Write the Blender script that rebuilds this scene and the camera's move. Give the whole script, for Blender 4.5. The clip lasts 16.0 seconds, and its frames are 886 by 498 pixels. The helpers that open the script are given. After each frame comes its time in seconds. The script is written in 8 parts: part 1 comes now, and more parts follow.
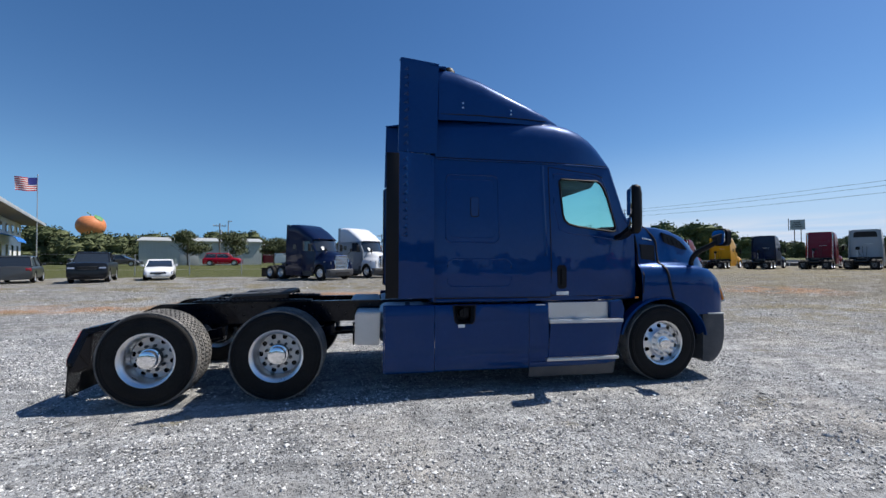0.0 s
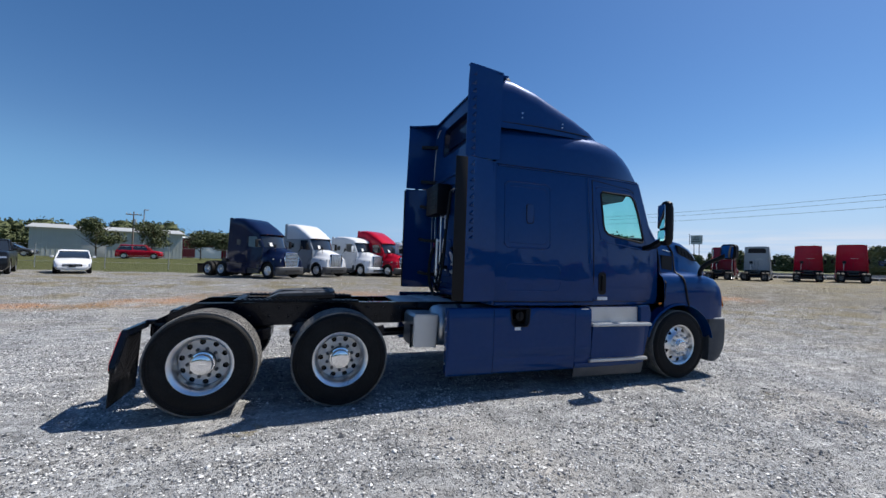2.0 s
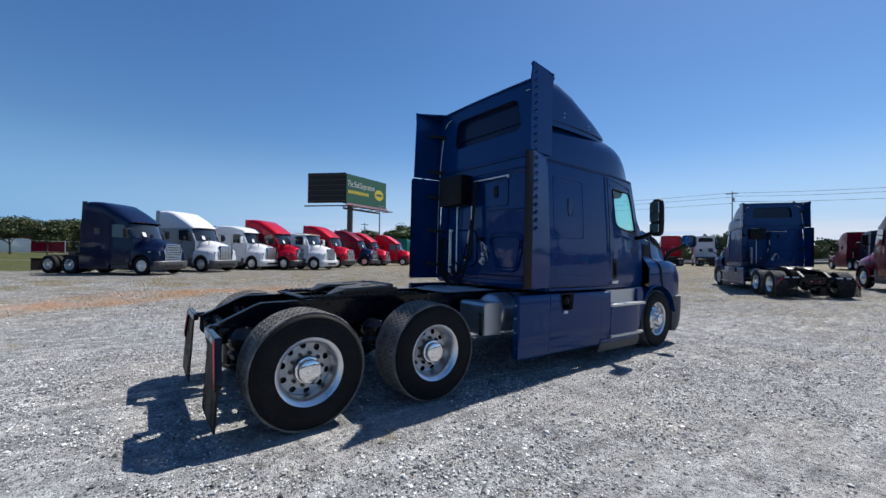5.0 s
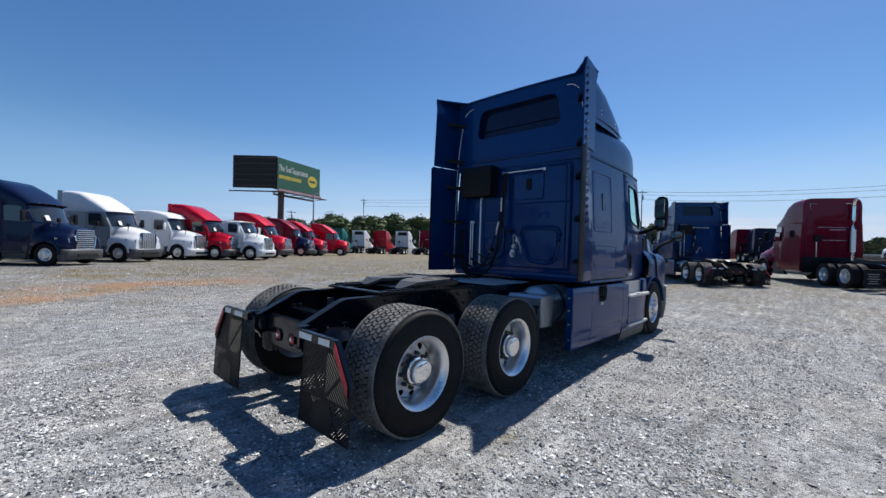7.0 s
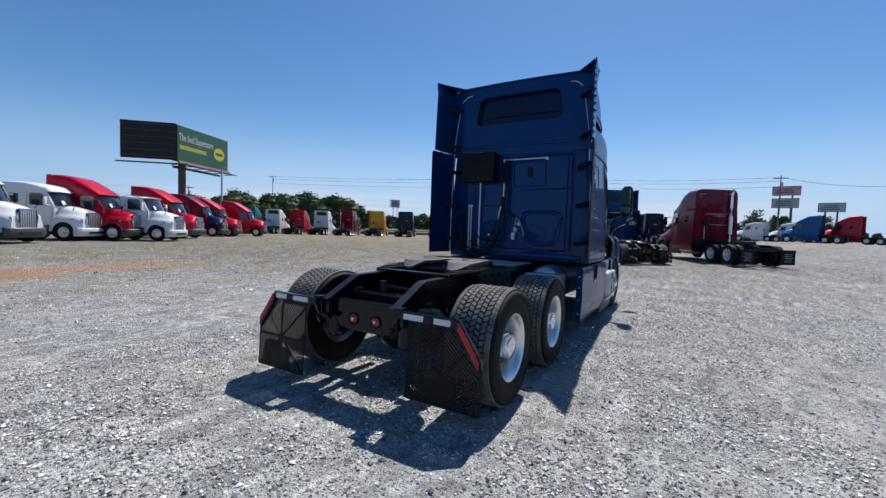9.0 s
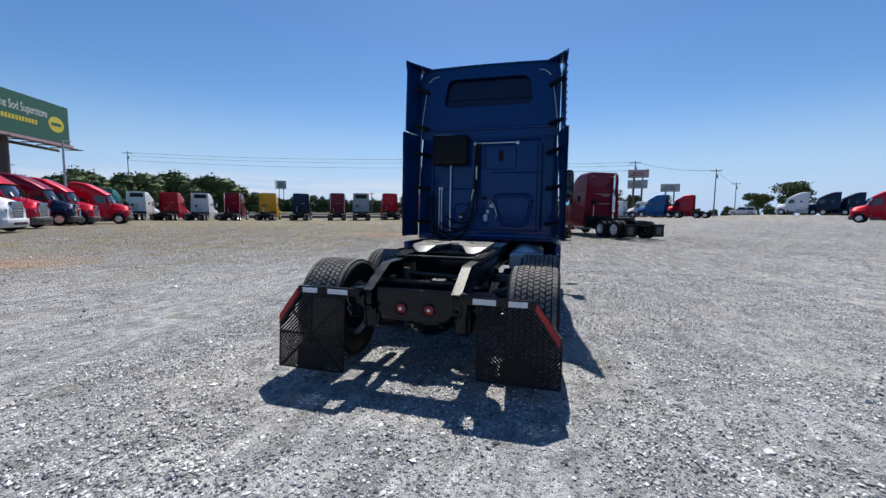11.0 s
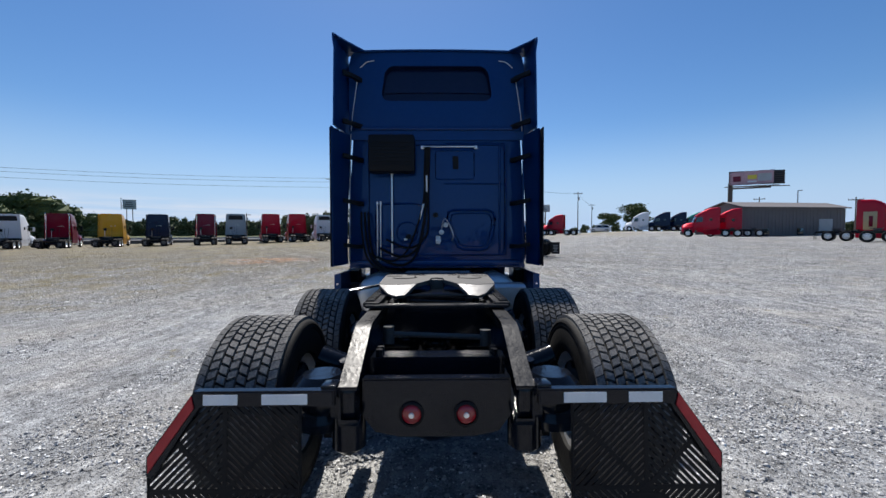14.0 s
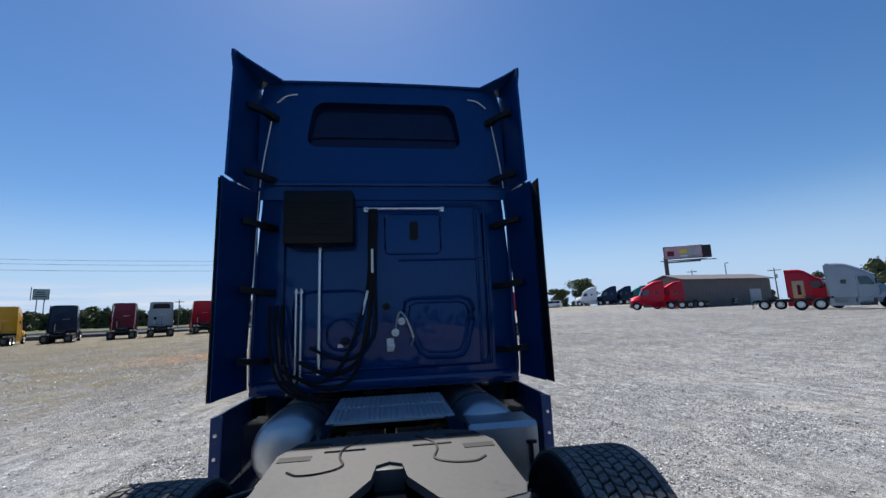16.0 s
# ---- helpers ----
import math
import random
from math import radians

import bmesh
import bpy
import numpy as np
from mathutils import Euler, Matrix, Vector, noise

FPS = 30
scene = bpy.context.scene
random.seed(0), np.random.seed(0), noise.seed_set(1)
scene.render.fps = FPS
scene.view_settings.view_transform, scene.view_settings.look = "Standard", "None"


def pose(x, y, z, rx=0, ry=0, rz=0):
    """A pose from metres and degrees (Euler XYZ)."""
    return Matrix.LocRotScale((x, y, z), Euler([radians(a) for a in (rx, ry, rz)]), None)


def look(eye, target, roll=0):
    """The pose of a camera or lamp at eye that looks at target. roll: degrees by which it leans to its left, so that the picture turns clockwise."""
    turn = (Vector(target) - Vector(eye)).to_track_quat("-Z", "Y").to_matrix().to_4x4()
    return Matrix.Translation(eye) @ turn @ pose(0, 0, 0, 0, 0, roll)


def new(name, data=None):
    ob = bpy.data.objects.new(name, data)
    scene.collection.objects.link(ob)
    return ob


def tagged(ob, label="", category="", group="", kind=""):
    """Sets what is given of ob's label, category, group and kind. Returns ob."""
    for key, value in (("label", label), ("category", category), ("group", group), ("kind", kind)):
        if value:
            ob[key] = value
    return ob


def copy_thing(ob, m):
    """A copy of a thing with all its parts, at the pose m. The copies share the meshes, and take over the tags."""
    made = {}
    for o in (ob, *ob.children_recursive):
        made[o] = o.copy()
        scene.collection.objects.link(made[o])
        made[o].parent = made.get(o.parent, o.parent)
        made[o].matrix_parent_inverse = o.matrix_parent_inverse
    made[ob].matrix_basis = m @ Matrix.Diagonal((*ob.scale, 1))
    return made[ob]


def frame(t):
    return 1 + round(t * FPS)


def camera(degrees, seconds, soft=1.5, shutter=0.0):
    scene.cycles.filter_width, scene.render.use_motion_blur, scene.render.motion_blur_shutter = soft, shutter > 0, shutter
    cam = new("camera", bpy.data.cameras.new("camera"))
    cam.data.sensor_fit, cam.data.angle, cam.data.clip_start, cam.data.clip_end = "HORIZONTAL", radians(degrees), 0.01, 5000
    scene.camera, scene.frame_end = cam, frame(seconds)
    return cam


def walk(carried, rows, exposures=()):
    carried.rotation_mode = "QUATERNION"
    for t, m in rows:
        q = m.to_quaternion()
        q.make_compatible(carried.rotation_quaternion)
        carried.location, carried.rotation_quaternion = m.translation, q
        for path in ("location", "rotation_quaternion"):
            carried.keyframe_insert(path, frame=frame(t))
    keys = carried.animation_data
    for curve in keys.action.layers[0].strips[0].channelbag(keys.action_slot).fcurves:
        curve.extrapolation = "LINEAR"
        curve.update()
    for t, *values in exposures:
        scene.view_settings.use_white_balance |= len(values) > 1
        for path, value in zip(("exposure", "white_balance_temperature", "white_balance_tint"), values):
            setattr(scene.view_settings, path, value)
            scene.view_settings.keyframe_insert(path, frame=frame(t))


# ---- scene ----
cam = camera(95.3, 16.0)
METRES, EYE, TILT, LEAN, TURN = 12.62, 1.66, 0.0, 0.0, -9.7
ROWS = [
    (0.0, 0.0, 0.0, 0.0, 0.01, 1.41, 0.47),
    (0.5, -0.0335, 0.0023, 0.0023, -2.82, 1.86, -0.1),
    (1.0, -0.0654, 0.0016, 0.0007, -5.19, 2.05, -0.74),
    (1.5, -0.0933, 0.0015, 0.0009, -7.27, 1.97, -1.17),
    (2.0, -0.127, 0.0056, 0.0006, -9.56, 1.71, -1.43),
    (2.5, -0.1619, 0.009, -0.0014, -12.25, 1.29, -1.32),
    (3.0, -0.1913, 0.015, -0.0002, -15.11, 1.03, -1.09),
    (3.5, -0.2227, 0.0253, -0.0008, -18.26, 0.85, -0.91),
    (4.0, -0.2537, 0.0332, -0.0017, -21.42, 0.88, -0.71),
    (6.5, -0.3852, 0.1249, -0.005, -35.09, -0.09, -1.29),
    (7.0, -0.4116, 0.1428, -0.0043, -37.59, -0.45, -1.36),
    (7.5, -0.4401, 0.1578, -0.0027, -40.3, -0.87, -1.52),
    (8.0, -0.4624, 0.1756, -0.0044, -43.29, -1.39, -1.64),
    (8.5, -0.4845, 0.1967, -0.0028, -46.56, -2.05, -1.76),
    (9.0, -0.5097, 0.2133, -0.0048, -49.79, -2.86, -1.77),
    (11.5, -0.5743, 0.3334, -0.0049, -68.35, -5.35, -0.92),
    (12.0, -0.5681, 0.3584, -0.0085, -71.13, -5.31, -1.38),
    (12.5, -0.5569, 0.3802, -0.0066, -73.42, -5.15, -1.57),
    (13.0, -0.5318, 0.3934, -0.0063, -75.6, -4.7, -1.27),
    (13.5, -0.5038, 0.4067, -0.0066, -78.11, -3.69, -0.6),
    (14.0, -0.4721, 0.4188, -0.0044, -81.06, -2.19, 0.16),
    (14.5, -0.4347, 0.4247, -0.0042, -84.02, -0.07, 0.82),
    (15.0, -0.397, 0.4318, -0.0022, -86.42, 2.46, 1.47),
    (15.5, -0.3621, 0.4393, 0.0038, -88.06, 5.21, 1.94),
    (16.0, -0.3318, 0.4423, 0.0104, -87.7, 8.92, 2.19),
]
walk(cam, [(t, pose(0, 0, EYE, TILT, LEAN, TURN) @ pose(METRES * x, METRES * y, METRES * z, 90 + pitch, roll, yaw)) for t, x, y, z, yaw, pitch, roll in ROWS], exposures=[(0.0, 0.3), (16.0, 0.3)])

# ---------------------------------------------------------------- world, sun
SUN_DIR = Vector((0.67, 0.10, 1.0)).normalized()      # towards the sun
world = bpy.data.worlds.new("sky")
scene.world = world
world.use_nodes = True
wn, wl = world.node_tree.nodes, world.node_tree.links
sky = wn.new("ShaderNodeTexSky")
sky.sky_type, sky.sun_disc = "NISHITA", False
sky.sun_elevation = math.asin(SUN_DIR.z)
sky.sun_rotation = math.atan2(SUN_DIR.x, SUN_DIR.y)
sky.altitude, sky.air_density, sky.dust_density, sky.ozone_density = 200, 1.0, 0.3, 3.9
# thin streaks of cloud low over the horizon
geo = wn.new("ShaderNodeTexCoord")
sep = wn.new("ShaderNodeSeparateXYZ")
wl.new(geo.outputs["Generated"], sep.inputs[0])
mapn = wn.new("ShaderNodeMapping")
mapn.inputs["Scale"].default_value = (2.0, 2.0, 34.0)
wl.new(geo.outputs["Generated"], mapn.inputs[0])
cl = wn.new("ShaderNodeTexNoise")
cl.inputs["Scale"].default_value, cl.inputs["Detail"].default_value = 1.7, 6
wl.new(mapn.outputs[0], cl.inputs["Vector"])
cr = wn.new("ShaderNodeMapRange")
cr.inputs["From Min"].default_value, cr.inputs["From Max"].default_value = 0.40, 0.54
wl.new(cl.outputs["Fac"], cr.inputs["Value"])
low = wn.new("ShaderNodeMapRange")
low.inputs["From Min"].default_value, low.inputs["From Max"].default_value = 0.085, 0.05
wl.new(sep.outputs["Z"], low.inputs["Value"])
east = wn.new("ShaderNodeMapRange")
east.inputs["From Min"].default_value, east.inputs["From Max"].default_value = 0.1, 0.7
wl.new(sep.outputs["X"], east.inputs["Value"])
m1 = wn.new("ShaderNodeMath"); m1.operation = "MULTIPLY"
m2 = wn.new("ShaderNodeMath"); m2.operation = "MULTIPLY"
wl.new(cr.outputs[0], m1.inputs[0]); wl.new(low.outputs[0], m1.inputs[1])
wl.new(m1.outputs[0], m2.inputs[0]); wl.new(east.outputs[0], m2.inputs[1])
skymix = wn.new("ShaderNodeMixRGB")
skymix.inputs[2].default_value = (6.4, 6.9, 7.9, 1)
north = wn.new("ShaderNodeMapRange")
north.inputs["From Min"].default_value, north.inputs["From Max"].default_value = -0.3, 0.05
north.inputs["To Max"].default_value = 0.85
wl.new(sep.outputs["Y"], north.inputs["Value"])
m3 = wn.new("ShaderNodeMath"); m3.operation = "MULTIPLY"
wl.new(m2.outputs[0], m3.inputs[0]); wl.new(north.outputs[0], m3.inputs[1])
wl.new(m3.outputs[0], skymix.inputs[0])
skysat = wn.new("ShaderNodeHueSaturation")
skysat.inputs["Hue"].default_value = 0.5035
skysat.inputs["Saturation"].default_value = 1.22
wl.new(sky.outputs[0], skysat.inputs["Color"])
# hazy pale blue low down
haze = wn.new("ShaderNodeMixRGB")
hcol = wn.new("ShaderNodeMixRGB")
hcol.inputs[1].default_value, hcol.inputs[2].default_value = (1.25, 3.4, 6.6, 1), (4.0, 5.5, 8.0, 1)
wl.new(hcol.outputs[0], haze.inputs[2])
hz = wn.new("ShaderNodeMapRange"); hz.interpolation_type = "SMOOTHSTEP"
hz.inputs["From Min"].default_value, hz.inputs["From Max"].default_value = 0.26, -0.01
hz.inputs["To Max"].default_value = 0.95
wl.new(sep.outputs["Z"], hz.inputs["Value"])
hx_ = wn.new("ShaderNodeMapRange")
hx_.inputs["From Min"].default_value, hx_.inputs["From Max"].default_value = -0.3, 0.6
hx_.inputs["To Min"].default_value, hx_.inputs["To Max"].default_value = 0.0, 1.0
wl.new(sep.outputs["X"], hx_.inputs["Value"])
wl.new(hx_.outputs[0], hcol.inputs[0])
wl.new(hz.outputs[0], haze.inputs[0])
wl.new(skysat.outputs[0], haze.inputs[1])
wl.new(haze.outputs[0], skymix.inputs[1])
bg = wn["Background"]
bg.inputs["Strength"].default_value = 0.089
wl.new(skymix.outputs[0], bg.inputs["Color"])

sun = new("sun", bpy.data.lights.new("sun", "SUN"))
sun.data.energy, sun.data.angle, sun.data.color = 5.0, radians(0.53), (1.0, 0.955, 0.89)
sun.matrix_world = look(SUN_DIR * 50, (0, 0, 0))


# ---------------------------------------------------------------- materials
def mat(name, color, rough=0.5, metal=0.0, coat=0.0, spec=0.5, noise_scale=0.0, noise_amount=0.0, bump=0.0, bump_scale=60.0, rough_var=0.0, dust=0.0, transmission=0.0, vary=0.0, wave=0.0):
    """A surface: base colour with mottling at two scales, uneven gloss, fine relief, and a film of dust where asked."""
    m = bpy.data.materials.new(name)
    m.use_nodes = True
    n, l = m.node_tree.nodes, m.node_tree.links
    b = n["Principled BSDF"]
    b.inputs["Base Color"].default_value = (*color, 1)
    b.inputs["Roughness"].default_value = rough
    b.inputs["Metallic"].default_value = metal
    b.inputs["Coat Weight"].default_value = coat
    b.inputs["Coat Roughness"].default_value = 0.03
    b.inputs["Specular IOR Level"].default_value = spec
    b.inputs["Transmission Weight"].default_value = transmission
    tc = n.new("ShaderNodeTexCoord")
    if noise_amount or dust or rough_var or vary:
        big = n.new("ShaderNodeTexNoise"); big.inputs["Scale"].default_value = noise_scale or 3.0; big.inputs["Detail"].default_value = 5
        fine = n.new("ShaderNodeTexNoise"); fine.inputs["Scale"].default_value = (noise_scale or 3.0) * 14; fine.inputs["Detail"].default_value = 4
        l.new(tc.outputs["Object"], big.inputs["Vector"]); l.new(tc.outputs["Object"], fine.inputs["Vector"])
        add = n.new("ShaderNodeMath"); add.operation = "ADD"
        l.new(big.outputs["Fac"], add.inputs[0]); l.new(fine.outputs["Fac"], add.inputs[1])
        rng = n.new("ShaderNodeMapRange")
        rng.inputs["From Min"].default_value, rng.inputs["From Max"].default_value = 0.7, 1.3
        rng.inputs["To Min"].default_value, rng.inputs["To Max"].default_value = 1 - noise_amount, 1 + noise_amount
        l.new(add.outputs[0], rng.inputs["Value"])
        hsv = n.new("ShaderNodeHueSaturation"); hsv.inputs["Color"].default_value = (*color, 1)
        if vary:
            oi = n.new("ShaderNodeObjectInfo")
            vr = n.new("ShaderNodeMapRange"); vr.inputs["To Min"].default_value, vr.inputs["To Max"].default_value = 1 - vary, 1 + vary
            l.new(oi.outputs["Random"], vr.inputs["Value"])
            vm = n.new("ShaderNodeMath"); vm.operation = "MULTIPLY"
            l.new(rng.outputs[0], vm.inputs[0]); l.new(vr.outputs[0], vm.inputs[1])
            l.new(vm.outputs[0], hsv.inputs["Value"])
        else:
            l.new(rng.outputs[0], hsv.inputs["Value"])
        last = hsv.outputs[0]
        if dust:
            mx = n.new("ShaderNodeMixRGB"); mx.inputs[2].default_value = (0.36, 0.33, 0.29, 1)
            dr = n.new("ShaderNodeMapRange"); dr.inputs["From Min"].default_value, dr.inputs["From Max"].default_value = 0.85, 1.35
            dr.inputs["To Max"].default_value = dust
            l.new(add.outputs[0], dr.inputs["Value"]); l.new(dr.outputs[0], mx.inputs[0]); l.new(last, mx.inputs[1])
            last = mx.outputs[0]
        l.new(last, b.inputs["Base Color"])
        if rough_var:
            rr = n.new("ShaderNodeMapRange")
            rr.inputs["From Min"].default_value, rr.inputs["From Max"].default_value = 0.7, 1.3
            rr.inputs["To Min"].default_value, rr.inputs["To Max"].default_value = max(0.02, rough - rough_var), min(1, rough + rough_var)
            l.new(add.outputs[0], rr.inputs["Value"]); l.new(rr.outputs[0], b.inputs["Roughness"])
    if wave:
        # clear coat that is never quite flat
        wv = n.new("ShaderNodeTexNoise"); wv.inputs["Scale"].default_value = 2.1; wv.inputs["Detail"].default_value = 2.5
        l.new(tc.outputs["Object"], wv.inputs["Vector"])
        wb = n.new("ShaderNodeBump"); wb.inputs["Strength"].default_value = wave; wb.inputs["Distance"].default_value = 0.05
        l.new(wv.outputs["Fac"], wb.inputs["Height"]); l.new(wb.outputs[0], b.inputs["Coat Normal"])
    if bump:
        bn = n.new("ShaderNodeTexNoise"); bn.inputs["Scale"].default_value = bump_scale; bn.inputs["Detail"].default_value = 4
        l.new(tc.outputs["Object"], bn.inputs["Vector"])
        bp = n.new("ShaderNodeBump"); bp.inputs["Strength"].default_value = bump; bp.inputs["Distance"].default_value = 0.01
        l.new(bn.outputs["Fac"], bp.inputs["Height"]); l.new(bp.outputs[0], b.inputs["Normal"])
    return m


PAINT = dict(rough=0.36, coat=0.5, spec=0.05, metal=0.2, noise_scale=1.3, noise_amount=0.05, rough_var=0.07, dust=0.008, wave=0.16)
M_BLUE = mat("blue_metallic_paint", (0.0003, 0.033, 0.138), **PAINT)
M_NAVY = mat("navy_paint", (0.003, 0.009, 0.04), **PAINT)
M_RED = mat("red_paint", (0.46, 0.003, 0.02), **PAINT)
M_DRED = mat("dark_red_paint", (0.16, 0.0015, 0.018), **PAINT)
M_WHITE = mat("white_paint", (0.72, 0.73, 0.75), **{**PAINT, "metal": 0.0})
M_SILVER = mat("silver_grey_paint", (0.32, 0.35, 0.38), **PAINT)
M_YELLOW = mat("yellow_paint", (0.66, 0.33, 0.012), **PAINT)
M_GREEN = mat("teal_green_paint", (0.01, 0.16, 0.14), **PAINT)
M_MID = mat("mid_blue_paint", (0.01, 0.075, 0.24), **PAINT)
M_TAN = mat("tan_paint", (0.5, 0.36, 0.2), **PAINT)
M_BLACKCAR = mat("black_car_paint", (0.012, 0.013, 0.016), **PAINT)
M_GREYCAR = mat("dark_grey_car_paint", (0.05, 0.055, 0.06), **PAINT)
M_RUBBER = mat("tyre_rubber", (0.007, 0.007, 0.0075), rough=0.7, spec=0.2, noise_scale=5, noise_amount=0.3, bump=0.25, bump_scale=90, dust=0.025, rough_var=0.1)
M_TREAD = mat("worn_tread_rubber", (0.12, 0.118, 0.115), rough=0.85, spec=0.2, noise_scale=6, noise_amount=0.3, bump=0.3, bump_scale=110, dust=0.55)
M_ALU = mat("polished_aluminium", (0.80, 0.80, 0.80), rough=0.36, metal=1.0, noise_scale=8, noise_amount=0.08, rough_var=0.1, bump=0.03, bump_scale=40)
M_ALUDULL = mat("dull_aluminium", (0.58, 0.59, 0.6), rough=0.42, metal=0.9, noise_scale=6, noise_amount=0.12, rough_var=0.12, dust=0.12)
M_CHROME = mat("chrome", (0.9, 0.9, 0.92), rough=0.05, metal=1.0, noise_scale=5, noise_amount=0.02)
M_FRAME = mat("black_chassis_paint", (0.004, 0.006, 0.011), rough=0.14, spec=0.25, coat=0.1, noise_scale=3, noise_amount=0.15, rough_var=0.06, bump=0.12, bump_scale=35)
M_FRAMETOP = mat("scuffed_black_steel", (0.007, 0.008, 0.011), rough=0.34, metal=0.0, spec=0.2, noise_scale=6, noise_amount=0.4, rough_var=0.14, bump=0.16, bump_scale=30)
M_STEEL = mat("worn_bare_steel", (0.06, 0.061, 0.063), rough=0.58, metal=0.3, noise_scale=3, noise_amount=0.2, rough_var=0.12, bump=0.08, bump_scale=30, dust=0.02)
M_RAMP = mat("polished_steel_ramp", (0.12, 0.12, 0.123), rough=0.48, metal=0.6, noise_scale=3, noise_amount=0.08, rough_var=0.15, bump=0.06, bump_scale=30)
M_DECK = mat("pale_ribbed_aluminium", (0.5, 0.51, 0.53), rough=0.5, metal=0.25, noise_scale=6, noise_amount=0.12, rough_var=0.1, dust=0.1)
M_PLASTIC = mat("black_plastic", (0.006, 0.006, 0.0075), rough=0.5, spec=0.22, noise_scale=6, noise_amount=0.2, rough_var=0.1, bump=0.08, bump_scale=150)
M_GREYPL = mat("charcoal_bumper_plastic", (0.055, 0.058, 0.065), rough=0.5, noise_scale=5, noise_amount=0.15, bump=0.1, bump_scale=180, dust=0.08)
M_SEAM = mat("dark_joint_seal", (0.004, 0.004, 0.006), rough=0.7)
M_LABEL = mat("white_label", (0.75, 0.75, 0.73), rough=0.5, noise_scale=9, noise_amount=0.06)
M_REDTAPE = mat("red_reflective_tape", (0.45, 0.012, 0.02), rough=0.35, noise_scale=14, noise_amount=0.15)
M_LENS = mat("red_lamp_lens", (0.32, 0.01, 0.015), rough=0.15, coat=0.6, noise_scale=20, noise_amount=0.15)
M_AMBER = mat("amber_lamp_lens", (0.72, 0.22, 0.02), rough=0.15, coat=0.7, noise_scale=20, noise_amount=0.1)
M_LAMPGLASS = mat("headlamp_lens", (0.55, 0.57, 0.6), rough=0.12, metal=0.6, coat=1.0)
M_SEAT = mat("dark_grey_cloth", (0.05, 0.05, 0.055), rough=0.9, noise_scale=12, noise_amount=0.2, bump=0.2)
M_INTERIOR = mat("grey_cab_lining", (0.14, 0.14, 0.15), rough=0.8, noise_scale=6, noise_amount=0.1)


def glass_mat(name, tint, trans=True):
    m = bpy.data.materials.new(name)
    m.use_nodes = True
    n, l = m.node_tree.nodes, m.node_tree.links
    b = n["Principled BSDF"]
    if trans:
        out = n["Material Output"]
        tr = n.new("ShaderNodeBsdfTransparent"); tr.inputs[0].default_value = (*tint, 1)
        gl = n.new("ShaderNodeBsdfGlossy"); gl.inputs["Roughness"].default_value = 0.02
        lw = n.new("ShaderNodeLayerWeight"); lw.inputs["Blend"].default_value = 0.5
        p5 = n.new("ShaderNodeMath"); p5.operation = "POWER"; p5.inputs[1].default_value = 5.0
        l.new(lw.outputs["Facing"], p5.inputs[0])
        fr = n.new("ShaderNodeMapRange"); fr.inputs["To Min"].default_value, fr.inputs["To Max"].default_value = 0.04, 0.9
        l.new(p5.outputs[0], fr.inputs["Value"])
        mx = n.new("ShaderNodeMixShader")
        l.new(fr.outputs[0], mx.inputs[0]); l.new(tr.outputs[0], mx.inputs[1]); l.new(gl.outputs[0], mx.inputs[2])
        l.new(mx.outputs[0], out.inputs[0])
    else:
        b.inputs["Base Color"].default_value = (*tint, 1)
        b.inputs["Roughness"].default_value = 0.04
        b.inputs["Coat Weight"].default_value = 1.0
    return m


M_GLASS = glass_mat("tinted_window_glass", (0.64, 0.94, 0.88))
M_DARKGLASS = glass_mat("dark_glazing", (0.02, 0.025, 0.03), trans=False)
M_MIRROR = mat("mirror_glass", (0.85, 0.88, 0.9), rough=0.02, metal=1.0)


# ---------------------------------------------------------------- mesh helpers
def finish(bm, angle=38, recalc=True):
    if recalc:
        bmesh.ops.recalc_face_normals(bm, faces=bm.faces)
    me = bpy.data.meshes.new("mesh")
    bm.to_mesh(me)
    bm.free()
    me.polygons.foreach_set("use_smooth", [True] * len(me.polygons))
    me.set_sharp_from_angle(angle=radians(angle))
    return me


def place(name, me, material, parent, m=None, label=""):
    """An object on a mesh, under a thing or a part, with its own material."""
    ob = new(name, me)
    if not me.materials:
        me.materials.append(material)
    elif me.materials[0] != material:
        ob.material_slots[0].link = "OBJECT"
        ob.material_slots[0].material = material
    ob.parent = parent
    if m is not None:
        ob.matrix_basis = m
    if label:
        ob["label"] = label
    return ob


def part(name, bm, material, parent, label="", angle=38, m=None):
    return place(name, finish(bm, angle), material, parent, m, label)


def thing(name, label, category, x, y, z=0.0, heading=0.0, group="", kind=""):
    ob = new(name)
    ob.empty_display_size = 0.3
    ob.matrix_basis = pose(x, y, z, 0, 0, heading)
    return tagged(ob, label, category, group, kind)


def box(bm, c, s, bevel=0.0, m=None, segments=2):
    mm = Matrix.LocRotScale(c, None, s)
    if m is not None:
        mm = Matrix.Translation(c) @ m.to_4x4() @ Matrix.Diagonal((*s, 1))
    r = bmesh.ops.create_cube(bm, size=1.0, matrix=mm)
    if bevel:
        es = list({e for v in r["verts"] for e in v.link_edges})
        bmesh.ops.bevel(bm, geom=es, offset=bevel, segments=segments, affect="EDGES", profile=0.6)
    return r["verts"]


def ring(bm, pts):
    return [bm.verts.new(p) for p in pts]


def bridge(bm, a, b, closed=True):
    n = len(a)
    for i in range(n if closed else n - 1):
        j = (i + 1) % n
        bm.faces.new((a[i], a[j], b[j], b[i]))


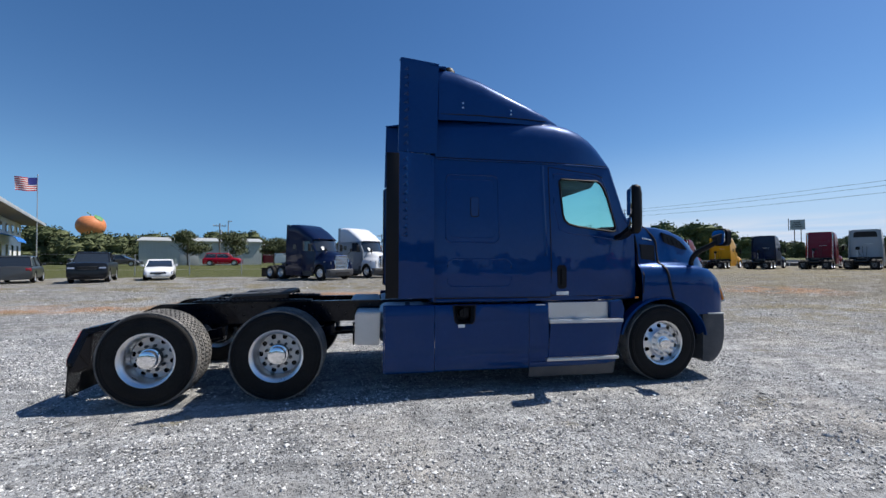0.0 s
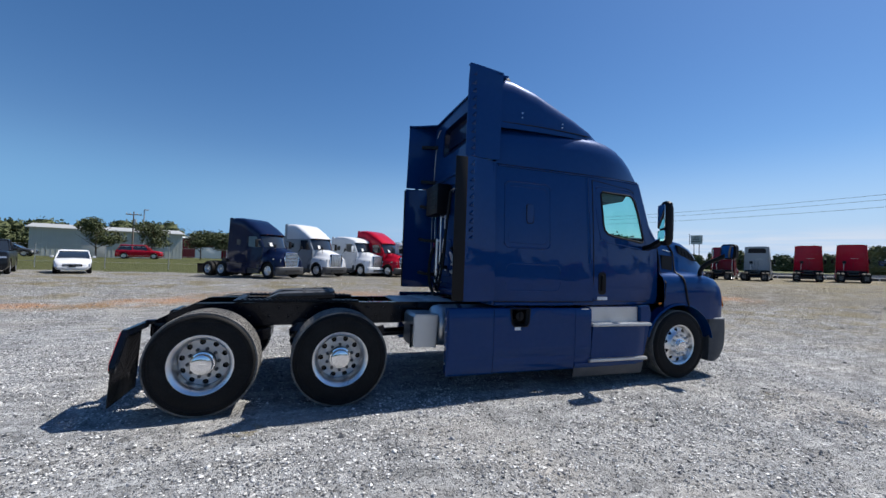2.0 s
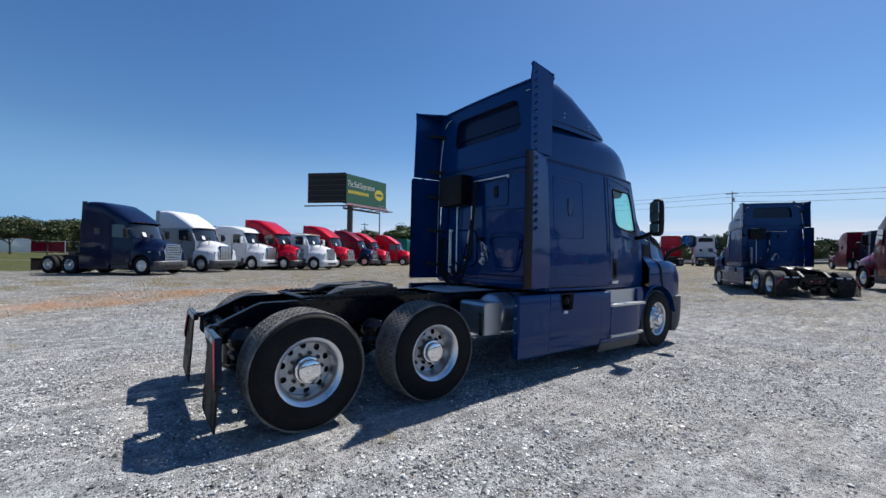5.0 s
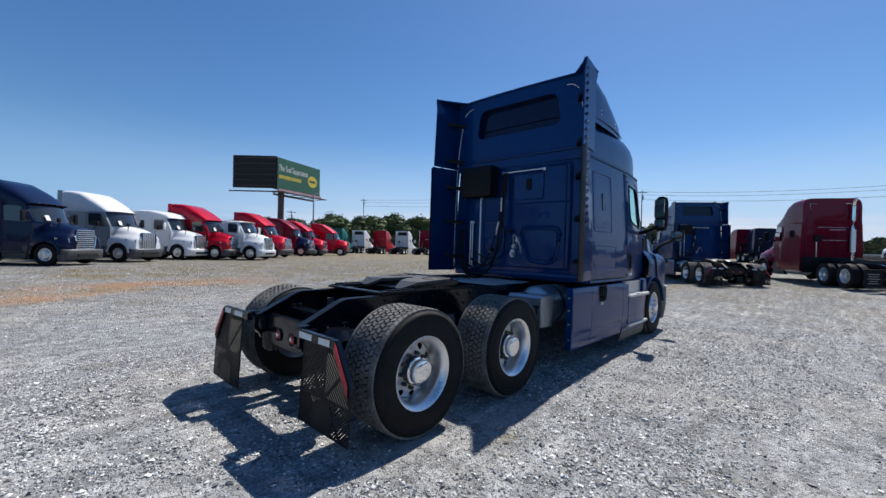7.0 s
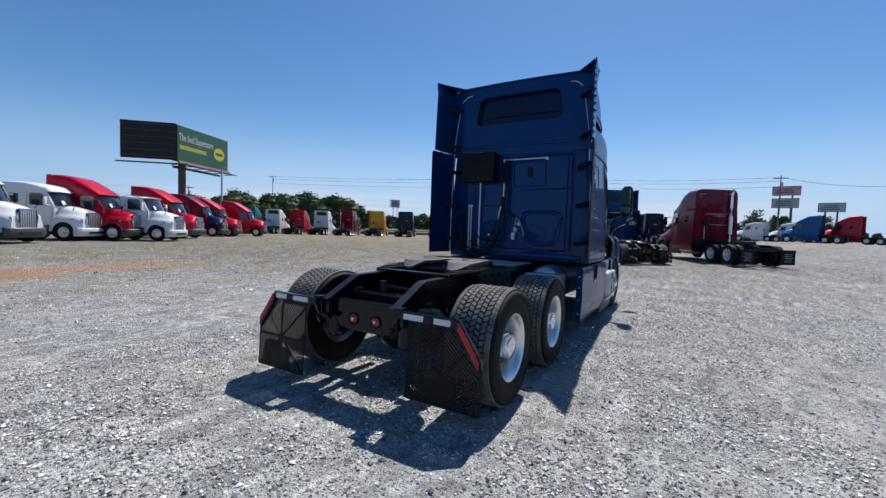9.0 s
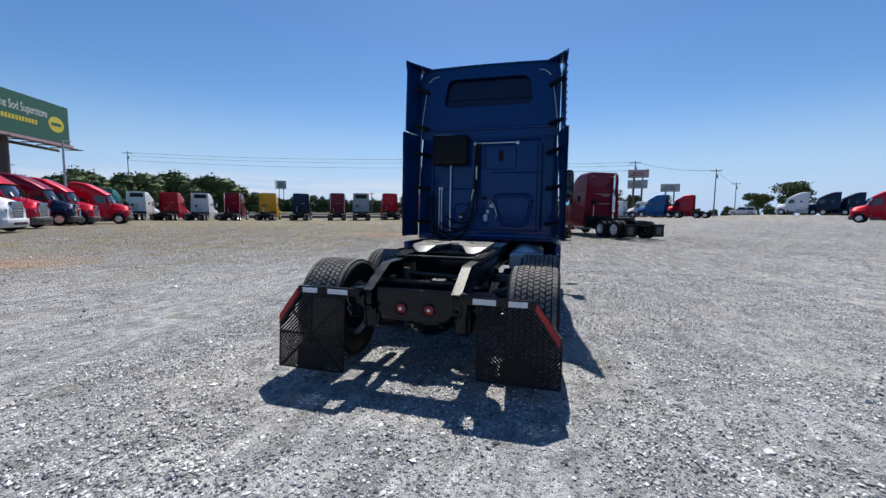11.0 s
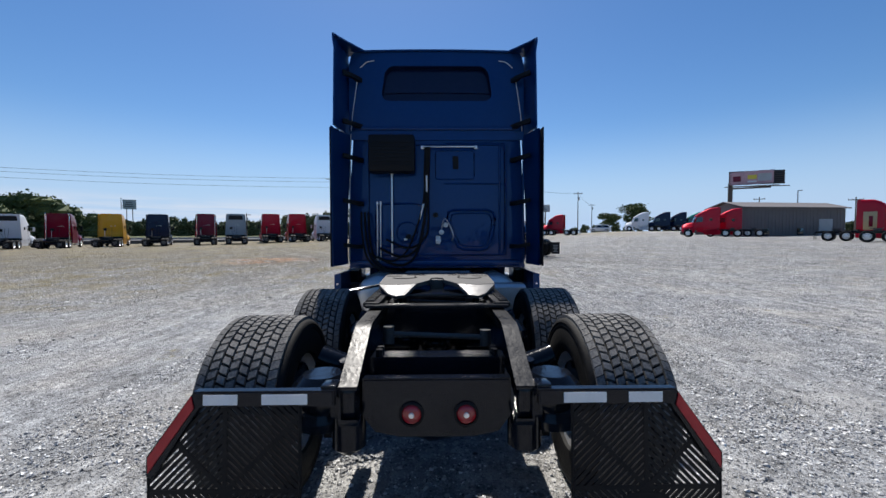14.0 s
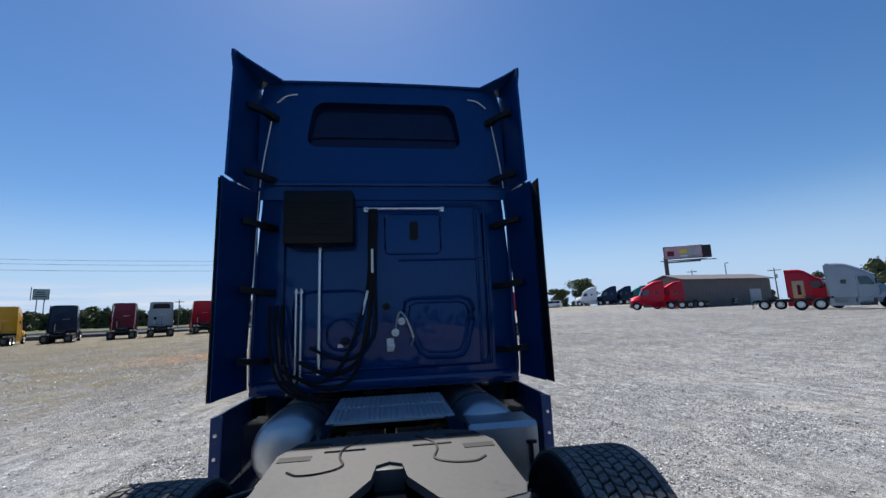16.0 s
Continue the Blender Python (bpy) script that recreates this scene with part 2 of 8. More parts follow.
def loft(bm, rings, closed=True, cap0=True, cap1=True):
    vs = [ring(bm, r) for r in rings]
    for a, b in zip(vs, vs[1:]):
        bridge(bm, a, b, closed)
    if cap0:
        bm.faces.new(vs[0][::-1])
    if cap1:
        bm.faces.new(vs[-1])
    return vs


def cyl(bm, p0, p1, r0, seg=16, r1=None, caps=True):
    p0, p1 = Vector(p0), Vector(p1)
    r1 = r0 if r1 is None else r1
    q = (p1 - p0).to_track_quat("Z", "Y")
    rr = []
    for p, r in ((p0, r0), (p1, r1)):
        rr.append([p + q @ Vector((r * math.cos(2 * math.pi * i / seg), r * math.sin(2 * math.pi * i / seg), 0)) for i in range(seg)])
    loft(bm, rr, True, caps, caps)


def tube(bm, pts, r, seg=8):
    """A round bar along a bent line."""
    pts = [Vector(p) for p in pts]
    rings = []
    for i, p in enumerate(pts):
        d = (pts[min(i + 1, len(pts) - 1)] - pts[max(i - 1, 0)]).normalized()
        q = d.to_track_quat("Z", "Y")
        rings.append([p + q @ Vector((r * math.cos(2 * math.pi * k / seg), r * math.sin(2 * math.pi * k / seg), 0)) for k in range(seg)])
    loft(bm, rings)


def smooth_line(ctrl, n=8):
    """Points of a smooth curve through the given ones."""
    c = [Vector(p) for p in ctrl]
    c = [c[0] * 2 - c[1]] + c + [c[-1] * 2 - c[-2]]
    out = []
    for i in range(1, len(c) - 2):
        for k in range(n):
            t = k / n
            out.append(0.5 * ((2 * c[i]) + (c[i + 1] - c[i - 1]) * t + (2 * c[i - 1] - 5 * c[i] + 4 * c[i + 1] - c[i + 2]) * t * t + (3 * c[i] - c[i - 1] - 3 * c[i + 1] + c[i + 2]) * t ** 3))
    out.append(c[-2])
    return out


def lathe(bm, prof, seg=48, close=False):
    """Turned about the y axis; prof: (radius, y)."""
    rings = [[(r * math.cos(2 * math.pi * i / seg), y, r * math.sin(2 * math.pi * i / seg)) for i in range(seg)] for r, y in prof]
    vs = [ring(bm, r) for r in rings]
    for a, b in zip(vs, vs[1:]):
        bridge(bm, a, b)
    if close:
        bridge(bm, vs[-1], vs[0])
    return vs


def prism(bm, poly, axis, a, b, bevel=0.0):
    """A flat outline drawn along one axis from a to b. poly: pairs in the two other axes, in order."""
    def at(p, v):
        return {"x": (v, p[0], p[1]), "y": (p[0], v, p[1]), "z": (p[0], p[1], v)}[axis]
    va, vb = ring(bm, [at(p, a) for p in poly]), ring(bm, [at(p, b) for p in poly])
    bridge(bm, va, vb)
    f = [bm.faces.new(va[::-1]), bm.faces.new(vb)]
    if bevel:
        bmesh.ops.bevel(bm, geom=[e for g in f for e in g.edges], offset=bevel, segments=2, affect="EDGES")


def rounded(x0, z0, x1, z1, r, n=4):
    out = []
    for cx, cz, a in ((x1 - r, z1 - r, 0), (x0 + r, z1 - r, 90), (x0 + r, z0 + r, 180), (x1 - r, z0 + r, 270)):
        for k in range(n + 1):
            t = radians(a + 90 * k / n)
            out.append((cx + r * math.cos(t), cz + r * math.sin(t)))
    return out


def inset_poly(poly, d):
    """The convex outline grown by d (shrunk where negative)."""
    cx, cz = sum(p[0] for p in poly) / len(poly), sum(p[1] for p in poly) / len(poly)
    return [(x + d * (x - cx) / max(1e-6, math.hypot(x - cx, z - cz)), z + d * (z - cz) / max(1e-6, math.hypot(x - cx, z - cz))) for x, z in poly]


def cut_hole(bm, poly, axis="y", keep=lambda c: True):
    """Cuts a convex opening through the faces for which keep(centre) holds."""
    ia, ib = {"y": (0, 2), "x": (1, 2), "z": (0, 1)}[axis]
    cx, cz = sum(p[0] for p in poly) / len(poly), sum(p[1] for p in poly) / len(poly)
    planes = []
    for (x0, z0), (x1, z1) in zip(poly, poly[1:] + poly[:1]):
        nx, nz = z1 - z0, x0 - x1
        if math.hypot(nx, nz) < 1e-6:
            continue
        if nx * (cx - x0) + nz * (cz - z0) > 0:
            nx, nz = -nx, -nz
        co, no = [0, 0, 0], [0, 0, 0]
        co[ia], co[ib], no[ia], no[ib] = x0, z0, nx, nz
        planes.append((Vector(co), Vector(no).normalized()))
    xs, zs = [p[0] for p in poly], [p[1] for p in poly]
    for co, no in planes:
        fs = [f for f in bm.faces if keep(f.calc_center_median()) and
              max(v.co[ia] for v in f.verts) > min(xs) - 0.02 and min(v.co[ia] for v in f.verts) < max(xs) + 0.02 and
              max(v.co[ib] for v in f.verts) > min(zs) - 0.02 and min(v.co[ib] for v in f.verts) < max(zs) + 0.02]
        geom = fs + list({e for f in fs for e in f.edges}) + list({v for f in fs for v in f.verts})
        bmesh.ops.bisect_plane(bm, geom=geom, plane_co=co, plane_no=no)
    dead = [f for f in bm.faces if keep(f.calc_center_median()) and all((f.calc_center_median() - co).dot(no) < 0 for co, no in planes)]
    bmesh.ops.delete(bm, geom=dead, context="FACES")


def clip_to(bm, poly, axis="x"):
    """Keeps only what lies inside a convex outline."""
    ia, ib = {"y": (0, 2), "x": (1, 2), "z": (0, 1)}[axis]
    cx, cz = sum(p[0] for p in poly) / len(poly), sum(p[1] for p in poly) / len(poly)
    for (x0, z0), (x1, z1) in zip(poly, poly[1:] + poly[:1]):
        nx, nz = z1 - z0, x0 - x1
        if nx * (cx - x0) + nz * (cz - z0) > 0:
            nx, nz = -nx, -nz
        co, no = [0, 0, 0], [0, 0, 0]
        co[ia], co[ib], no[ia], no[ib] = x0, z0, nx, nz
        bmesh.ops.bisect_plane(bm, geom=list(bm.verts) + list(bm.edges) + list(bm.faces), plane_co=co, plane_no=no, clear_outer=True)


def thicken(bm, d):
    """Gives a sheet a thickness inwards."""
    bmesh.ops.recalc_face_normals(bm, faces=bm.faces)
    bmesh.ops.solidify(bm, geom=list(bm.faces), thickness=d)


# ---------------------------------------------------------------- the lie of the land
LIE = ((2, 5, 0), (-8, 8, 0), (10, 0, 0.05), (-4, 31, 0.27), (10, 41, 0.2), (24, 50, 0.05), (36, 55, -0.02), (42, 41, 0.13), (45, 31, 0.28), (53, 25, 0.5),
       (20, 2, 0.30), (16, 7, 0.03), (74, -15, 1.2), (86, -10, 1.1), (82, -40, 2.0), (50, -32, 1.05), (32, -33, 0.75), (62, -60, 1.25), (-18, 31, 0.37),
       (-21, 62, 1.0), (-36, 90, 0.8), (-42, 57, 1.2), (0, -20, 0.0), (-30, 0, 0.2), (4, 15, 0.05))


def gz(x, y):
    """Height of the ground."""
    s = w = 0.0
    for ax, ay, az in LIE:
        k = 1.0 / ((x - ax) ** 2 + (y - ay) ** 2 + 20.0) ** 2
        s, w = s + k * az, w + k
    d = math.hypot(x - 0.5, y - 6.0)
    near = min(1.0, max(0.0, (d - 7.0) / 9.0))
    k = near * near * (3 - 2 * near)
    return s / w * k + (1 - k) * -0.0122 * (x - 1.0)


# ---------------------------------------------------------------- wheels, shared by all lorries
def tyre_mesh(r, w, rim, seg=56):
    bm = bmesh.new()
    h = w / 2
    lathe(bm, [(rim, h - 0.03), (rim + 0.012, h - 0.008), (rim + 0.05, h - 0.002), (r - 0.09, h), (r - 0.082, h - 0.004), (r - 0.075, h + 0.001), (r - 0.06, h + 0.001), (r - 0.055, h - 0.004), (r - 0.048, h + 0.003), (r - 0.036, h + 0.0), (r - 0.03, h - 0.008), (r - 0.014, h - 0.03), (r - 0.012, 0),
               (r - 0.014, -h + 0.03), (r - 0.03, -h + 0.008), (r - 0.036, -h), (r - 0.048, -h - 0.003), (r - 0.055, -h + 0.004), (r - 0.06, -h - 0.001), (r - 0.075, -h - 0.001), (r - 0.082, -h + 0.004), (r - 0.09, -h), (rim + 0.05, -h + 0.002), (rim + 0.012, -h + 0.008), (rim, -h + 0.03)], seg, close=True)
    return finish(bm, 50)


def tread_mesh(r, w, rows, around, chevron, gap=0.13):
    """Raised tread blocks round a tyre, slanted like arrows."""
    vs, fs = [], []
    step = 2 * math.pi / around
    rw = (w - 0.03) / rows
    for i in range(around):
        for j in range(rows):
            y0, y1 = -w / 2 + 0.015 + j * rw + 0.006, -w / 2 + 0.015 + (j + 1) * rw - 0.006
            sl = chevron * (1 if j % 2 else -1)
            off = step * (0.5 * (j % 2))
            n = len(vs)
            edge = 0.35 if j in (0, rows - 1) else 1.0
            for rad, g in ((r - 0.020, gap * 0.6 * edge), (r, gap * edge)):
                for y, s in ((y0, -sl), (y1, sl)):
                    drop = 0.012 * max(0, (abs(y) / (w / 2)) - 0.75) * 4
                    for e in (g, 1 - g):
                        a = i * step + off + step * (e + s)
                        vs.append(((rad - drop) * math.cos(a), y, (rad - drop) * math.sin(a)))
            fs += [(n + 4, n + 5, n + 7, n + 6), (n, n + 1, n + 5, n + 4), (n + 2, n + 6, n + 7, n + 3), (n, n + 4, n + 6, n + 2), (n + 1, n + 3, n + 7, n + 5)]
    me = bpy.data.meshes.new("tread")
    me.from_pydata(vs, [], fs)
    me.update()
    return me


def barrel_mesh(rim, h, face, wall, seg=60):
    """The flanged barrel of a wheel. face: y of the disc, outside is -y."""
    bm = bmesh.new()
    lathe(bm, [(rim + 0.014, -h + 0.012), (rim + 0.02, -h - 0.002), (rim + 0.008, -h - 0.006), (rim - 0.012, -h + 0.004), (rim - 0.6 * wall, -h + 0.03), (rim - 0.9 * wall, -h + 0.06), (rim - wall, face + 0.02)], seg)
    lathe(bm, [(rim - 0.045, h - 0.05), (rim + 0.005, h - 0.01), (rim + 0.014, h)], seg)
    lathe(bm, [(rim - wall, face + 0.02), (rim - wall, h - 0.05), (rim - 0.045, h - 0.05)], seg)
    return finish(bm, 30)


def disc_mesh(rim, face, bowl, wall, ring_r, hr, holes=10, seg=60):
    """The dished disc inside the barrel, cut by the hand holes."""
    disc = bmesh.new()
    lathe(disc, [(rim - wall, face + 0.02), (rim - wall - 0.004, face + 0.004), (ring_r - 0.5 * hr, face - bowl * 0.15), (ring_r - hr - 0.006, face - bowl * 0.5), (0.176, face - bowl), (0.10, face - bowl), (0.07, face - bowl)], seg)
    for k in range(holes):
        a = 2 * math.pi * (k + 0.5) / holes
        cx, cz = ring_r * math.cos(a), ring_r * math.sin(a)
        cut_hole(disc, [(cx + hr * math.cos(2 * math.pi * q / 10), cz + hr * math.sin(2 * math.pi * q / 10)) for q in range(10)], "y")
    return finish(disc, 30)


def nut_mesh():
    bm = bmesh.new()
    lathe(bm, [(0.0185, 0.0), (0.0185, -0.03), (0.012, -0.032), (0.011, -0.046), (0.001, -0.048)], 6)
    return finish(bm, 30)


def cap_mesh(face, length, r=0.088):
    bm = bmesh.new()
    lathe(bm, [(r + 0.012, face), (r + 0.012, face - 0.012), (r, face - 0.015), (r, face - length * 0.7), (r * 0.93, face - length * 0.86), (r * 0.7, face - length * 0.96), (r * 0.3, face - length), (0.002, face - length)], 32)
    return finish(bm, 40)


def drum_mesh(r, y0, y1):
    bm = bmesh.new()
    cyl(bm, (0, y0, 0), (0, y1, 0), r, 32)
    return finish(bm, 30)


TY_WIDE, TR_WIDE = tyre_mesh(0.524, 0.45, 0.292), tread_mesh(0.530, 0.445, 8, 64, 0.15, 0.15)
TY_STEER, TR_STEER = tyre_mesh(0.518, 0.29, 0.292), tread_mesh(0.519, 0.27, 5, 60, 0.0, 0.05)
WH_WIDE, WH_STEER = barrel_mesh(0.292, 0.21, -0.045, 0.05), barrel_mesh(0.292, 0.125, -0.075, 0.024)
DI_WIDE, DI_STEER = disc_mesh(0.292, -0.045, 0.03, 0.05, 0.207, 0.029), disc_mesh(0.292, -0.075, 0.055, 0.024, 0.23, 0.03)
M_DISC = mat("dusty_aluminium_disc", (0.62, 0.61, 0.60), rough=0.45, metal=0.6, noise_scale=7, noise_amount=0.12, rough_var=0.1, dust=0.08)
M_HUBDARK = mat("oily_cast_iron", (0.05, 0.05, 0.052), rough=0.45, noise_scale=8, noise_amount=0.3, rough_var=0.15, bump=0.1)
NUT = nut_mesh()
CAP_WIDE, CAP_STEER = cap_mesh(-0.13, 0.085, 0.104), cap_mesh(-0.13, 0.06, 0.08)
DRUM, HUB = drum_mesh(0.236, -0.015, 0.17), drum_mesh(0.118, -0.05, -0.134)


def wheel(parent, kind, x, y, z, turn):
    """One road wheel under a lorry: wheel > tyre, tread, hub_cap, each wheel_nut, brake_drum."""
    m = pose(x, y, z, 0, 0, turn) @ Matrix.Rotation(radians(17 * x), 4, "Y")
    me, ty, tr, face, ca = (WH_WIDE, TY_WIDE, TR_WIDE, -0.075, CAP_WIDE) if kind == "wide" else (WH_STEER, TY_STEER, TR_STEER, -0.13, CAP_STEER)
    w = place("wheel", me, M_ALU, parent, m, "polished aluminium wheel with round hand holes")
    place("wheel_disc", DI_WIDE if kind == "wide" else DI_STEER, M_DISC if kind == "wide" else M_ALU, w, label="disc with ten round hand holes")
    place("tyre", ty, M_RUBBER, w)
    place("tread", tr, M_TREAD, w)
    for k in range(10):
        a = 2 * math.pi * k / 10
        place("wheel_nut", NUT, M_HUBDARK if kind == "wide" else M_ALUDULL, w, pose(0.1425 * math.cos(a), face, 0.1425 * math.sin(a)))
    place("hub_cap", ca, M_CHROME, w, label="domed chrome hub cap")
    place("brake_drum", DRUM, M_FRAME, w)
    if kind == "wide":
        place("drive_hub", HUB, M_HUBDARK, w)
    return w


# ---------------------------------------------------------------- the blue lorry
def side_w(x, z):
    """Half width of cab and sleeper."""
    w = 1.245 - 0.075 * max(0.0, (z - 1.5) / 1.45) ** 1.3
    if x > 2.2:
        w -= 0.16 * min(1.0, (x - 2.2) / 1.3) ** 1.6
    if z < 1.25:
        w -= 0.02 * (1.25 - z) / 0.13
    return w


def nose_x(z):
    """Front of the cab at its middle (windscreen), and at the pillar."""
    t = (z - 2.08) / (2.95 - 2.08)
    return (3.92 - 0.55 * t, 3.52 - 0.30 * t) if t > 0 else (3.92, 3.62)


def super_ring(x, w, zb, zt, n, e=3.2, x_bow=0.0):
    """An arch in the plane across the lorry, from one lower edge over the top to the other."""
    out = []
    for i in range(n + 1):
        a = math.pi * i / n
        c, s = math.cos(a), math.sin(a)
        y = -w * math.copysign(abs(c) ** (2 / e), c)
        out.append((x - x_bow * (abs(y) / w) ** 2.2, y, zb + (zt - zb) * abs(s) ** (2 / e)))
    return out


def seam(parent, pts, r=0.006, name="panel_joint"):
    bm = bmesh.new()
    tube(bm, pts, r, 5)
    return part(name, bm, M_SEAM, parent)


def bead(parent, poly, yf, r=0.012, material=None, name="panel_bead", axis="y"):
    """A rounded pressing that runs round an outline on a panel."""
    bm = bmesh.new()
    pts = [Vector((p[0], yf(p[0], p[1]), p[1]) if axis == "y" else (yf(p[0], p[1]), p[0], p[1])) for p in poly]
    seg = 6
    rings = []
    n = len(pts)
    for i in range(n):
        d = (pts[(i + 1) % n] - pts[i - 1]).normalized()
        q = d.to_track_quat("Z", "Y")
        rings.append([pts[i] + q @ Vector((r * math.cos(2 * math.pi * k / seg), r * math.sin(2 * math.pi * k / seg), 0)) for k in range(seg)])
    vs = [ring(bm, r_) for r_ in rings]
    for i in range(n):
        bridge(bm, vs[i - 1], vs[i])
    return part(name, bm, material, parent)


WINDOW = [(2.47, 2.735), (2.445, 2.70), (2.485, 2.26), (2.51, 2.18), (2.57, 2.13), (2.70, 2.10), (3.26, 2.045), (3.31, 2.06), (3.315, 2.11), (3.20, 2.50), (3.14, 2.64), (3.09, 2.705), (3.03, 2.735)]


def low_w(x, z):
    """Half width of the lower side extenders."""
    k = max(0.0, (0.745 - x) / 0.47)
    return (side_w(0.745, z) + 0.040) * (1 - k) + 1.35 * k if k <= 1 else 1.35


def build_lorry(paint):
    truck = thing("semi_truck", "blue bonneted sleeper tractor unit without trailer, standing on gravel", "truck", 0.0, 6.22)
    truck.matrix_basis = Matrix.Translation((1.0, 6.22, 2.5)) @ Matrix.Rotation(radians(0.7), 4, "Y") @ Matrix.Translation((-1.0, 0, -2.5))

    # --- cab shell with door windows cut through it
    bm = bmesh.new()
    nz = [1.12, 1.18, 1.25, 1.4, 1.6, 1.85, 2.05, 2.2, 2.35, 2.5, 2.65, 2.78, 2.88, 2.96]
    for sgn in (-1, 1):
        cols = []
        for i in range(31):
            col = []
            for z in nz:
                x1 = nose_x(z)[1]
                x = 0.74 + (x1 - 0.74) * i / 30
                col.append((x, sgn * side_w(x, z), z))
            cols.append(col)
        grid = [ring(bm, c) for c in cols]
        for a, b in zip(grid, grid[1:]):
            bridge(bm, a, b, False)
    for sgn in (-1, 1):
        cut_hole(bm, WINDOW, "y", lambda c, s=sgn: c.y * s > 0.6)
    # back wall, floor and scuttle
    w0 = [ring(bm, [(0.74 - 0.03 * min(1, (side_w(0.74, z) - abs(y)) / 0.08), y, z) for y in (-side_w(0.74, z), -side_w(0.74, z) + 0.05, -0.6, 0.0, 0.6, side_w(0.74, z) - 0.05, side_w(0.74, z))]) for z in nz]
    for a, b in zip(w0, w0[1:]):
        bridge(bm, a, b, False)
    rings = []
    for z in (1.12, 1.5, 1.9, 2.08):
        xm, xs = nose_x(z)
        ws = side_w(xs, z)
        rings.append(ring(bm, [(xm - (xm - xs) * abs(k / 6) ** 2.2, ws * k / 6, z) for k in range(-6, 7)]))
    for a, b in zip(rings, rings[1:]):
        bridge(bm, a, b, False)
    fl = [(0.74, -1.2, 1.13), (3.5, -1.08, 1.13), (3.5, 1.08, 1.13), (0.74, 1.2, 1.13)]
    bm.faces.new(ring(bm, fl))
    bmesh.ops.remove_doubles(bm, verts=bm.verts, dist=0.001)
    part("cab", bm, paint, truck, "glossy metallic blue sleeper cab")

    # lining inside the cab: keeps the sleeper dark behind the seats
    bm = bmesh.new()
    box(bm, (2.18, 0, 2.0), (0.04, 2.2, 1.6))
    part("sleeper_curtain", bm, M_INTERIOR, truck)
    bm = bmesh.new()
    box(bm, (2.55, 0, 3.22), (0.8, 1.9, 0.04), 0.01)
    part("headlining", bm, M_INTERIOR, truck)
    bm = bmesh.new()
    prism(bm, [(2.35, 2.66), (2.75, 2.62), (3.0, 2.66), (3.08, 2.76), (2.35, 2.84)], "y", -1.02, 1.02, 0.02)
    part("overhead_shelf", bm, M_INTERIOR, truck)

    # --- windscreen and pillars
    bm = bmesh.new()
    rings = []
    for z in (2.08, 2.3, 2.5, 2.7, 2.9):
        xm, xs = nose_x(z)
        ws = side_w(xs, z) - 0.05
        rings.append(ring(bm, [(xm - (xm - xs) * abs(k / 8) ** 2.2, ws * k / 8, z) for k in range(-8, 9)]))
    for a, b in zip(rings, rings[1:]):
        bridge(bm, a, b, False)
    part("windscreen", bm, M_GLASS, truck).visible_shadow = False
    for sgn in (-1, 1):
        bm = bmesh.new()
        tube(bm, [(nose_x(z)[1] - 0.0, sgn * (side_w(nose_x(z)[1], z) - 0.035), z) for z in (2.04, 2.3, 2.6, 2.94)], 0.038, 8)
        part("windscreen_pillar", bm, paint, truck)
        # door window pane and its rubber
        bm = bmesh.new()
        pane = [Vector((x, sgn * (side_w(x, z) - 0.012), z)) for x, z in WINDOW]
        bm.faces.new(ring(bm, pane))
        part("door_window", bm, M_GLASS, truck).visible_shadow = False
        bead(truck, WINDOW, lambda x, z, s=sgn: s * side_w(x, z), 0.016, M_PLASTIC, "window_seal")

        # outline of the door
        f = lambda x, z, s=sgn: (x, s * (side_w(x, z) + 0.0005), z)
        seam(truck, [f(2.29, 2.89), f(2.295, 2.4), f(2.30, 1.9), f(2.30, 1.5), f(2.30, 1.19), f(2.9, 1.17), f(3.42, 1.16)], 0.007)
        seam(truck, [f(2.29, 2.89), f(2.6, 2.86), f(3.02, 2.83), f(3.13, 2.79)], 0.006)
        bead(truck, [(2.36, 2.80), (2.36, 2.4), (2.43, 2.05), (2.56, 2.01), (3.0, 1.97), (3.36, 1.93), (3.37, 2.04), (3.2, 2.6), (3.1, 2.79), (2.9, 2.81)], lambda x, z, s=sgn: s * (side_w(x, z) - 0.006), 0.013, paint)
        # upright rib behind the door
        bm = bmesh.new()
        loft(bm, [[f(x - 0.028, z), (x, sgn * (side_w(x, z) + 0.016), z), f(x + 0.028, z), (x, sgn * (side_w(x, z) - 0.02), z)] for x, z in ((2.20, 2.9), (2.205, 2.55), (2.215, 2.2), (2.225, 1.85), (2.23, 1.70))])
        part("door_pillar_moulding", bm, paint, truck)
        # pressings of the sleeper side
        bead(truck, rounded(0.90, 1.87, 1.59, 2.74, 0.07), lambda x, z, s=sgn: s * (side_w(x, z) - 0.004), 0.013, paint)
        bead(truck, rounded(0.96, 1.93, 1.53, 2.68, 0.05), lambda x, z, s=sgn: s * (side_w(x, z) - 0.007), 0.010, paint)
        bead(truck, rounded(0.92, 1.31, 1.75, 1.66, 0.08), lambda x, z, s=sgn: s * (side_w(x, z) - 0.008), 0.013, paint)
        bm = bmesh.new()
        prism(bm, rounded(1.225, 2.20, 1.325, 2.45, 0.03), "y", sgn * side_w(1.27, 2.3) - 0.004, sgn * (side_w(1.27, 2.3) + 0.008))
        part("sleeper_vent", bm, paint, truck)
        bead(truck, rounded(1.225, 2.20, 1.325, 2.45, 0.03), lambda x, z, s=sgn: s * (side_w(x, z) + 0.003), 0.006, M_SEAM, "vent_seal")
        # door handle in its cup, with a label under it
        bm = bmesh.new()
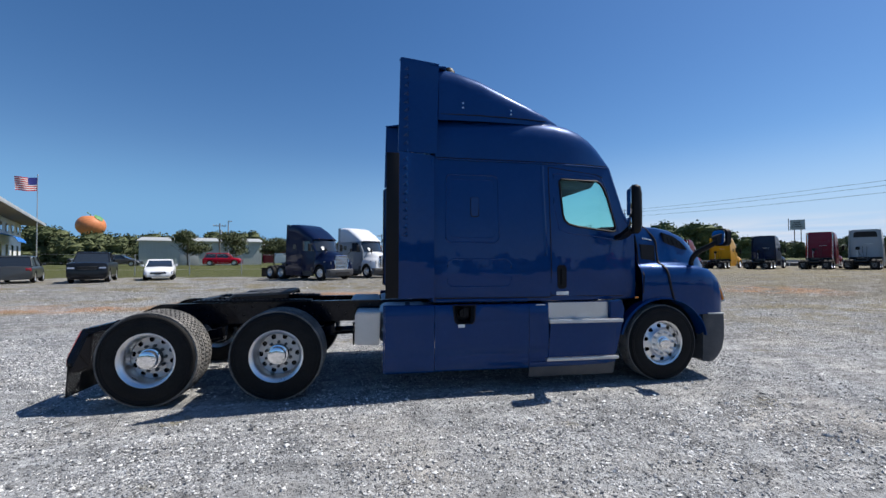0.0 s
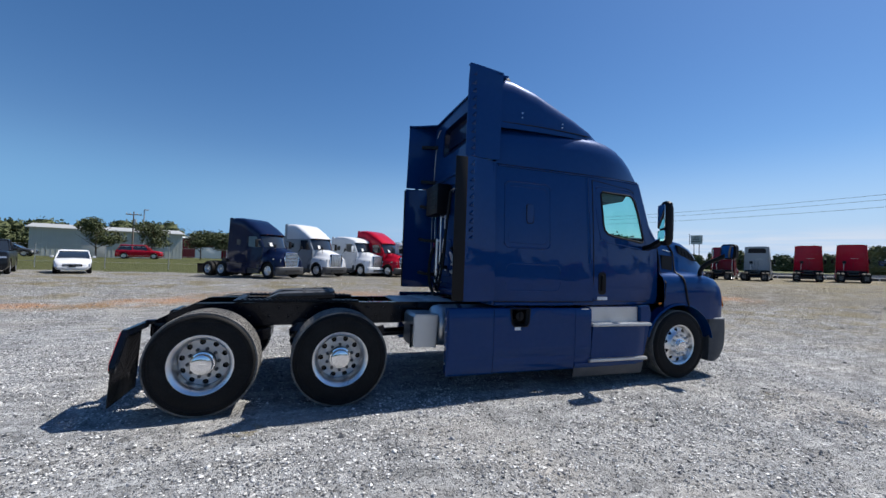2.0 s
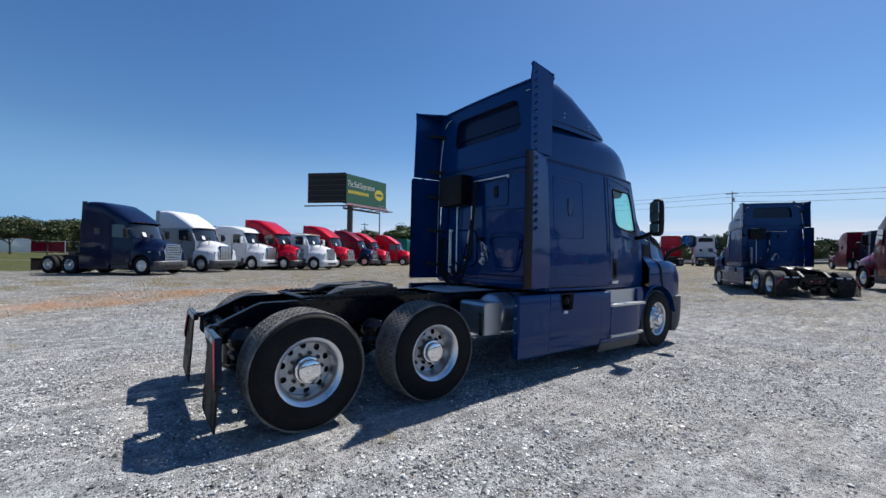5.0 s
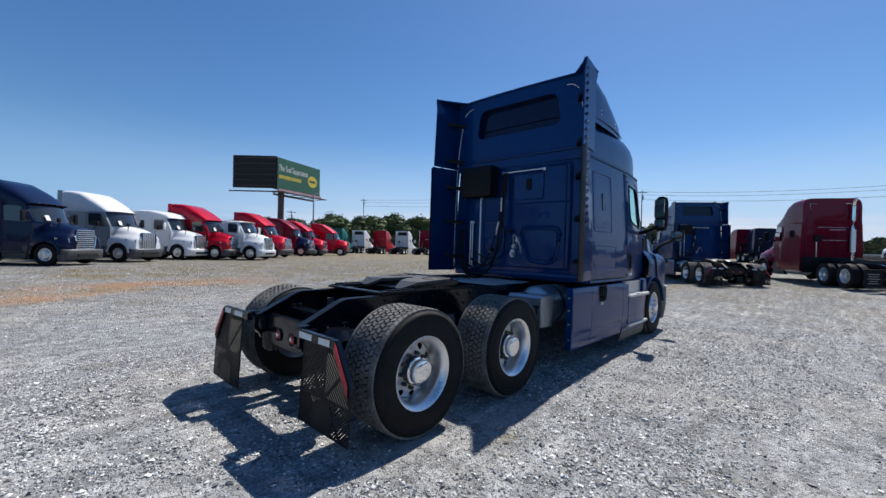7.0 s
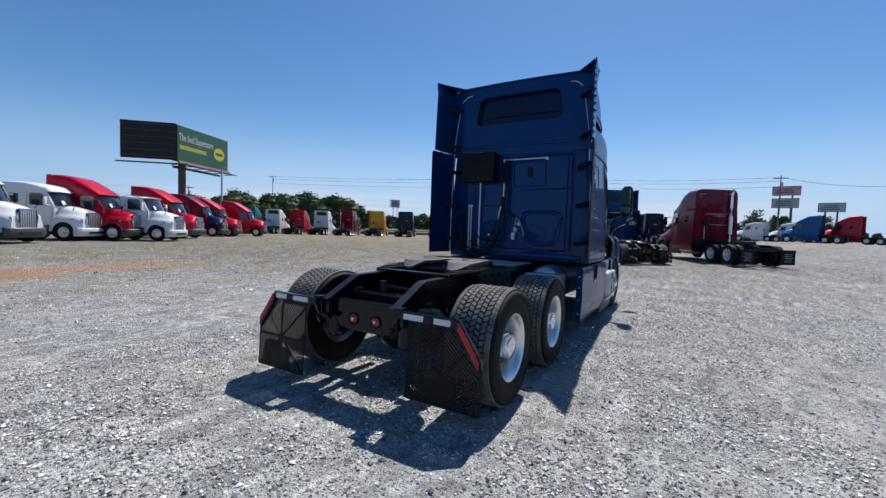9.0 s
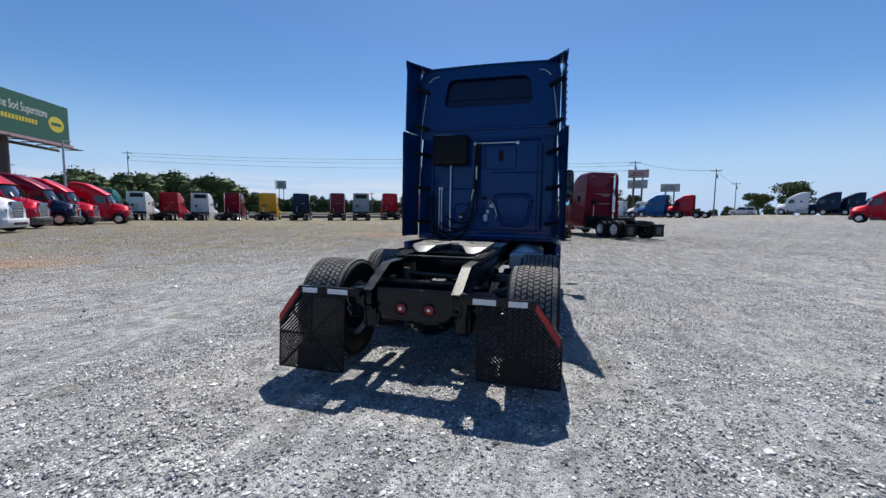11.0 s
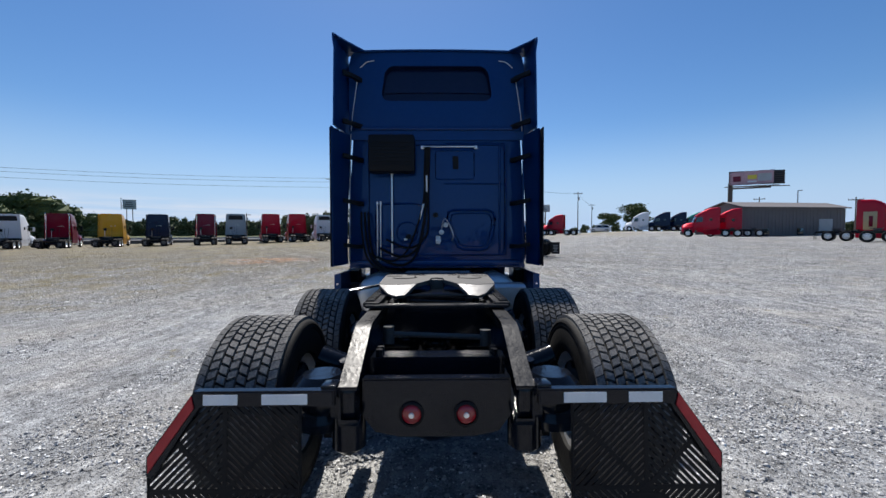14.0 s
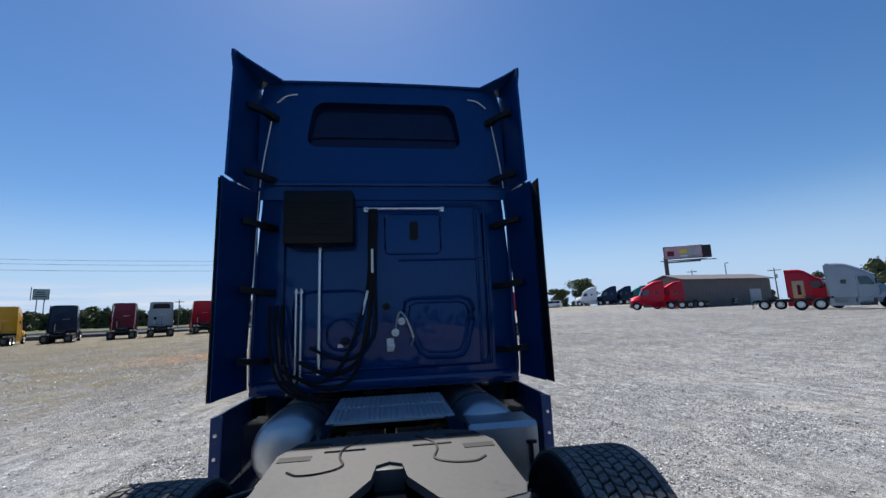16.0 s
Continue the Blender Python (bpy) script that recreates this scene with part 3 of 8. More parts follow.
        prism(bm, rounded(2.385, 1.27, 2.515, 1.585, 0.05), "y", sgn * 1.22, sgn * 1.243)
        h = part("door_handle_cup", bm, M_PLASTIC, truck)
        bm = bmesh.new()
        prism(bm, rounded(2.43, 1.32, 2.475, 1.54, 0.02), "y", sgn * 1.24, sgn * 1.262, 0.006)
        part("door_handle", bm, M_PLASTIC, h)
        bm = bmesh.new()
        box(bm, (2.455, sgn * 1.243, 1.215), (0.17, 0.006, 0.045), 0.002)
        part("label", bm, M_LABEL, truck, "small white sticker")
        # gutter along the roof joint
        seam(truck, [(x, sgn * (side_w(x, 2.95) + 0.004), 2.955) for x in (0.78, 1.2, 1.7, 2.2, 2.6, 3.0, 3.2)], 0.006, "roof_joint")
        bm = bmesh.new()
        tube(bm, [(x, sgn * (side_w(x, 2.93) + 0.006), 2.935) for x in (0.80, 1.2, 1.7, 2.2, 2.6, 3.0, 3.2)], 0.012, 8)
        part("roof_gutter", bm, paint, truck)
        # seam above the skirts
        seam(truck, [f(0.76, 1.165), f(1.2, 1.165), f(1.8, 1.165), f(2.3, 1.165)], 0.009)
        # sleeper light tube

    # --- raised roof
    bm = bmesh.new()
    prof = [(0.76, 3.58), (1.1, 3.60), (1.6, 3.62), (2.1, 3.62), (2.4, 3.605), (2.62, 3.565), (2.8, 3.51), (2.97, 3.42), (3.1, 3.31), (3.21, 3.18), (3.29, 3.06), (3.33, 2.965)]
    rings = []
    for x, zt in prof:
        w = side_w(min(x, 3.25), 2.95) + 0.012
        if x > 2.6:
            w -= 0.10 * ((x - 2.6) / 0.65) ** 2
        bow = 0.42 * max(0.0, (x - 2.3) / 0.95) ** 2 * 0.35
        rings.append([(px, py, pz) for px, py, pz in super_ring(x + bow, w, 2.955, zt, 36, 5.0 if x < 2.7 else 5.0 - 2.2 * (x - 2.7), bow)])
    loft(bm, rings, closed=False, cap0=False, cap1=False)
    part("cab_roof", bm, paint, truck, "smooth domed blue roof")
    # eyebrow under the dome
    bm = bmesh.new()
    tube(bm, [(3.32 - 0.30 * abs(k / 6) ** 2.2 * 0.9, 1.02 * k / 6, 2.965) for k in range(-6, 7)], 0.035, 8)
    part("sun_visor", bm, paint, truck)

    # --- roof deflector
    bm = bmesh.new()
    rings = []
    for x, zt, w, zb, e in ((0.80, 4.155, 1.212, 3.42, 9.5), (1.0, 4.145, 1.205, 3.43, 9.0), (1.34, 4.065, 1.19, 3.44, 8.0), (1.67, 3.945, 1.165, 3.45, 6.5), (2.0, 3.82, 1.13, 3.46, 5.5), (2.3, 3.69, 1.07, 3.47, 5.0), (2.52, 3.60, 0.95, 3.48, 5.0)):
        rings.append(super_ring(x, w, zb, zt, 40, e))
    loft(bm, rings, closed=False, cap0=False, cap1=False)
    bm.faces.new(ring(bm, rings[-1]))
    part("roof_deflector", bm, paint, truck, "sloping blue roof air deflector")
    for sgn in (-1, 1):
        seam(truck, [(x, sgn * (w + 0.002), zb) for x, w, zb in ((0.83, 1.205, 3.50), (1.34, 1.192, 3.515), (1.67, 1.168, 3.52), (2.0, 1.135, 3.525), (2.3, 1.08, 3.53))], 0.007)
        for x, z in ((1.12, 3.66), (1.12, 3.60), (1.78, 3.62), (1.78, 3.57)):
            bm = bmesh.new()
            y = sgn * (1.195 if x < 1.5 else 1.15)
            cyl(bm, (x, y, z), (x, y + sgn * 0.012, z), 0.011, 8)
            part("bolt", bm, M_ALU, truck)
    bm = bmesh.new()
    loft(bm, [[(x + 0.09 * math.cos(a) * s, -0.95 + 0.05 * math.sin(a) * s, z) for a in [2 * math.pi * k / 12 for k in range(12)]] for z, s in ((4.10, 1), (4.18, 0.9), (4.22, 0.5)) for x in (0.98,)])
    part("aerial_base", bm, M_PLASTIC, truck)

    # --- rear of the raised roof: closing panel with its dark hollow
    bm = bmesh.new()
    outer = [(-1.215, 2.9), (1.215, 2.9), (1.215, 3.9), (1.18, 4.06), (1.08, 4.125), (-1.08, 4.125), (-1.18, 4.06), (-1.215, 3.9)]
    hollow = rounded(-0.78, 3.44, 0.78, 3.92, 0.12)
    hollow = [(y * (1 - 0.10 * (z - 3.44) / 0.48), z) for y, z in hollow]
    vo = ring(bm, [(0.70, y, z) for y, z in outer])
    bm.faces.new(vo)
    cut_hole(bm, hollow, "x")
    thicken(bm, 0.012)
    part("roof_rear_panel", bm, paint, truck)
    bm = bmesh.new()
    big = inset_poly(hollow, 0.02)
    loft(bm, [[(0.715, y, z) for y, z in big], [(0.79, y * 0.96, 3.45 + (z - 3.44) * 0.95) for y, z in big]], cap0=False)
    # shade of the hollow is put into its colour: navy, not body paint
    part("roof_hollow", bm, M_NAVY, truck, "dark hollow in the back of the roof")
    # roof sheet that runs out to the rear between the side extenders
    bm = bmesh.new()
    rows = []
    for k in range(17):
        v = -1 + k / 8
        z = 4.115 + 0.03 * (1 - v * v)
        rows.append(ring(bm, [(0.64 + 0.02 * (1 - v * v), 1.19 * v, z - 0.008), (0.76, 1.195 * v, z), (0.90, 1.195 * v, z + 0.004)]))
    for a, b in zip(rows, rows[1:]):
        bridge(bm, a, b, False)
    thicken(bm, 0.02)
    part("roof_trailing_panel", bm, paint, truck)

    # --- side extenders, upper and lower, with the row of small vanes
    for sgn in (-1, 1):
        bm = bmesh.new()
        def ext(x, z):
            out = 1.250 - 0.015 * (z - 2.96) / 1.1 + 0.055 * max(0, (0.83 - x) / 0.53)
            return sgn * out
        cols = []
        xu = 0.29 if sgn < 0 else 0.19
        for x in (xu, xu + 0.06, 0.45, 0.6, 0.70, 0.775):
            top = 4.135 - 0.03 * max(0.0, (x - 0.30) / 0.55) ** 1.4
            cols.append(ring(bm, [(x + 0.02 * (z - 2.97), ext(x, z) - sgn * 0.0 + sgn * (0.02 if z > 4.05 else 0), z) for z in (2.975, 3.2, 3.5, 3.8, 3.95, top - 0.06, top)]))
        for a, b in zip(cols, cols[1:]):
            bridge(bm, a, b, False)
        thicken(bm, 0.022)
        up = part("upper_side_extender", bm, paint, truck, "blue roof side fairing with a flared rear tip")
        # horn that turns inward over the roof edge
        bm = bmesh.new()
        rows = []
        for k in range(9):
            t = k / 8
            drop = 1 - (1 - t) ** 2.4
            lead = xu + 0.012 + (0.63 - xu) * t ** 0.8
            rows.append(ring(bm, [(lead + (0.78 - lead) * u, ext(lead, 4.1) * (1 - t) + ext(0.7, 4.1) * t - sgn * (0.012 + 0.24 * t), 4.125 - 0.02 * u * (1 - t) - 0.006 * drop) for u in (0.0, 0.4, 1.0)]))
        for a, b in zip(rows, rows[1:]):
            bridge(bm, a, b, False)
        thicken(bm, 0.02)
        part("extender_tip", bm, paint, up)
        bm = bmesh.new()
        cols = []
        xr = 0.30 if sgn < 0 else 0.19
        for x in (xr, xr + 0.1, 0.5, 0.62, 0.745):
            cols.append(ring(bm, [(x, sgn * low_w(x, z), z) for z in (1.175, 1.5, 2.0, 2.5, 2.962)]))
        for a, b in zip(cols, cols[1:]):
            bridge(bm, a, b, False)
        thicken(bm, 0.022)
        lo = part("lower_side_extender", bm, paint, truck, "blue side extender panel with a black rubber rear edge")
        bm = bmesh.new()
        box(bm, (xr - 0.075 if sgn < 0 else xr - 0.005, sgn * 1.348, 2.06), (0.155 if sgn < 0 else 0.035, 0.014, 1.76), 0.005)
        part("rubber_edge", bm, M_PLASTIC, lo)
        # vanes
        for k in range(21):
            z = 1.95 + k * 0.103
            bm = bmesh.new()
            x = 0.365 + 0.01 * (z > 2.96)
            y = sgn * low_w(x, z) if z < 2.95 else ext(x, z)
            v = ring(bm, [(x - 0.035, y - sgn * 0.004, z - 0.03), (x + 0.042, y - sgn * 0.004, z - 0.03), (x + 0.040, y - sgn * 0.004, z + 0.045), (x + 0.018, y + sgn * 0.034, z + 0.008)])
            for f in ((0, 1, 3), (1, 2, 3), (2, 0, 3), (0, 2, 1)):
                bm.faces.new([v[i] for i in f])
            part("vane", bm, paint, up if z > 2.96 else lo)
        bm = bmesh.new()
        box(bm, (0.715, sgn * 1.213, 2.07), (0.016, 0.026, 1.74), 0.004)
        part("gap_filler", bm, paint, lo)
        # struts that hold the extenders off the back wall
        for z, mate in ((3.72, up), (3.08, up), (2.62, lo), (2.02, lo), (1.42, lo)):
            bm = bmesh.new()
            loft(bm, [[(0.70, sgn * 1.02, z - 0.03), (0.70, sgn * 1.02, z + 0.03), (0.70, sgn * 1.10, z + 0.03), (0.70, sgn * 1.10, z - 0.03)],
                      [(0.55, sgn * 1.10, z - 0.02), (0.55, sgn * 1.10, z + 0.03), (0.56, sgn * 1.15, z + 0.03), (0.56, sgn * 1.15, z - 0.02)],
                      [(0.44, sgn * 1.24, z), (0.44, sgn * 1.24, z + 0.055), (0.5, sgn * 1.265, z + 0.055), (0.5, sgn * 1.265, z)]])
            part("strut", bm, M_PLASTIC, mate)
    return truck


def add_front(truck, paint):
    """Bonnet, wings, bumper, lamps, mirrors and what shows inside the cab."""
    bm = bmesh.new()
    rings = []
    # x, wing half width and top, waist and crest half width, crest and middle height
    for x, wf, zf, wi, wc, zc, zm in ((3.66, 1.19, 1.58, 1.06, 0.98, 2.13, 2.18), (3.84, 1.205, 1.58, 1.06, 0.97, 2.135, 2.175), (4.05, 1.22, 1.585, 1.05, 0.94, 2.13, 2.16), (4.30, 1.235, 1.585, 1.03, 0.90, 2.095, 2.12),
                                      (4.55, 1.24, 1.57, 1.00, 0.85, 2.01, 2.04), (4.75, 1.225, 1.53, 0.95, 0.78, 1.90, 1.93), (4.90, 1.19, 1.44, 0.88, 0.70, 1.73, 1.77), (5.00, 1.13, 1.30, 0.80, 0.62, 1.56, 1.60), (5.06, 1.03, 1.16, 0.70, 0.52, 1.36, 1.40), (5.09, 0.93, 1.04, 0.60, 0.42, 1.15, 1.18)):
        half = [(wf - 0.01, 0.90), (wf, zf - 0.30 * min(1, (zf - 0.9) / 0.6)), (wf - 0.008, zf - 0.14 * min(1, (zf - 0.9) / 0.4)), (wf - 0.035, zf - 0.05 * min(1, (zf - 0.9) / 0.3)), (wf - 0.085, zf), (wi + 0.03, zf + 0.02), (wi, zf + 0.06), (wi - 0.01, zf + 0.5 * (zc - zf)),
                (wc + 0.035, zc - 0.07), (wc + 0.012, zc - 0.02), (wc - 0.03, zc), (wc * 0.6, zc + 0.7 * (zm - zc)), (wc * 0.3, zm)]
        rings.append([(x - 0.10 * max(0.0, x - 4.6) * (y / wf) ** 2, -y, z) for y, z in half] + [(x, 0, zm)] + [(x - 0.10 * max(0.0, x - 4.6) * (y / wf) ** 2, y, z) for y, z in half[::-1]])
    loft(bm, rings, closed=False, cap0=False, cap1=False)
    bm.faces.new(ring(bm, rings[-1]))
    arch = [(3.97 + 0.65 * math.cos(radians(a)), 0.52 + 0.60 * math.sin(radians(a))) for a in range(0, 181, 12)]
    cut_hole(bm, arch + [(3.32, 0.4), (4.62, 0.4)], "y")
    bmesh.ops.remove_doubles(bm, verts=bm.verts, dist=0.001)
    hood = part("bonnet", bm, paint, truck, "rounded blue bonnet with flared wings")
    for sgn in (-1, 1):
        # lip round the wheel opening
        bm = bmesh.new()
        loft(bm, [[(3.97 + (0.05 + r) * math.cos(radians(a)), sgn * y, 0.52 + r * math.sin(radians(a))) for r, y in ((0.60, 1.236), (0.625, 1.222), (0.61, 1.05), (0.585, 1.05))] for a in range(8, 173, 8)])
        part("wheel_arch_lip", bm, paint, hood)
        bm = bmesh.new()
        loft(bm, [[(3.97 + (0.05 + r) * math.cos(radians(a)), sgn * y, 0.52 + r * math.sin(radians(a))) for r, y in ((0.585, 1.06), (0.6, 1.06), (0.6, 0.75), (0.585, 0.75))] for a in range(0, 181, 10)])
        part("wheel_arch_liner", bm, M_PLASTIC, hood)
        # open joint between bonnet and cowl, and the joint of cowl and door
        seam(hood, smooth_line([(3.83, sgn * 0.955, 2.135), (3.88, sgn * 0.985, 2.08), (3.97, sgn * 1.03, 1.94), (3.985, sgn * 1.045, 1.75), (4.0, sgn * 1.07, 1.62), (4.02, sgn * 1.19, 1.54), (4.05, sgn * 1.222, 1.40), (4.075, sgn * 1.226, 1.26), (4.12, sgn * 1.228, 1.10)], 5), 0.017)
        seam(hood, [(3.665, sgn * 0.99, 2.10), (3.67, sgn * 1.055, 1.85), (3.68, sgn * 1.07, 1.62), (3.685, sgn * 1.19, 1.45), (3.67, sgn * 1.19, 1.2)], 0.011)
        bm = bmesh.new()
        prism(bm, [(4.11, 2.055), (4.30, 1.995), (4.44, 1.90), (4.52, 1.81), (4.40, 1.82), (4.22, 1.865), (4.13, 1.91)], "y", sgn * 0.84, sgn * 1.012, 0.008)
        vent = part("bonnet_vent", bm, M_SEAM, hood, "dark louvred vent on the bonnet side")
        for k in range(4):
            bm = bmesh.new()
            box(bm, (4.20 + 0.075 * k, sgn * 1.012, 1.945 - 0.025 * k), (0.014, 0.012, 0.10 - 0.014 * k), 0.003, Matrix.Rotation(radians(-18), 3, "Y"))
            part("louvre", bm, M_PLASTIC, vent)
        bm = bmesh.new()
        prism(bm, [(3.715, 1.88), (3.945, 1.865), (3.955, 1.64), (3.73, 1.665)], "y", sgn * 0.98, sgn * 1.066, 0.008)
        part("air_intake", bm, M_SEAM, hood, "dark air intake beside the door")
        bm = bmesh.new()
        for k in range(7):
            box(bm, (3.76 + 0.022 * k, sgn * 1.052, 1.965 - 0.004 * k), (0.015, 0.012, 0.022), 0.002)
        part("badge", bm, M_CHROME, hood, "small bright badge shape")
        # headlamp with amber corner
        bm = bmesh.new()
        prism(bm, [(4.79, 1.49), (4.91, 1.435), (5.00, 1.30), (5.055, 1.16), (5.075, 1.06), (5.02, 1.05), (4.92, 1.30)], "y", sgn * 0.86, sgn * 1.09, 0.02)
        lamp = part("headlamp", bm, M_LAMPGLASS, hood)
        bm = bmesh.new()
        prism(bm, [(4.955, 1.27), (5.0, 1.20), (5.035, 1.09), (5.0, 1.08), (4.96, 1.17)], "y", sgn * 1.02, sgn * 1.112, 0.012)
        part("turn_signal", bm, M_AMBER, lamp)
        bm = bmesh.new()
        box(bm, (3.56, sgn * 1.20, 1.145), (0.05, 0.02, 0.03), 0.006)
        part("side_marker", bm, M_AMBER, hood)
    bm = bmesh.new()
    prism(bm, rounded(-0.50, 0.92, 0.50, 1.50, 0.12), "x", 4.98, 5.10, 0.01)
    gr = part("grille", bm, M_PLASTIC, hood)
    for k in range(6):
        bm = bmesh.new()
        box(bm, (5.105, 0, 0.98 + k * 0.09), (0.02, 0.86, 0.03), 0.006)
        part("grille_bar", bm, M_CHROME, gr)

    bm = bmesh.new()
    plan = [(4.60, -1.19), (4.72, -1.235), (4.92, -1.21), (5.03, -1.08), (5.10, -0.7), (5.12, 0), (5.10, 0.7), (5.03, 1.08), (4.92, 1.21), (4.72, 1.235), (4.60, 1.19), (4.62, 0.9), (4.62, -0.9)]
    def at(z, k):
        return [(4.60 + (x - 4.60) * k, y * (0.98 + 0.02 * k), z) for x, y in plan]
    rings = [at(0.235, 0.45), at(0.30, 0.68), at(0.42, 0.90), at(0.56, 0.99), at(0.72, 1.0), at(0.86, 0.99), at(0.90, 0.95)]
    loft(bm, rings)
    b = part("front_bumper", bm, M_GREYPL, truck, "charcoal plastic front bumper")
    for sgn in (-1, 1):
        bm = bmesh.new()
        box(bm, (4.78, sgn * 1.222, 0.908), (0.26, 0.025, 0.018), 0.006)
        part("bumper_trim", bm, M_ALUDULL, b)

    for sgn in (-1, 1):
        # door mirror: tall housing, glass to the rear, two arms
        bm = bmesh.new()
        rings = []
        for z, s in ((2.0, 0.55), (2.03, 0.85), (2.1, 1), (2.3, 1.03), (2.52, 1), (2.60, 0.85), (2.63, 0.5)):
            rings.append([(3.345 + 0.075 * s * math.cos(a) * (1.1 if math.cos(a) > 0 else 0.75), sgn * (1.475 + 0.115 * s * math.copysign(abs(math.sin(a)) ** 0.7, math.sin(a))), z) for a in [2 * math.pi * k / 16 for k in range(16)]])
        loft(bm, rings)
        turn = Matrix.Translation((3.345, sgn * 1.475, 0)) @ Matrix.Rotation(radians(20 * sgn), 4, "Z") @ Matrix.Translation((-3.345, -sgn * 1.475, 0))
        bm.transform(turn)
        mir = part("door_mirror", bm, M_PLASTIC, truck, "tall black door mirror on arms")
        bm = bmesh.new()
        prism(bm, rounded(sgn * 1.475 - 0.095, 2.24, sgn * 1.475 + 0.095, 2.58, 0.03), "x", 3.275, 3.283)
        bm.transform(turn)
        part("mirror_glass", bm, M_MIRROR, mir)
        bm = bmesh.new()
        prism(bm, rounded(sgn * 1.475 - 0.095, 2.06, sgn * 1.475 + 0.095, 2.21, 0.03), "x", 3.277, 3.285)
        bm.transform(turn)
        part("wide_angle_glass", bm, M_MIRROR, mir)
        bm = bmesh.new()
        loft(bm, [[(3.34 + dx, sgn * y, z + dz) for dx, dz in ((-0.05, -0.03), (0.06, -0.03), (0.06, 0.03), (-0.05, 0.03))] for y, z in ((1.10, 1.96), (1.25, 1.99), (1.40, 2.06), (1.46, 2.12))])
        part("mirror_arm", bm, M_PLASTIC, mir)
        # bonnet mirror on a bent stalk
        bm = bmesh.new()
        tube(bm, smooth_line([(4.50, sgn * 1.09, 1.52), (4.50, sgn * 1.11, 1.66), (4.53, sgn * 1.19, 1.77), (4.60, sgn * 1.34, 1.86), (4.66, sgn * 1.44, 1.93)]), 0.034, 10)
        st = part("bonnet_mirror", bm, M_PLASTIC, truck, "round bonnet mirror on a black stalk")
        bm = bmesh.new()
        prism(bm, rounded(sgn * 1.45 - 0.12, 1.85, sgn * 1.45 + 0.12, 2.08, 0.06), "x", 4.62, 4.72, 0.02)
        part("mirror_housing", bm, M_PLASTIC, st)
        bm = bmesh.new()
        prism(bm, rounded(sgn * 1.45 - 0.10, 1.87, sgn * 1.45 + 0.10, 2.06, 0.05), "x", 4.612, 4.622)
        part("mirror_glass", bm, M_MIRROR, st)

    # inside: dash, steering wheel, two seats, visor
    bm = bmesh.new()
    box(bm, (3.42, 0, 1.88), (0.42, 1.9, 0.30), 0.08)
    part("dashboard", bm, M_PLASTIC, truck)
    bm = bmesh.new()
    mm = pose(3.05, 0.55, 2.02, 0, -35, 0)
    n = 28
    rings = [[mm @ Vector(((0.23 + 0.017 * math.cos(b_)) * math.cos(a), (0.23 + 0.017 * math.cos(b_)) * math.sin(a), 0.017 * math.sin(b_))) for b_ in [2 * math.pi * k / 8 for k in range(8)]] for a in [2 * math.pi * k / n for k in range(n)]]
    vs = [ring(bm, r) for r in rings]
    for i in range(n):
        bridge(bm, vs[i - 1], vs[i])
    box(bm, mm @ Vector((0, 0, -0.02)), (0.1, 0.42, 0.03), 0.01, mm.to_3x3())
    part("steering_wheel", bm, M_PLASTIC, truck)
    for sgn in (-1, 1):
        bm = bmesh.new()
        box(bm, (2.55, sgn * 0.6, 1.55), (0.5, 0.5, 0.16), 0.05)
        seat = part("seat", bm, M_SEAT, truck)
        bm = bmesh.new()
        box(bm, (2.32, sgn * 0.6, 1.85), (0.14, 0.48, 0.60), 0.05)
        part("backrest", bm, M_SEAT, seat)
    bm = bmesh.new()
    box(bm, (3.12, 0.45, 2.62), (0.05, 0.16, 0.12), 0.02)
    cyl(bm, (3.12, 0.45, 2.68), (3.14, 0.45, 2.86), 0.012, 8)
    part("interior_mirror", bm, M_PLASTIC, truck)


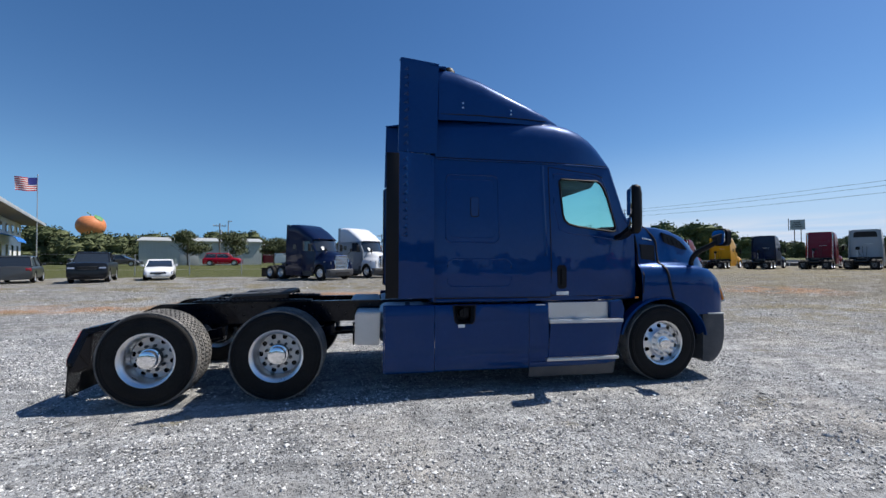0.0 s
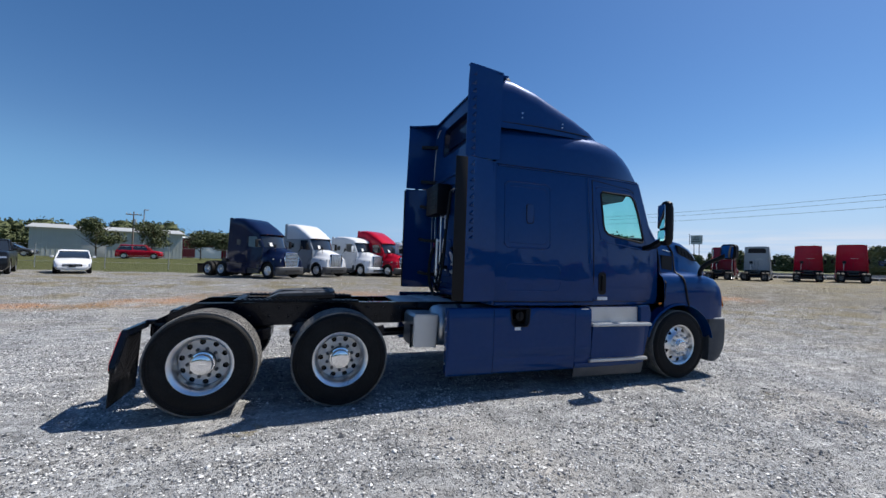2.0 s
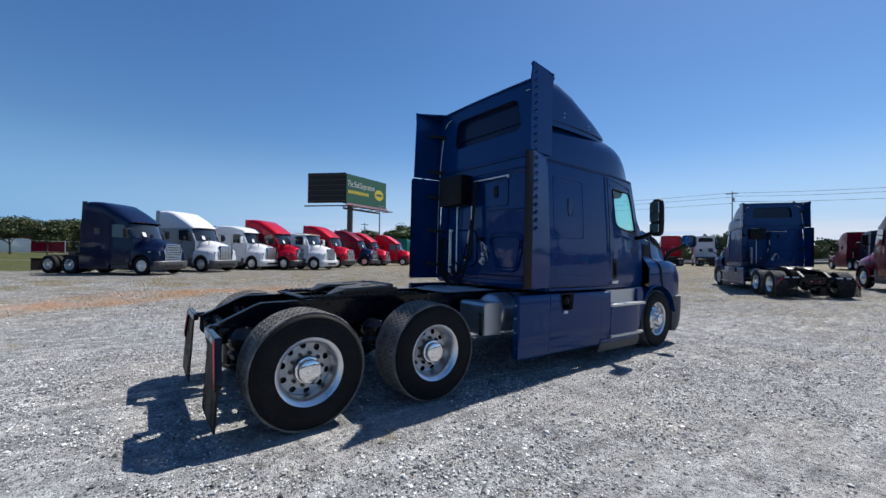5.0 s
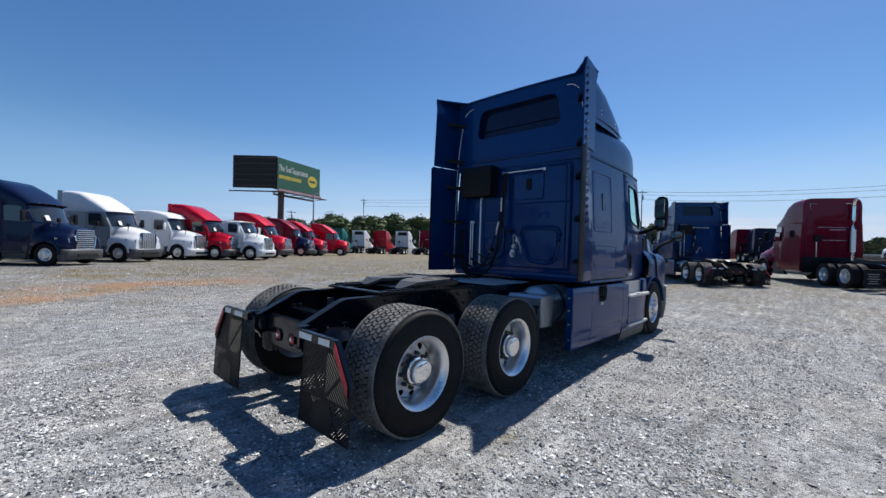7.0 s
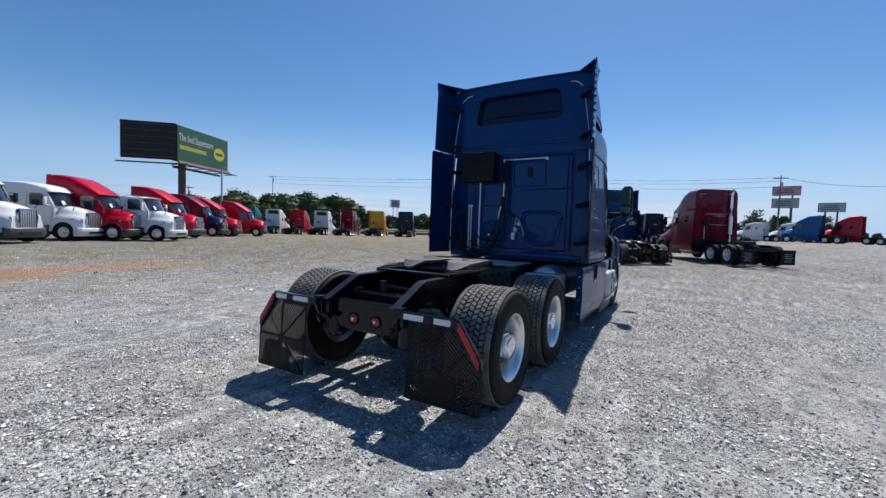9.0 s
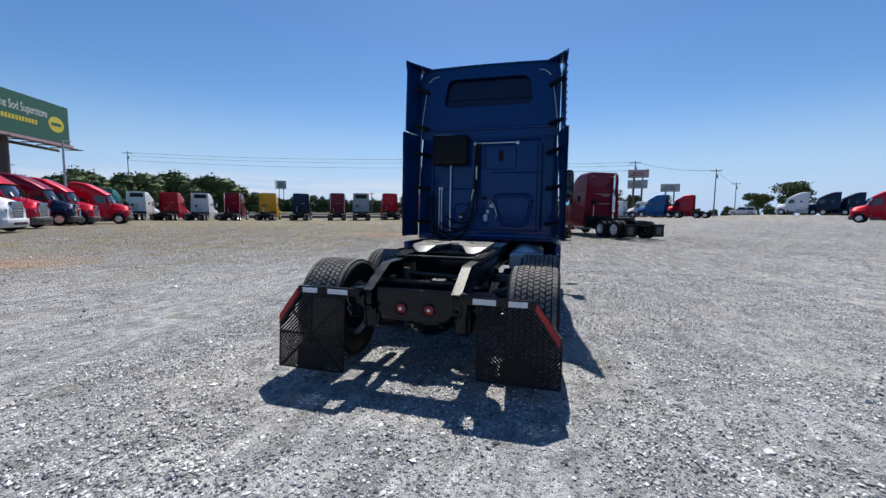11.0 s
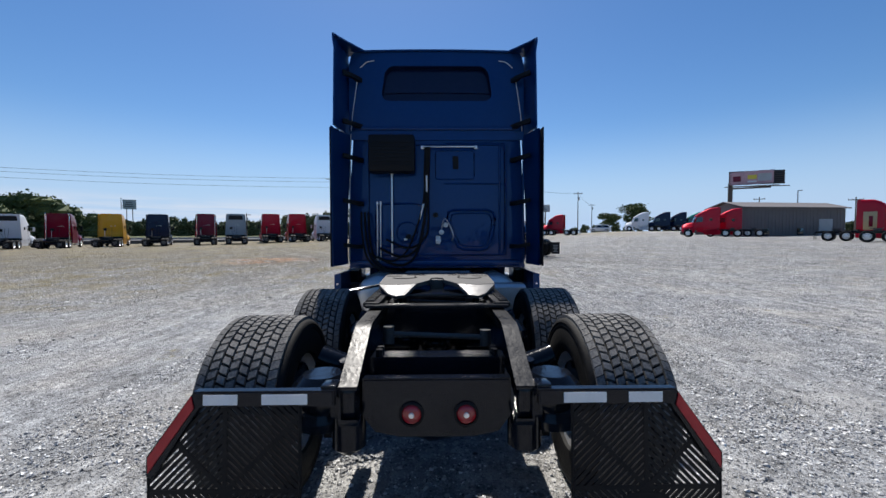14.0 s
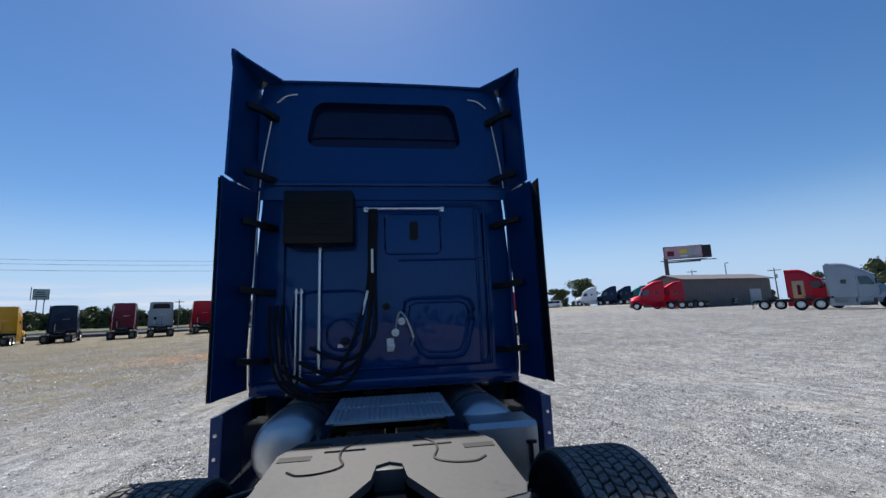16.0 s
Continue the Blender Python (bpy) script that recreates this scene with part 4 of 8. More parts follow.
def add_skirts(truck, paint):
    """Side skirts, steps, tank filler, fuel tanks and battery box."""
    for sgn in (-1, 1):
        Y = lambda v: sgn * v
        for x0, x1, z0 in ((0.145, 0.747, 0.262), (0.753, 1.967, 0.268), (1.973, 2.232, 0.26)):
            bm = bmesh.new()
            cols = []
            for x in (x0, x0 + 0.02, (x0 + x1) / 2, x1 - 0.02, x1):
                cols.append(ring(bm, [(x, Y(1.255), 1.09), (x, Y(1.285), 1.083), (x, Y(1.300), 1.06), (x, Y(1.304), 0.90), (x, Y(1.300), 0.885), (x, Y(1.302), 0.6), (x, Y(1.298), 0.485), (x, Y(1.288), 0.468), (x, Y(1.291), 0.44), (x, Y(1.282), z0 + 0.03), (x, Y(1.262), z0)]))
            for a, b in zip(cols, cols[1:]):
                bridge(bm, a, b, False)
            lip = [(0.985, 1.075), (1.255, 1.075), (1.245, 0.90), (1.215, 0.86), (1.04, 0.86), (1.005, 0.90)]
            if 0.5 < x0 < 1:
                cut_hole(bm, lip, "y")
            thicken(bm, 0.02)
            sk = part("side_skirt", bm, paint, truck, "blue side skirt panel")
            if x0 < 0.2:
                # rear return with its bolts
                bm = bmesh.new()
                prism(bm, [(Y(1.215), 0.30), (Y(1.295), 0.28), (Y(1.298), 1.08), (Y(1.215), 1.09)], "x", 0.125, 0.143, 0.004)
                part("return_flange", bm, paint, sk)
                for z in (0.42, 0.62, 0.8, 0.96):
                    bm = bmesh.new()
                    cyl(bm, (0.126, Y(1.258), z), (0.112, Y(1.258), z), 0.012, 10)
                    part("bolt", bm, M_ALU, sk)
            if 0.5 < x0 < 1:
                # bulge below the door line, filler recess, label
                bm = bmesh.new()
                # dished surround that narrows downwards, with a deep dark throat
                throat = [(1.12 + (x - 1.12) * 0.72, 0.985 + (z - 0.985) * 0.80) for x, z in lip]
                vs = [ring(bm, [(x, Y(y), z) for x, z in pts]) for pts, y in (([(1.12 + (x - 1.12) * 1.12, 0.97 + (z - 0.97) * 1.12) for x, z in lip], 1.307), (lip, 1.312), (throat, 1.27), (throat, 1.17))]
                for a, b in zip(vs, vs[1:]):
                    bridge(bm, a, b)
                bm.faces.new(vs[-1])
                fr = part("filler_surround", bm, M_PLASTIC, sk, "dark recess round the tank filler")
                bm = bmesh.new()
                cyl(bm, (1.12, Y(1.19), 0.985), (1.12, Y(1.295), 0.985), 0.058, 24)
                box(bm, (1.12, Y(1.30), 0.985), (0.022, 0.02, 0.10), 0.006)
                part("tank_cap", bm, M_PLASTIC, fr)
                bm = bmesh.new()
                box(bm, (1.085, Y(1.307), 0.828), (0.085, 0.005, 0.04), 0.001)
                part("label", bm, M_LABEL, sk, "small white sticker")
        # step well: skirt round the two steps
        bm = bmesh.new()
        outline = [(2.235, 0.40), (3.22, 0.40), (3.26, 0.6), (3.29, 0.9), (3.30, 1.10), (2.235, 1.10)]
        cols = []
        prism(bm, outline, "y", Y(1.06), Y(1.20), 0.01)
        part("step_well", bm, paint, truck)
        bm = bmesh.new()
        cols = [ring(bm, [(x + 0.03 * k, Y(1.302 - 0.06 * max(0, (x - 3.05) / 0.2)), z) for z, k in ((0.845, 1), (0.80, 0.9), (0.7, 0.6), (0.45, 0), (0.40, 0))]) for x in (2.235, 2.6, 3.0, 3.12, 3.2)]
        for a, b in zip(cols, cols[1:]):
            bridge(bm, a, b, False)
        thicken(bm, 0.02)
        part("step_skirt", bm, paint, truck)
        bm = bmesh.new()
        prism(bm, [(3.12, 1.10), (3.30, 1.12), (3.34, 1.0), (3.30, 0.8), (3.22, 0.42), (3.16, 0.42)], "y", Y(1.17), Y(1.26), 0.01)
        part("wing_rear_panel", bm, paint, truck)
        for z, x0, x1 in ((0.855, 2.24, 3.27), (0.375, 2.2, 3.2)):
            bm = bmesh.new()
            box(bm, ((x0 + x1) / 2, Y(1.26), z), (x1 - x0, 0.15, 0.04), 0.008)
            sp = part("step_tread", bm, M_ALUDULL, truck, "ribbed bright metal step")
            for k in range(24):
                bm = bmesh.new()
                box(bm, (x0 + 0.04 + (x1 - x0 - 0.08) * k / 23, Y(1.27), z + 0.023), (0.018, 0.11, 0.007))
                part("rib", bm, M_ALU, sp)
        bm = bmesh.new()
        loft(bm, [[(x, Y(1.20), 0.875), (x, Y(1.202), 1.09), (x, Y(1.215), 1.09), (x, Y(1.213), 0.875)] for x in (2.27, 3.12)])
        part("kick_plate", bm, M_ALUDULL, truck, "bright metal kick plate")
        bm = bmesh.new()
        box(bm, (2.12, Y(1.306), 1.075), (0.12, 0.008, 0.012), 0.003)
        part("trim_clip", bm, M_ALU, truck)
        bm = bmesh.new()
        cols = [ring(bm, [(x, Y(1.25 - d), 0.36), (x, Y(1.298 - d), 0.345), (x, Y(1.296 - d), 0.31), (x, Y(1.275 - d), 0.275)]) for x, d in ((1.975, 0.0), (2.6, 0.0), (3.05, 0.005), (3.19, 0.03))]
        for a, b in zip(cols, cols[1:]):
            bridge(bm, a, b, False)
        thicken(bm, 0.02)
        part("step_valance", bm, paint, truck)
        # rubber below the skirts
        bm = bmesh.new()
        cols = [ring(bm, [(x, Y(1.280), 0.30), (x, Y(1.268), 0.22), (x, Y(1.24), 0.145)]) for x in (1.98, 2.6, 3.17)]
        for a, b in zip(cols, cols[1:]):
            bridge(bm, a, b, False)
        thicken(bm, 0.012)
        part("lower_step_skirt", bm, M_GREYPL, truck, "dusty dark rubber panel below the steps")
        # sill tube that shows in the gap between cab and skirt
        bm = bmesh.new()
        tube(bm, [(0.78, Y(1.225), 1.135), (1.97, Y(1.225), 1.135)], 0.026, 10)
        part("sill", bm, paint, truck)
        # fuel tank behind
        bm = bmesh.new()
        rings = []
        for x, r in ((0.06, 0.01), (0.065, 0.10), (0.08, 0.18), (0.11, 0.235), (0.15, 0.26), (0.19, 0.268), (1.9, 0.268), (1.94, 0.24), (1.95, 0.05)):
            rings.append([(x, Y(0.755) + r * math.cos(a), 0.81 + r * math.sin(a)) for a in [2 * math.pi * k / 40 for k in range(40)]])
        loft(bm, rings)
        tank = part("fuel_tank", bm, M_ALUDULL, truck, "dull cylindrical aluminium fuel tank")
        for x in (0.45, 1.5):
            bm = bmesh.new()
            loft(bm, [[(x + dx, Y(0.755) + r * math.cos(a), 0.81 + r * math.sin(a)) for dx, r in ((-0.03, 0.27), (0.03, 0.27), (0.03, 0.277), (-0.03, 0.277))] for a in [2 * math.pi * k / 40 for k in range(41)]])
            part("tank_strap", bm, M_STEEL, tank)
    # battery box behind the tank on the near side
    bm = bmesh.new()
    prism(bm, [(-0.22, 0.585), (0.08, 0.57), (0.10, 0.98), (-0.19, 0.985), (-0.22, 0.95)], "y", -1.05, -0.55, 0.012)
    bb = part("battery_box", bm, M_ALUDULL, truck, "dull aluminium battery box")
    bm = bmesh.new()
    tube(bm, [(-0.235, -0.99, 0.62), (-0.235, -0.99, 0.84)], 0.012)
    box(bm, (-0.235, -0.99, 0.85), (0.03, 0.07, 0.02), 0.004)
    box(bm, (-0.235, -0.99, 0.60), (0.02, 0.035, 0.05), 0.004)
    part("box_latch", bm, M_PLASTIC, bb)


def hang(bm):
    """The flaps and their brackets hang a little to the rear."""
    for v in bm.verts:
        v.co.x -= (0.88 - v.co.z) * 0.045
        v.co.z -= 0.045
    return bm


def add_chassis(truck, paint):
    """Frame rails, axles, suspension, fifth wheel, deck plates, mud flaps, tail."""
    for sgn in (-1, 1):
        y0, y1 = sgn * 0.365, sgn * 0.452
        bm = bmesh.new()
        line = [(-3.14, 0.85, 0.16), (-3.11, 0.858, 0.20), (-2.76, 1.03, 0.25), (-2.70, 1.05, 0.27), (-1.0, 1.075, 0.28), (0.6, 1.085, 0.28), (3.9, 1.0, 0.26)]
        outer = [[(x, y1, z), (x, y1, z - h), (x, y0, z - h), (x, y0, z - h + 0.012), (x, y1 - sgn * 0.012, z - h + 0.012), (x, y1 - sgn * 0.012, z - 0.012), (x, y0, z - 0.012), (x, y0, z)] for x, z, h in line]
        loft(bm, outer)
        rail = part("frame_rail", bm, M_FRAME, truck, "black steel chassis rail")
        bm = bmesh.new()
        loft(bm, [[(x, y0, z + 0.001), (x, y1, z + 0.001), (x, y1, z + 0.005), (x, y0, z + 0.005)] for x, z, h in line[:5]])
        part("rail_flange", bm, M_FRAMETOP, rail)
        # bolts along the web
        for k in range(26):
            x = -2.35 + 0.11 * k
            bm = bmesh.new()
            z = 0.90 + 0.11 * (k % 2)
            cyl(bm, (x, y1, z), (x, y1 + sgn * 0.018, z), 0.013, 6)
            part("bolt", bm, M_FRAMETOP, rail)
        # toothed slide for the fifth wheel
        bm = bmesh.new()
        box(bm, (-1.55, sgn * 0.44, 1.088), (1.45, 0.11, 0.03), 0.006)
        slide = part("slide_rail", bm, M_FRAMETOP, truck)
        for k in range(22):
            bm = bmesh.new()
            box(bm, (-2.21 + 0.061 * k, sgn * 0.455, 1.105), (0.03, 0.06, 0.022), 0.005)
            part("slide_tooth", bm, M_FRAMETOP, slide)
        # suspension: trailing arm, air spring, damper at each axle
        for ax in (-2.465, -1.10):
            bm = bmesh.new()
            loft(bm, [[(x, sgn * (0.56 + dy), z + dz) for dy, dz in ((-0.05, -0.06), (0.05, -0.06), (0.05, 0.06), (-0.05, 0.06))] for x, z in ((ax + 0.6, 0.72), (ax + 0.2, 0.62), (ax, 0.60), (ax - 0.35, 0.52))])
            part("trailing_arm", bm, M_FRAME, truck)
            bm = bmesh.new()
            rings = []
            for z, r in ((0.55, 0.10), (0.57, 0.14), (0.62, 0.16), (0.66, 0.145), (0.70, 0.165), (0.76, 0.165), (0.80, 0.13), (0.83, 0.10)):
                rings.append([(ax - 0.40 + r * math.cos(a), sgn * 0.60 + r * math.sin(a), z) for a in [2 * math.pi * k / 24 for k in range(24)]])
            loft(bm, rings)
            part("air_spring", bm, M_FRAME, truck)
            bm = bmesh.new()
            cyl(bm, (ax - 0.2, sgn * 0.52, 0.55), (ax - 0.28, sgn * 0.51, 0.86), 0.03, 12)
            cyl(bm, (ax - 0.2, sgn * 0.52, 0.55), (ax - 0.26, sgn * 0.51, 0.75), 0.045, 12)
            part("damper", bm, M_FRAME, truck)
            bm = bmesh.new()
            cyl(bm, (ax + 0.18, sgn * 0.62, 0.68), (ax + 0.18, sgn * 0.78, 0.74), 0.085, 20)
            cyl(bm, (ax + 0.05, sgn * 0.62, 0.66), (ax + 0.18, sgn * 0.64, 0.68), 0.02, 8)
            part("brake_chamber", bm, M_FRAME, truck)
    # axles
    for ax in (-2.465, -1.10):
        bm = bmesh.new()
        cyl(bm, (ax, -0.86, 0.505), (ax, 0.86, 0.505), 0.075, 20)
        rings = []
        for y, r in ((-0.28, 0.08), (-0.2, 0.15), (-0.08, 0.22), (0.04, 0.235), (0.16, 0.2), (0.26, 0.1)):
            rings.append([(ax + r * math.cos(a), y, 0.52 + r * math.sin(a)) for a in [2 * math.pi * k / 24 for k in range(24)]])
        loft(bm, rings)
        cyl(bm, (ax, -0.02, 0.52), (ax + 0.4, -0.02, 0.56), 0.12, 20, 0.06)
        part("drive_axle", bm, M_FRAME, truck)
        bm = bmesh.new()
        tube(bm, [(ax + 0.08, 0.34, 0.92), (ax + 0.08, 0.30, 0.92), (ax + 0.06, -0.3, 0.90), (ax + 0.06, -0.34, 0.90)], 0.017, 10)
        cyl(bm, (ax + 0.08, 0.31, 0.86), (ax + 0.08, 0.31, 0.97), 0.035, 12)
        cyl(bm, (ax + 0.06, -0.31, 0.85), (ax + 0.06, -0.31, 0.95), 0.035, 12)
        part("track_rod", bm, M_STEEL, truck, "bare steel rod")
    bm = bmesh.new()
    cyl(bm, (3.91, -0.95, 0.47), (3.91, 0.95, 0.47), 0.06, 16)
    part("front_axle", bm, M_FRAME, truck)
    bm = bmesh.new()
    cyl(bm, (-0.8, 0, 0.58), (2.6, 0, 0.72), 0.06, 16)
    part("drive_shaft", bm, M_FRAME, truck)
    # crossmembers
    for x, z0, z1 in ((-2.78, 0.70, 0.90), (-1.9, 0.80, 1.02), (-0.55, 0.82, 1.02), (0.5, 0.84, 1.04)):
        bm = bmesh.new()
        loft(bm, [[(x - 0.05, y, z0), (x - 0.05, y, z1), (x + 0.07, y, z1), (x + 0.07, y, z1 - 0.015), (x - 0.035, y, z1 - 0.015), (x - 0.035, y, z0)] for y in (-0.364, 0.364)])
        cm = part("crossmember", bm, M_FRAME, truck)
        for sgn in (-1, 1):
            for k in range(2):
                bm = bmesh.new()
                cyl(bm, (x - 0.02 + 0.06 * k, sgn * 0.31, z1), (x - 0.02 + 0.06 * k, sgn * 0.31, z1 + 0.035), 0.02, 6)
                part("bolt", bm, M_FRAMETOP, cm)
    # tail crossmember with two lamps
    bm = bmesh.new()
    prism(bm, [(-0.36, 0.855), (0.36, 0.855), (0.36, 0.675), (0.30, 0.595), (0.18, 0.57), (-0.18, 0.57), (-0.30, 0.595), (-0.36, 0.675)], "x", -3.04, -2.97, 0.008)
    tail = part("tail_crossmember", bm, M_FRAME, truck, "black tail plate with two round red lamps")
    for y in (0.122, -0.142):
        bm = bmesh.new()
        lathe(bm, [(0.058, 0.0), (0.060, -0.012), (0.05, -0.016), (0.047, -0.010)], 24)
        part("lamp_ring", bm, M_PLASTIC, tail, m=pose(-3.04, y, 0.685, 0, 0, -90))
        bm = bmesh.new()
        lathe(bm, [(0.047, -0.008), (0.04, -0.016), (0.02, -0.020), (0.001, -0.021)], 24)
        lm = part("tail_lamp", bm, M_LENS, tail, m=pose(-3.04, y, 0.685, 0, 0, -90))
        bm = bmesh.new()
        lathe(bm, [(0.016, -0.018), (0.012, -0.026), (0.001, -0.027)], 12)
        part("lamp_bulb", bm, M_ALU, lm)
    for y in (-0.44, 0.44):
        bm = bmesh.new()
        cyl(bm, (-2.96, y, 0.50), (-2.96, y, 0.70), 0.085, 20)
        cyl(bm, (-2.96, y, 0.47), (-2.96, y, 0.50), 0.05, 20, 0.085)
        box(bm, (-3.05, y, 0.76), (0.12, 0.12, 0.14), 0.02)
        part("tow_bracket", bm, M_FRAME, tail)

    # mud flap brackets and flaps
    for sgn in (-1, 1):
        bm = bmesh.new()
        prism(bm, [(sgn * 0.455, 0.835), (sgn * 0.455, 0.905), (sgn * 1.07, 0.905), (sgn * 1.276, 0.62), (sgn * 1.276, 0.535), (sgn * 1.248, 0.52), (sgn * 1.045, 0.845)], "x", -3.20, -3.15, 0.006)
        hanger = part("mud_flap_bracket", hang(bm), M_FRAME, truck, "black bracket with white and red reflective tape")
        for yy, w in ((0.67, 0.20), (0.95, 0.15)) if sgn > 0 else ((0.66, 0.19), (0.93, 0.15)):
            bm = bmesh.new()
            box(bm, (-3.203, sgn * yy, 0.87), (0.004, w, 0.045), 0.0)
            part("white_reflector", hang(bm), M_LABEL, hanger)
        bm = bmesh.new()
        prism(bm, [(sgn * 1.078, 0.885), (sgn * 1.262, 0.625), (sgn * 1.262, 0.555), (sgn * 1.065, 0.835)], "x", -3.207, -3.201)
        part("red_reflector", hang(bm), M_REDTAPE, hanger)
        bm = bmesh.new()
        box(bm, (-3.13, sgn * 0.485, 0.85), (0.09, 0.07, 0.05), 0.01)
        part("bracket_clamp", bm, M_FRAME, hanger)
        # flap of slanted slats between ribs
        zb = 0.135 if sgn > 0 else 0.215
        poly = [(sgn * 0.61, zb), (sgn * 1.276, zb), (sgn * 1.276, 0.56), (sgn * 1.055, 0.85), (sgn * 0.61, 0.85)]
        cy, cz = sgn * 0.94, 0.46
        bm = bmesh.new()
        for (a0, b0), (a1, b1) in zip(poly, poly[1:] + poly[:1]):
            tube(bm, [(-3.178, a0, b0), (-3.178, a1, b1)], 0.008, 4)
        flap = part("mud_flap", hang(bm), M_PLASTIC, truck, "black slatted plastic mud flap")
        for q, dx in ((0, 0.0), (90, 0.0005), (45, 0.001), (-45, 0.0015)):
            d = bmesh.new()
            box(d, (-3.178, cy, cz), (0.009 + dx, 1.6, 0.02), 0, Matrix.Rotation(radians(q), 3, "X"))
            clip_to(d, poly, "x")
            part("flap_rib", hang(d), M_PLASTIC, flap)
        for qx, qz in ((1, 1), (1, -1), (-1, 1), (-1, -1)):
            x0, x1 = (cy, cy + qx * 0.8)
            z0, z1 = (cz, cz + qz * 0.8)
            m = Matrix.Rotation(radians(-45 if qx * qz > 0 else 45), 3, "X")
            for k in range(-22, 23):
                q = bmesh.new()
                box(q, Vector((-3.178, cy, cz)) + m @ Vector((0, 0, k * 0.024)), (0.006, 1.4, 0.0168), 0, m)
                clip_to(q, [(min(x0, x1) + 0.006, min(z0, z1) + 0.006), (max(x0, x1) - 0.006, min(z0, z1) + 0.006), (max(x0, x1) - 0.006, max(z0, z1) - 0.006), (min(x0, x1) + 0.006, max(z0, z1) - 0.006)], "x")
                if len(q.verts) > 3:
                    clip_to(q, poly, "x")
                if len(q.verts) > 3:
                    part("slat", hang(q), M_PLASTIC, flap)
                else:
                    q.free()
        # solid lower panel of the flap
        bm = bmesh.new()
        prism(bm, [(cy - 0.13, zb - 0.005), (cy + 0.14, zb - 0.005), (cy + 0.14, zb + 0.17), (cy + 0.08, zb + 0.22), (cy - 0.08, zb + 0.22), (cy - 0.13, zb + 0.17)], "x", -3.184, -3.174)
        part("flap_badge_panel", hang(bm), M_PLASTIC, flap)

    # fifth wheel: top plate with throat, ramps to the rear, skirt, pivots
    fw_m = Matrix.Translation((-1.55, 0, 1.172)) @ Matrix.Rotation(radians(-2.5), 4, "Y")
    bm = bmesh.new()
    for sgn in (-1, 1):
        o = [(0.43, 0), (0.43, 0.28), (0.38, 0.40), (0.24, 0.46), (-0.20, 0.46), (-0.26, 0.44), (-0.30, 0.30), (-0.24, 0.16), (-0.06, 0.065), (0.06, 0.05), (0.09, 0.0)]
        prism(bm, [(x, sgn * y) for x, y in o], "z", -0.016, 0.016)
    bmesh.ops.remove_doubles(bm, verts=bm.verts, dist=0.0005)
    bm.transform(fw_m)
    fifth = part("fifth_wheel", bm, M_STEEL, truck, "greasy steel fifth wheel coupling plate", angle=25)
    for sgn in (-1, 1):
        bm = bmesh.new()
        a = [(-0.255, sgn * 0.455, 0.014), (-0.30, sgn * 0.30, 0.014), (-0.245, sgn * 0.165, 0.014)]
        b = [(-0.385, sgn * 0.37, -0.038), (-0.42, sgn * 0.31, -0.05), (-0.40, sgn * 0.24, -0.045)]
        c = [(-0.37, sgn * 0.37, -0.06), (-0.405, sgn * 0.31, -0.075), (-0.385, sgn * 0.24, -0.07)]
        d = [(-0.255, sgn * 0.455, -0.014), (-0.30, sgn * 0.30, -0.014), (-0.245, sgn * 0.165, -0.014)]
        loft(bm, [a, b, c, d], closed=False, cap0=False, cap1=False)
        for q in (0, 2):
            bm.faces.new(ring(bm, [a[q], b[q], c[q], d[q]]))
        bmesh.ops.remove_doubles(bm, verts=bm.verts, dist=0.0005)
        bm.transform(fw_m)
        part("ramp", bm, M_RAMP, fifth)
        # pockets and grease grooves
        for x, y, sx, sy in ((0.33, 0.33, 0.055, 0.15), (0.19, 0.38, 0.05, 0.13)):
            bm = bmesh.new()
            box(bm, (x, sgn * y, 0.0165), (sx, sy, 0.004))
            bm.transform(fw_m)
            part("pocket", bm, M_SEAM, fifth)
        bm = bmesh.new()
        pts = smooth_line([(0.36, sgn * 0.12, 0.017), (0.27, sgn * 0.19, 0.017), (0.18, sgn * 0.20, 0.017), (0.08, sgn * 0.18, 0.017), (0.03, sgn * 0.24, 0.017), (0.02, sgn * 0.33, 0.017), (0.06, sgn * 0.38, 0.017)])
        tube(bm, pts, 0.006, 5)
        tube(bm, [(0.24, sgn * 0.10, 0.017), (0.24, sgn * 0.27, 0.017)], 0.006, 5)
        bm.transform(fw_m)
        part("grease_groove", bm, M_SEAM, fifth)
        bm = bmesh.new()
        prism(bm, [(-1.79, 1.09), (-1.31, 1.09), (-1.41, 1.155), (-1.63, 1.155)], "y", sgn * 0.37, sgn * 0.45, 0.01)
        part("pivot_bracket", bm, M_FRAME, fifth)
        bm = bmesh.new()
        prism(bm, [(-0.34, -0.06), (0.42, -0.065), (0.42, -0.017), (-0.28, -0.017)], "y", sgn * 0.40, sgn * 0.44, 0.005)
        bm.transform(fw_m)
        part("plate_skirt", bm, M_FRAME, fifth)
    bm = bmesh.new()
    box(bm, (-1.58, 0, 1.09), (0.6, 0.9, 0.03), 0.006)
    part("base_plate", bm, M_FRAME, fifth)
    bm = bmesh.new()
    box(bm, (-1.45, 0, 1.135), (0.12, 0.12, 0.09), 0.01)
    part("lock_jaw", bm, M_STEEL, fifth)
    bm = bmesh.new()
    tube(bm, smooth_line([(-1.43, 0.42, 1.14), (-1.48, 0.6, 1.11), (-1.55, 0.74, 1.09)]), 0.012, 8)
    part("release_handle", bm, M_FRAME, fifth)
    bm = bmesh.new()
    box(bm, (-2.27, 0, 1.082), (0.09, 0.95, 0.02), 0.004)
    part("slide_stop", bm, M_FRAMETOP, truck)

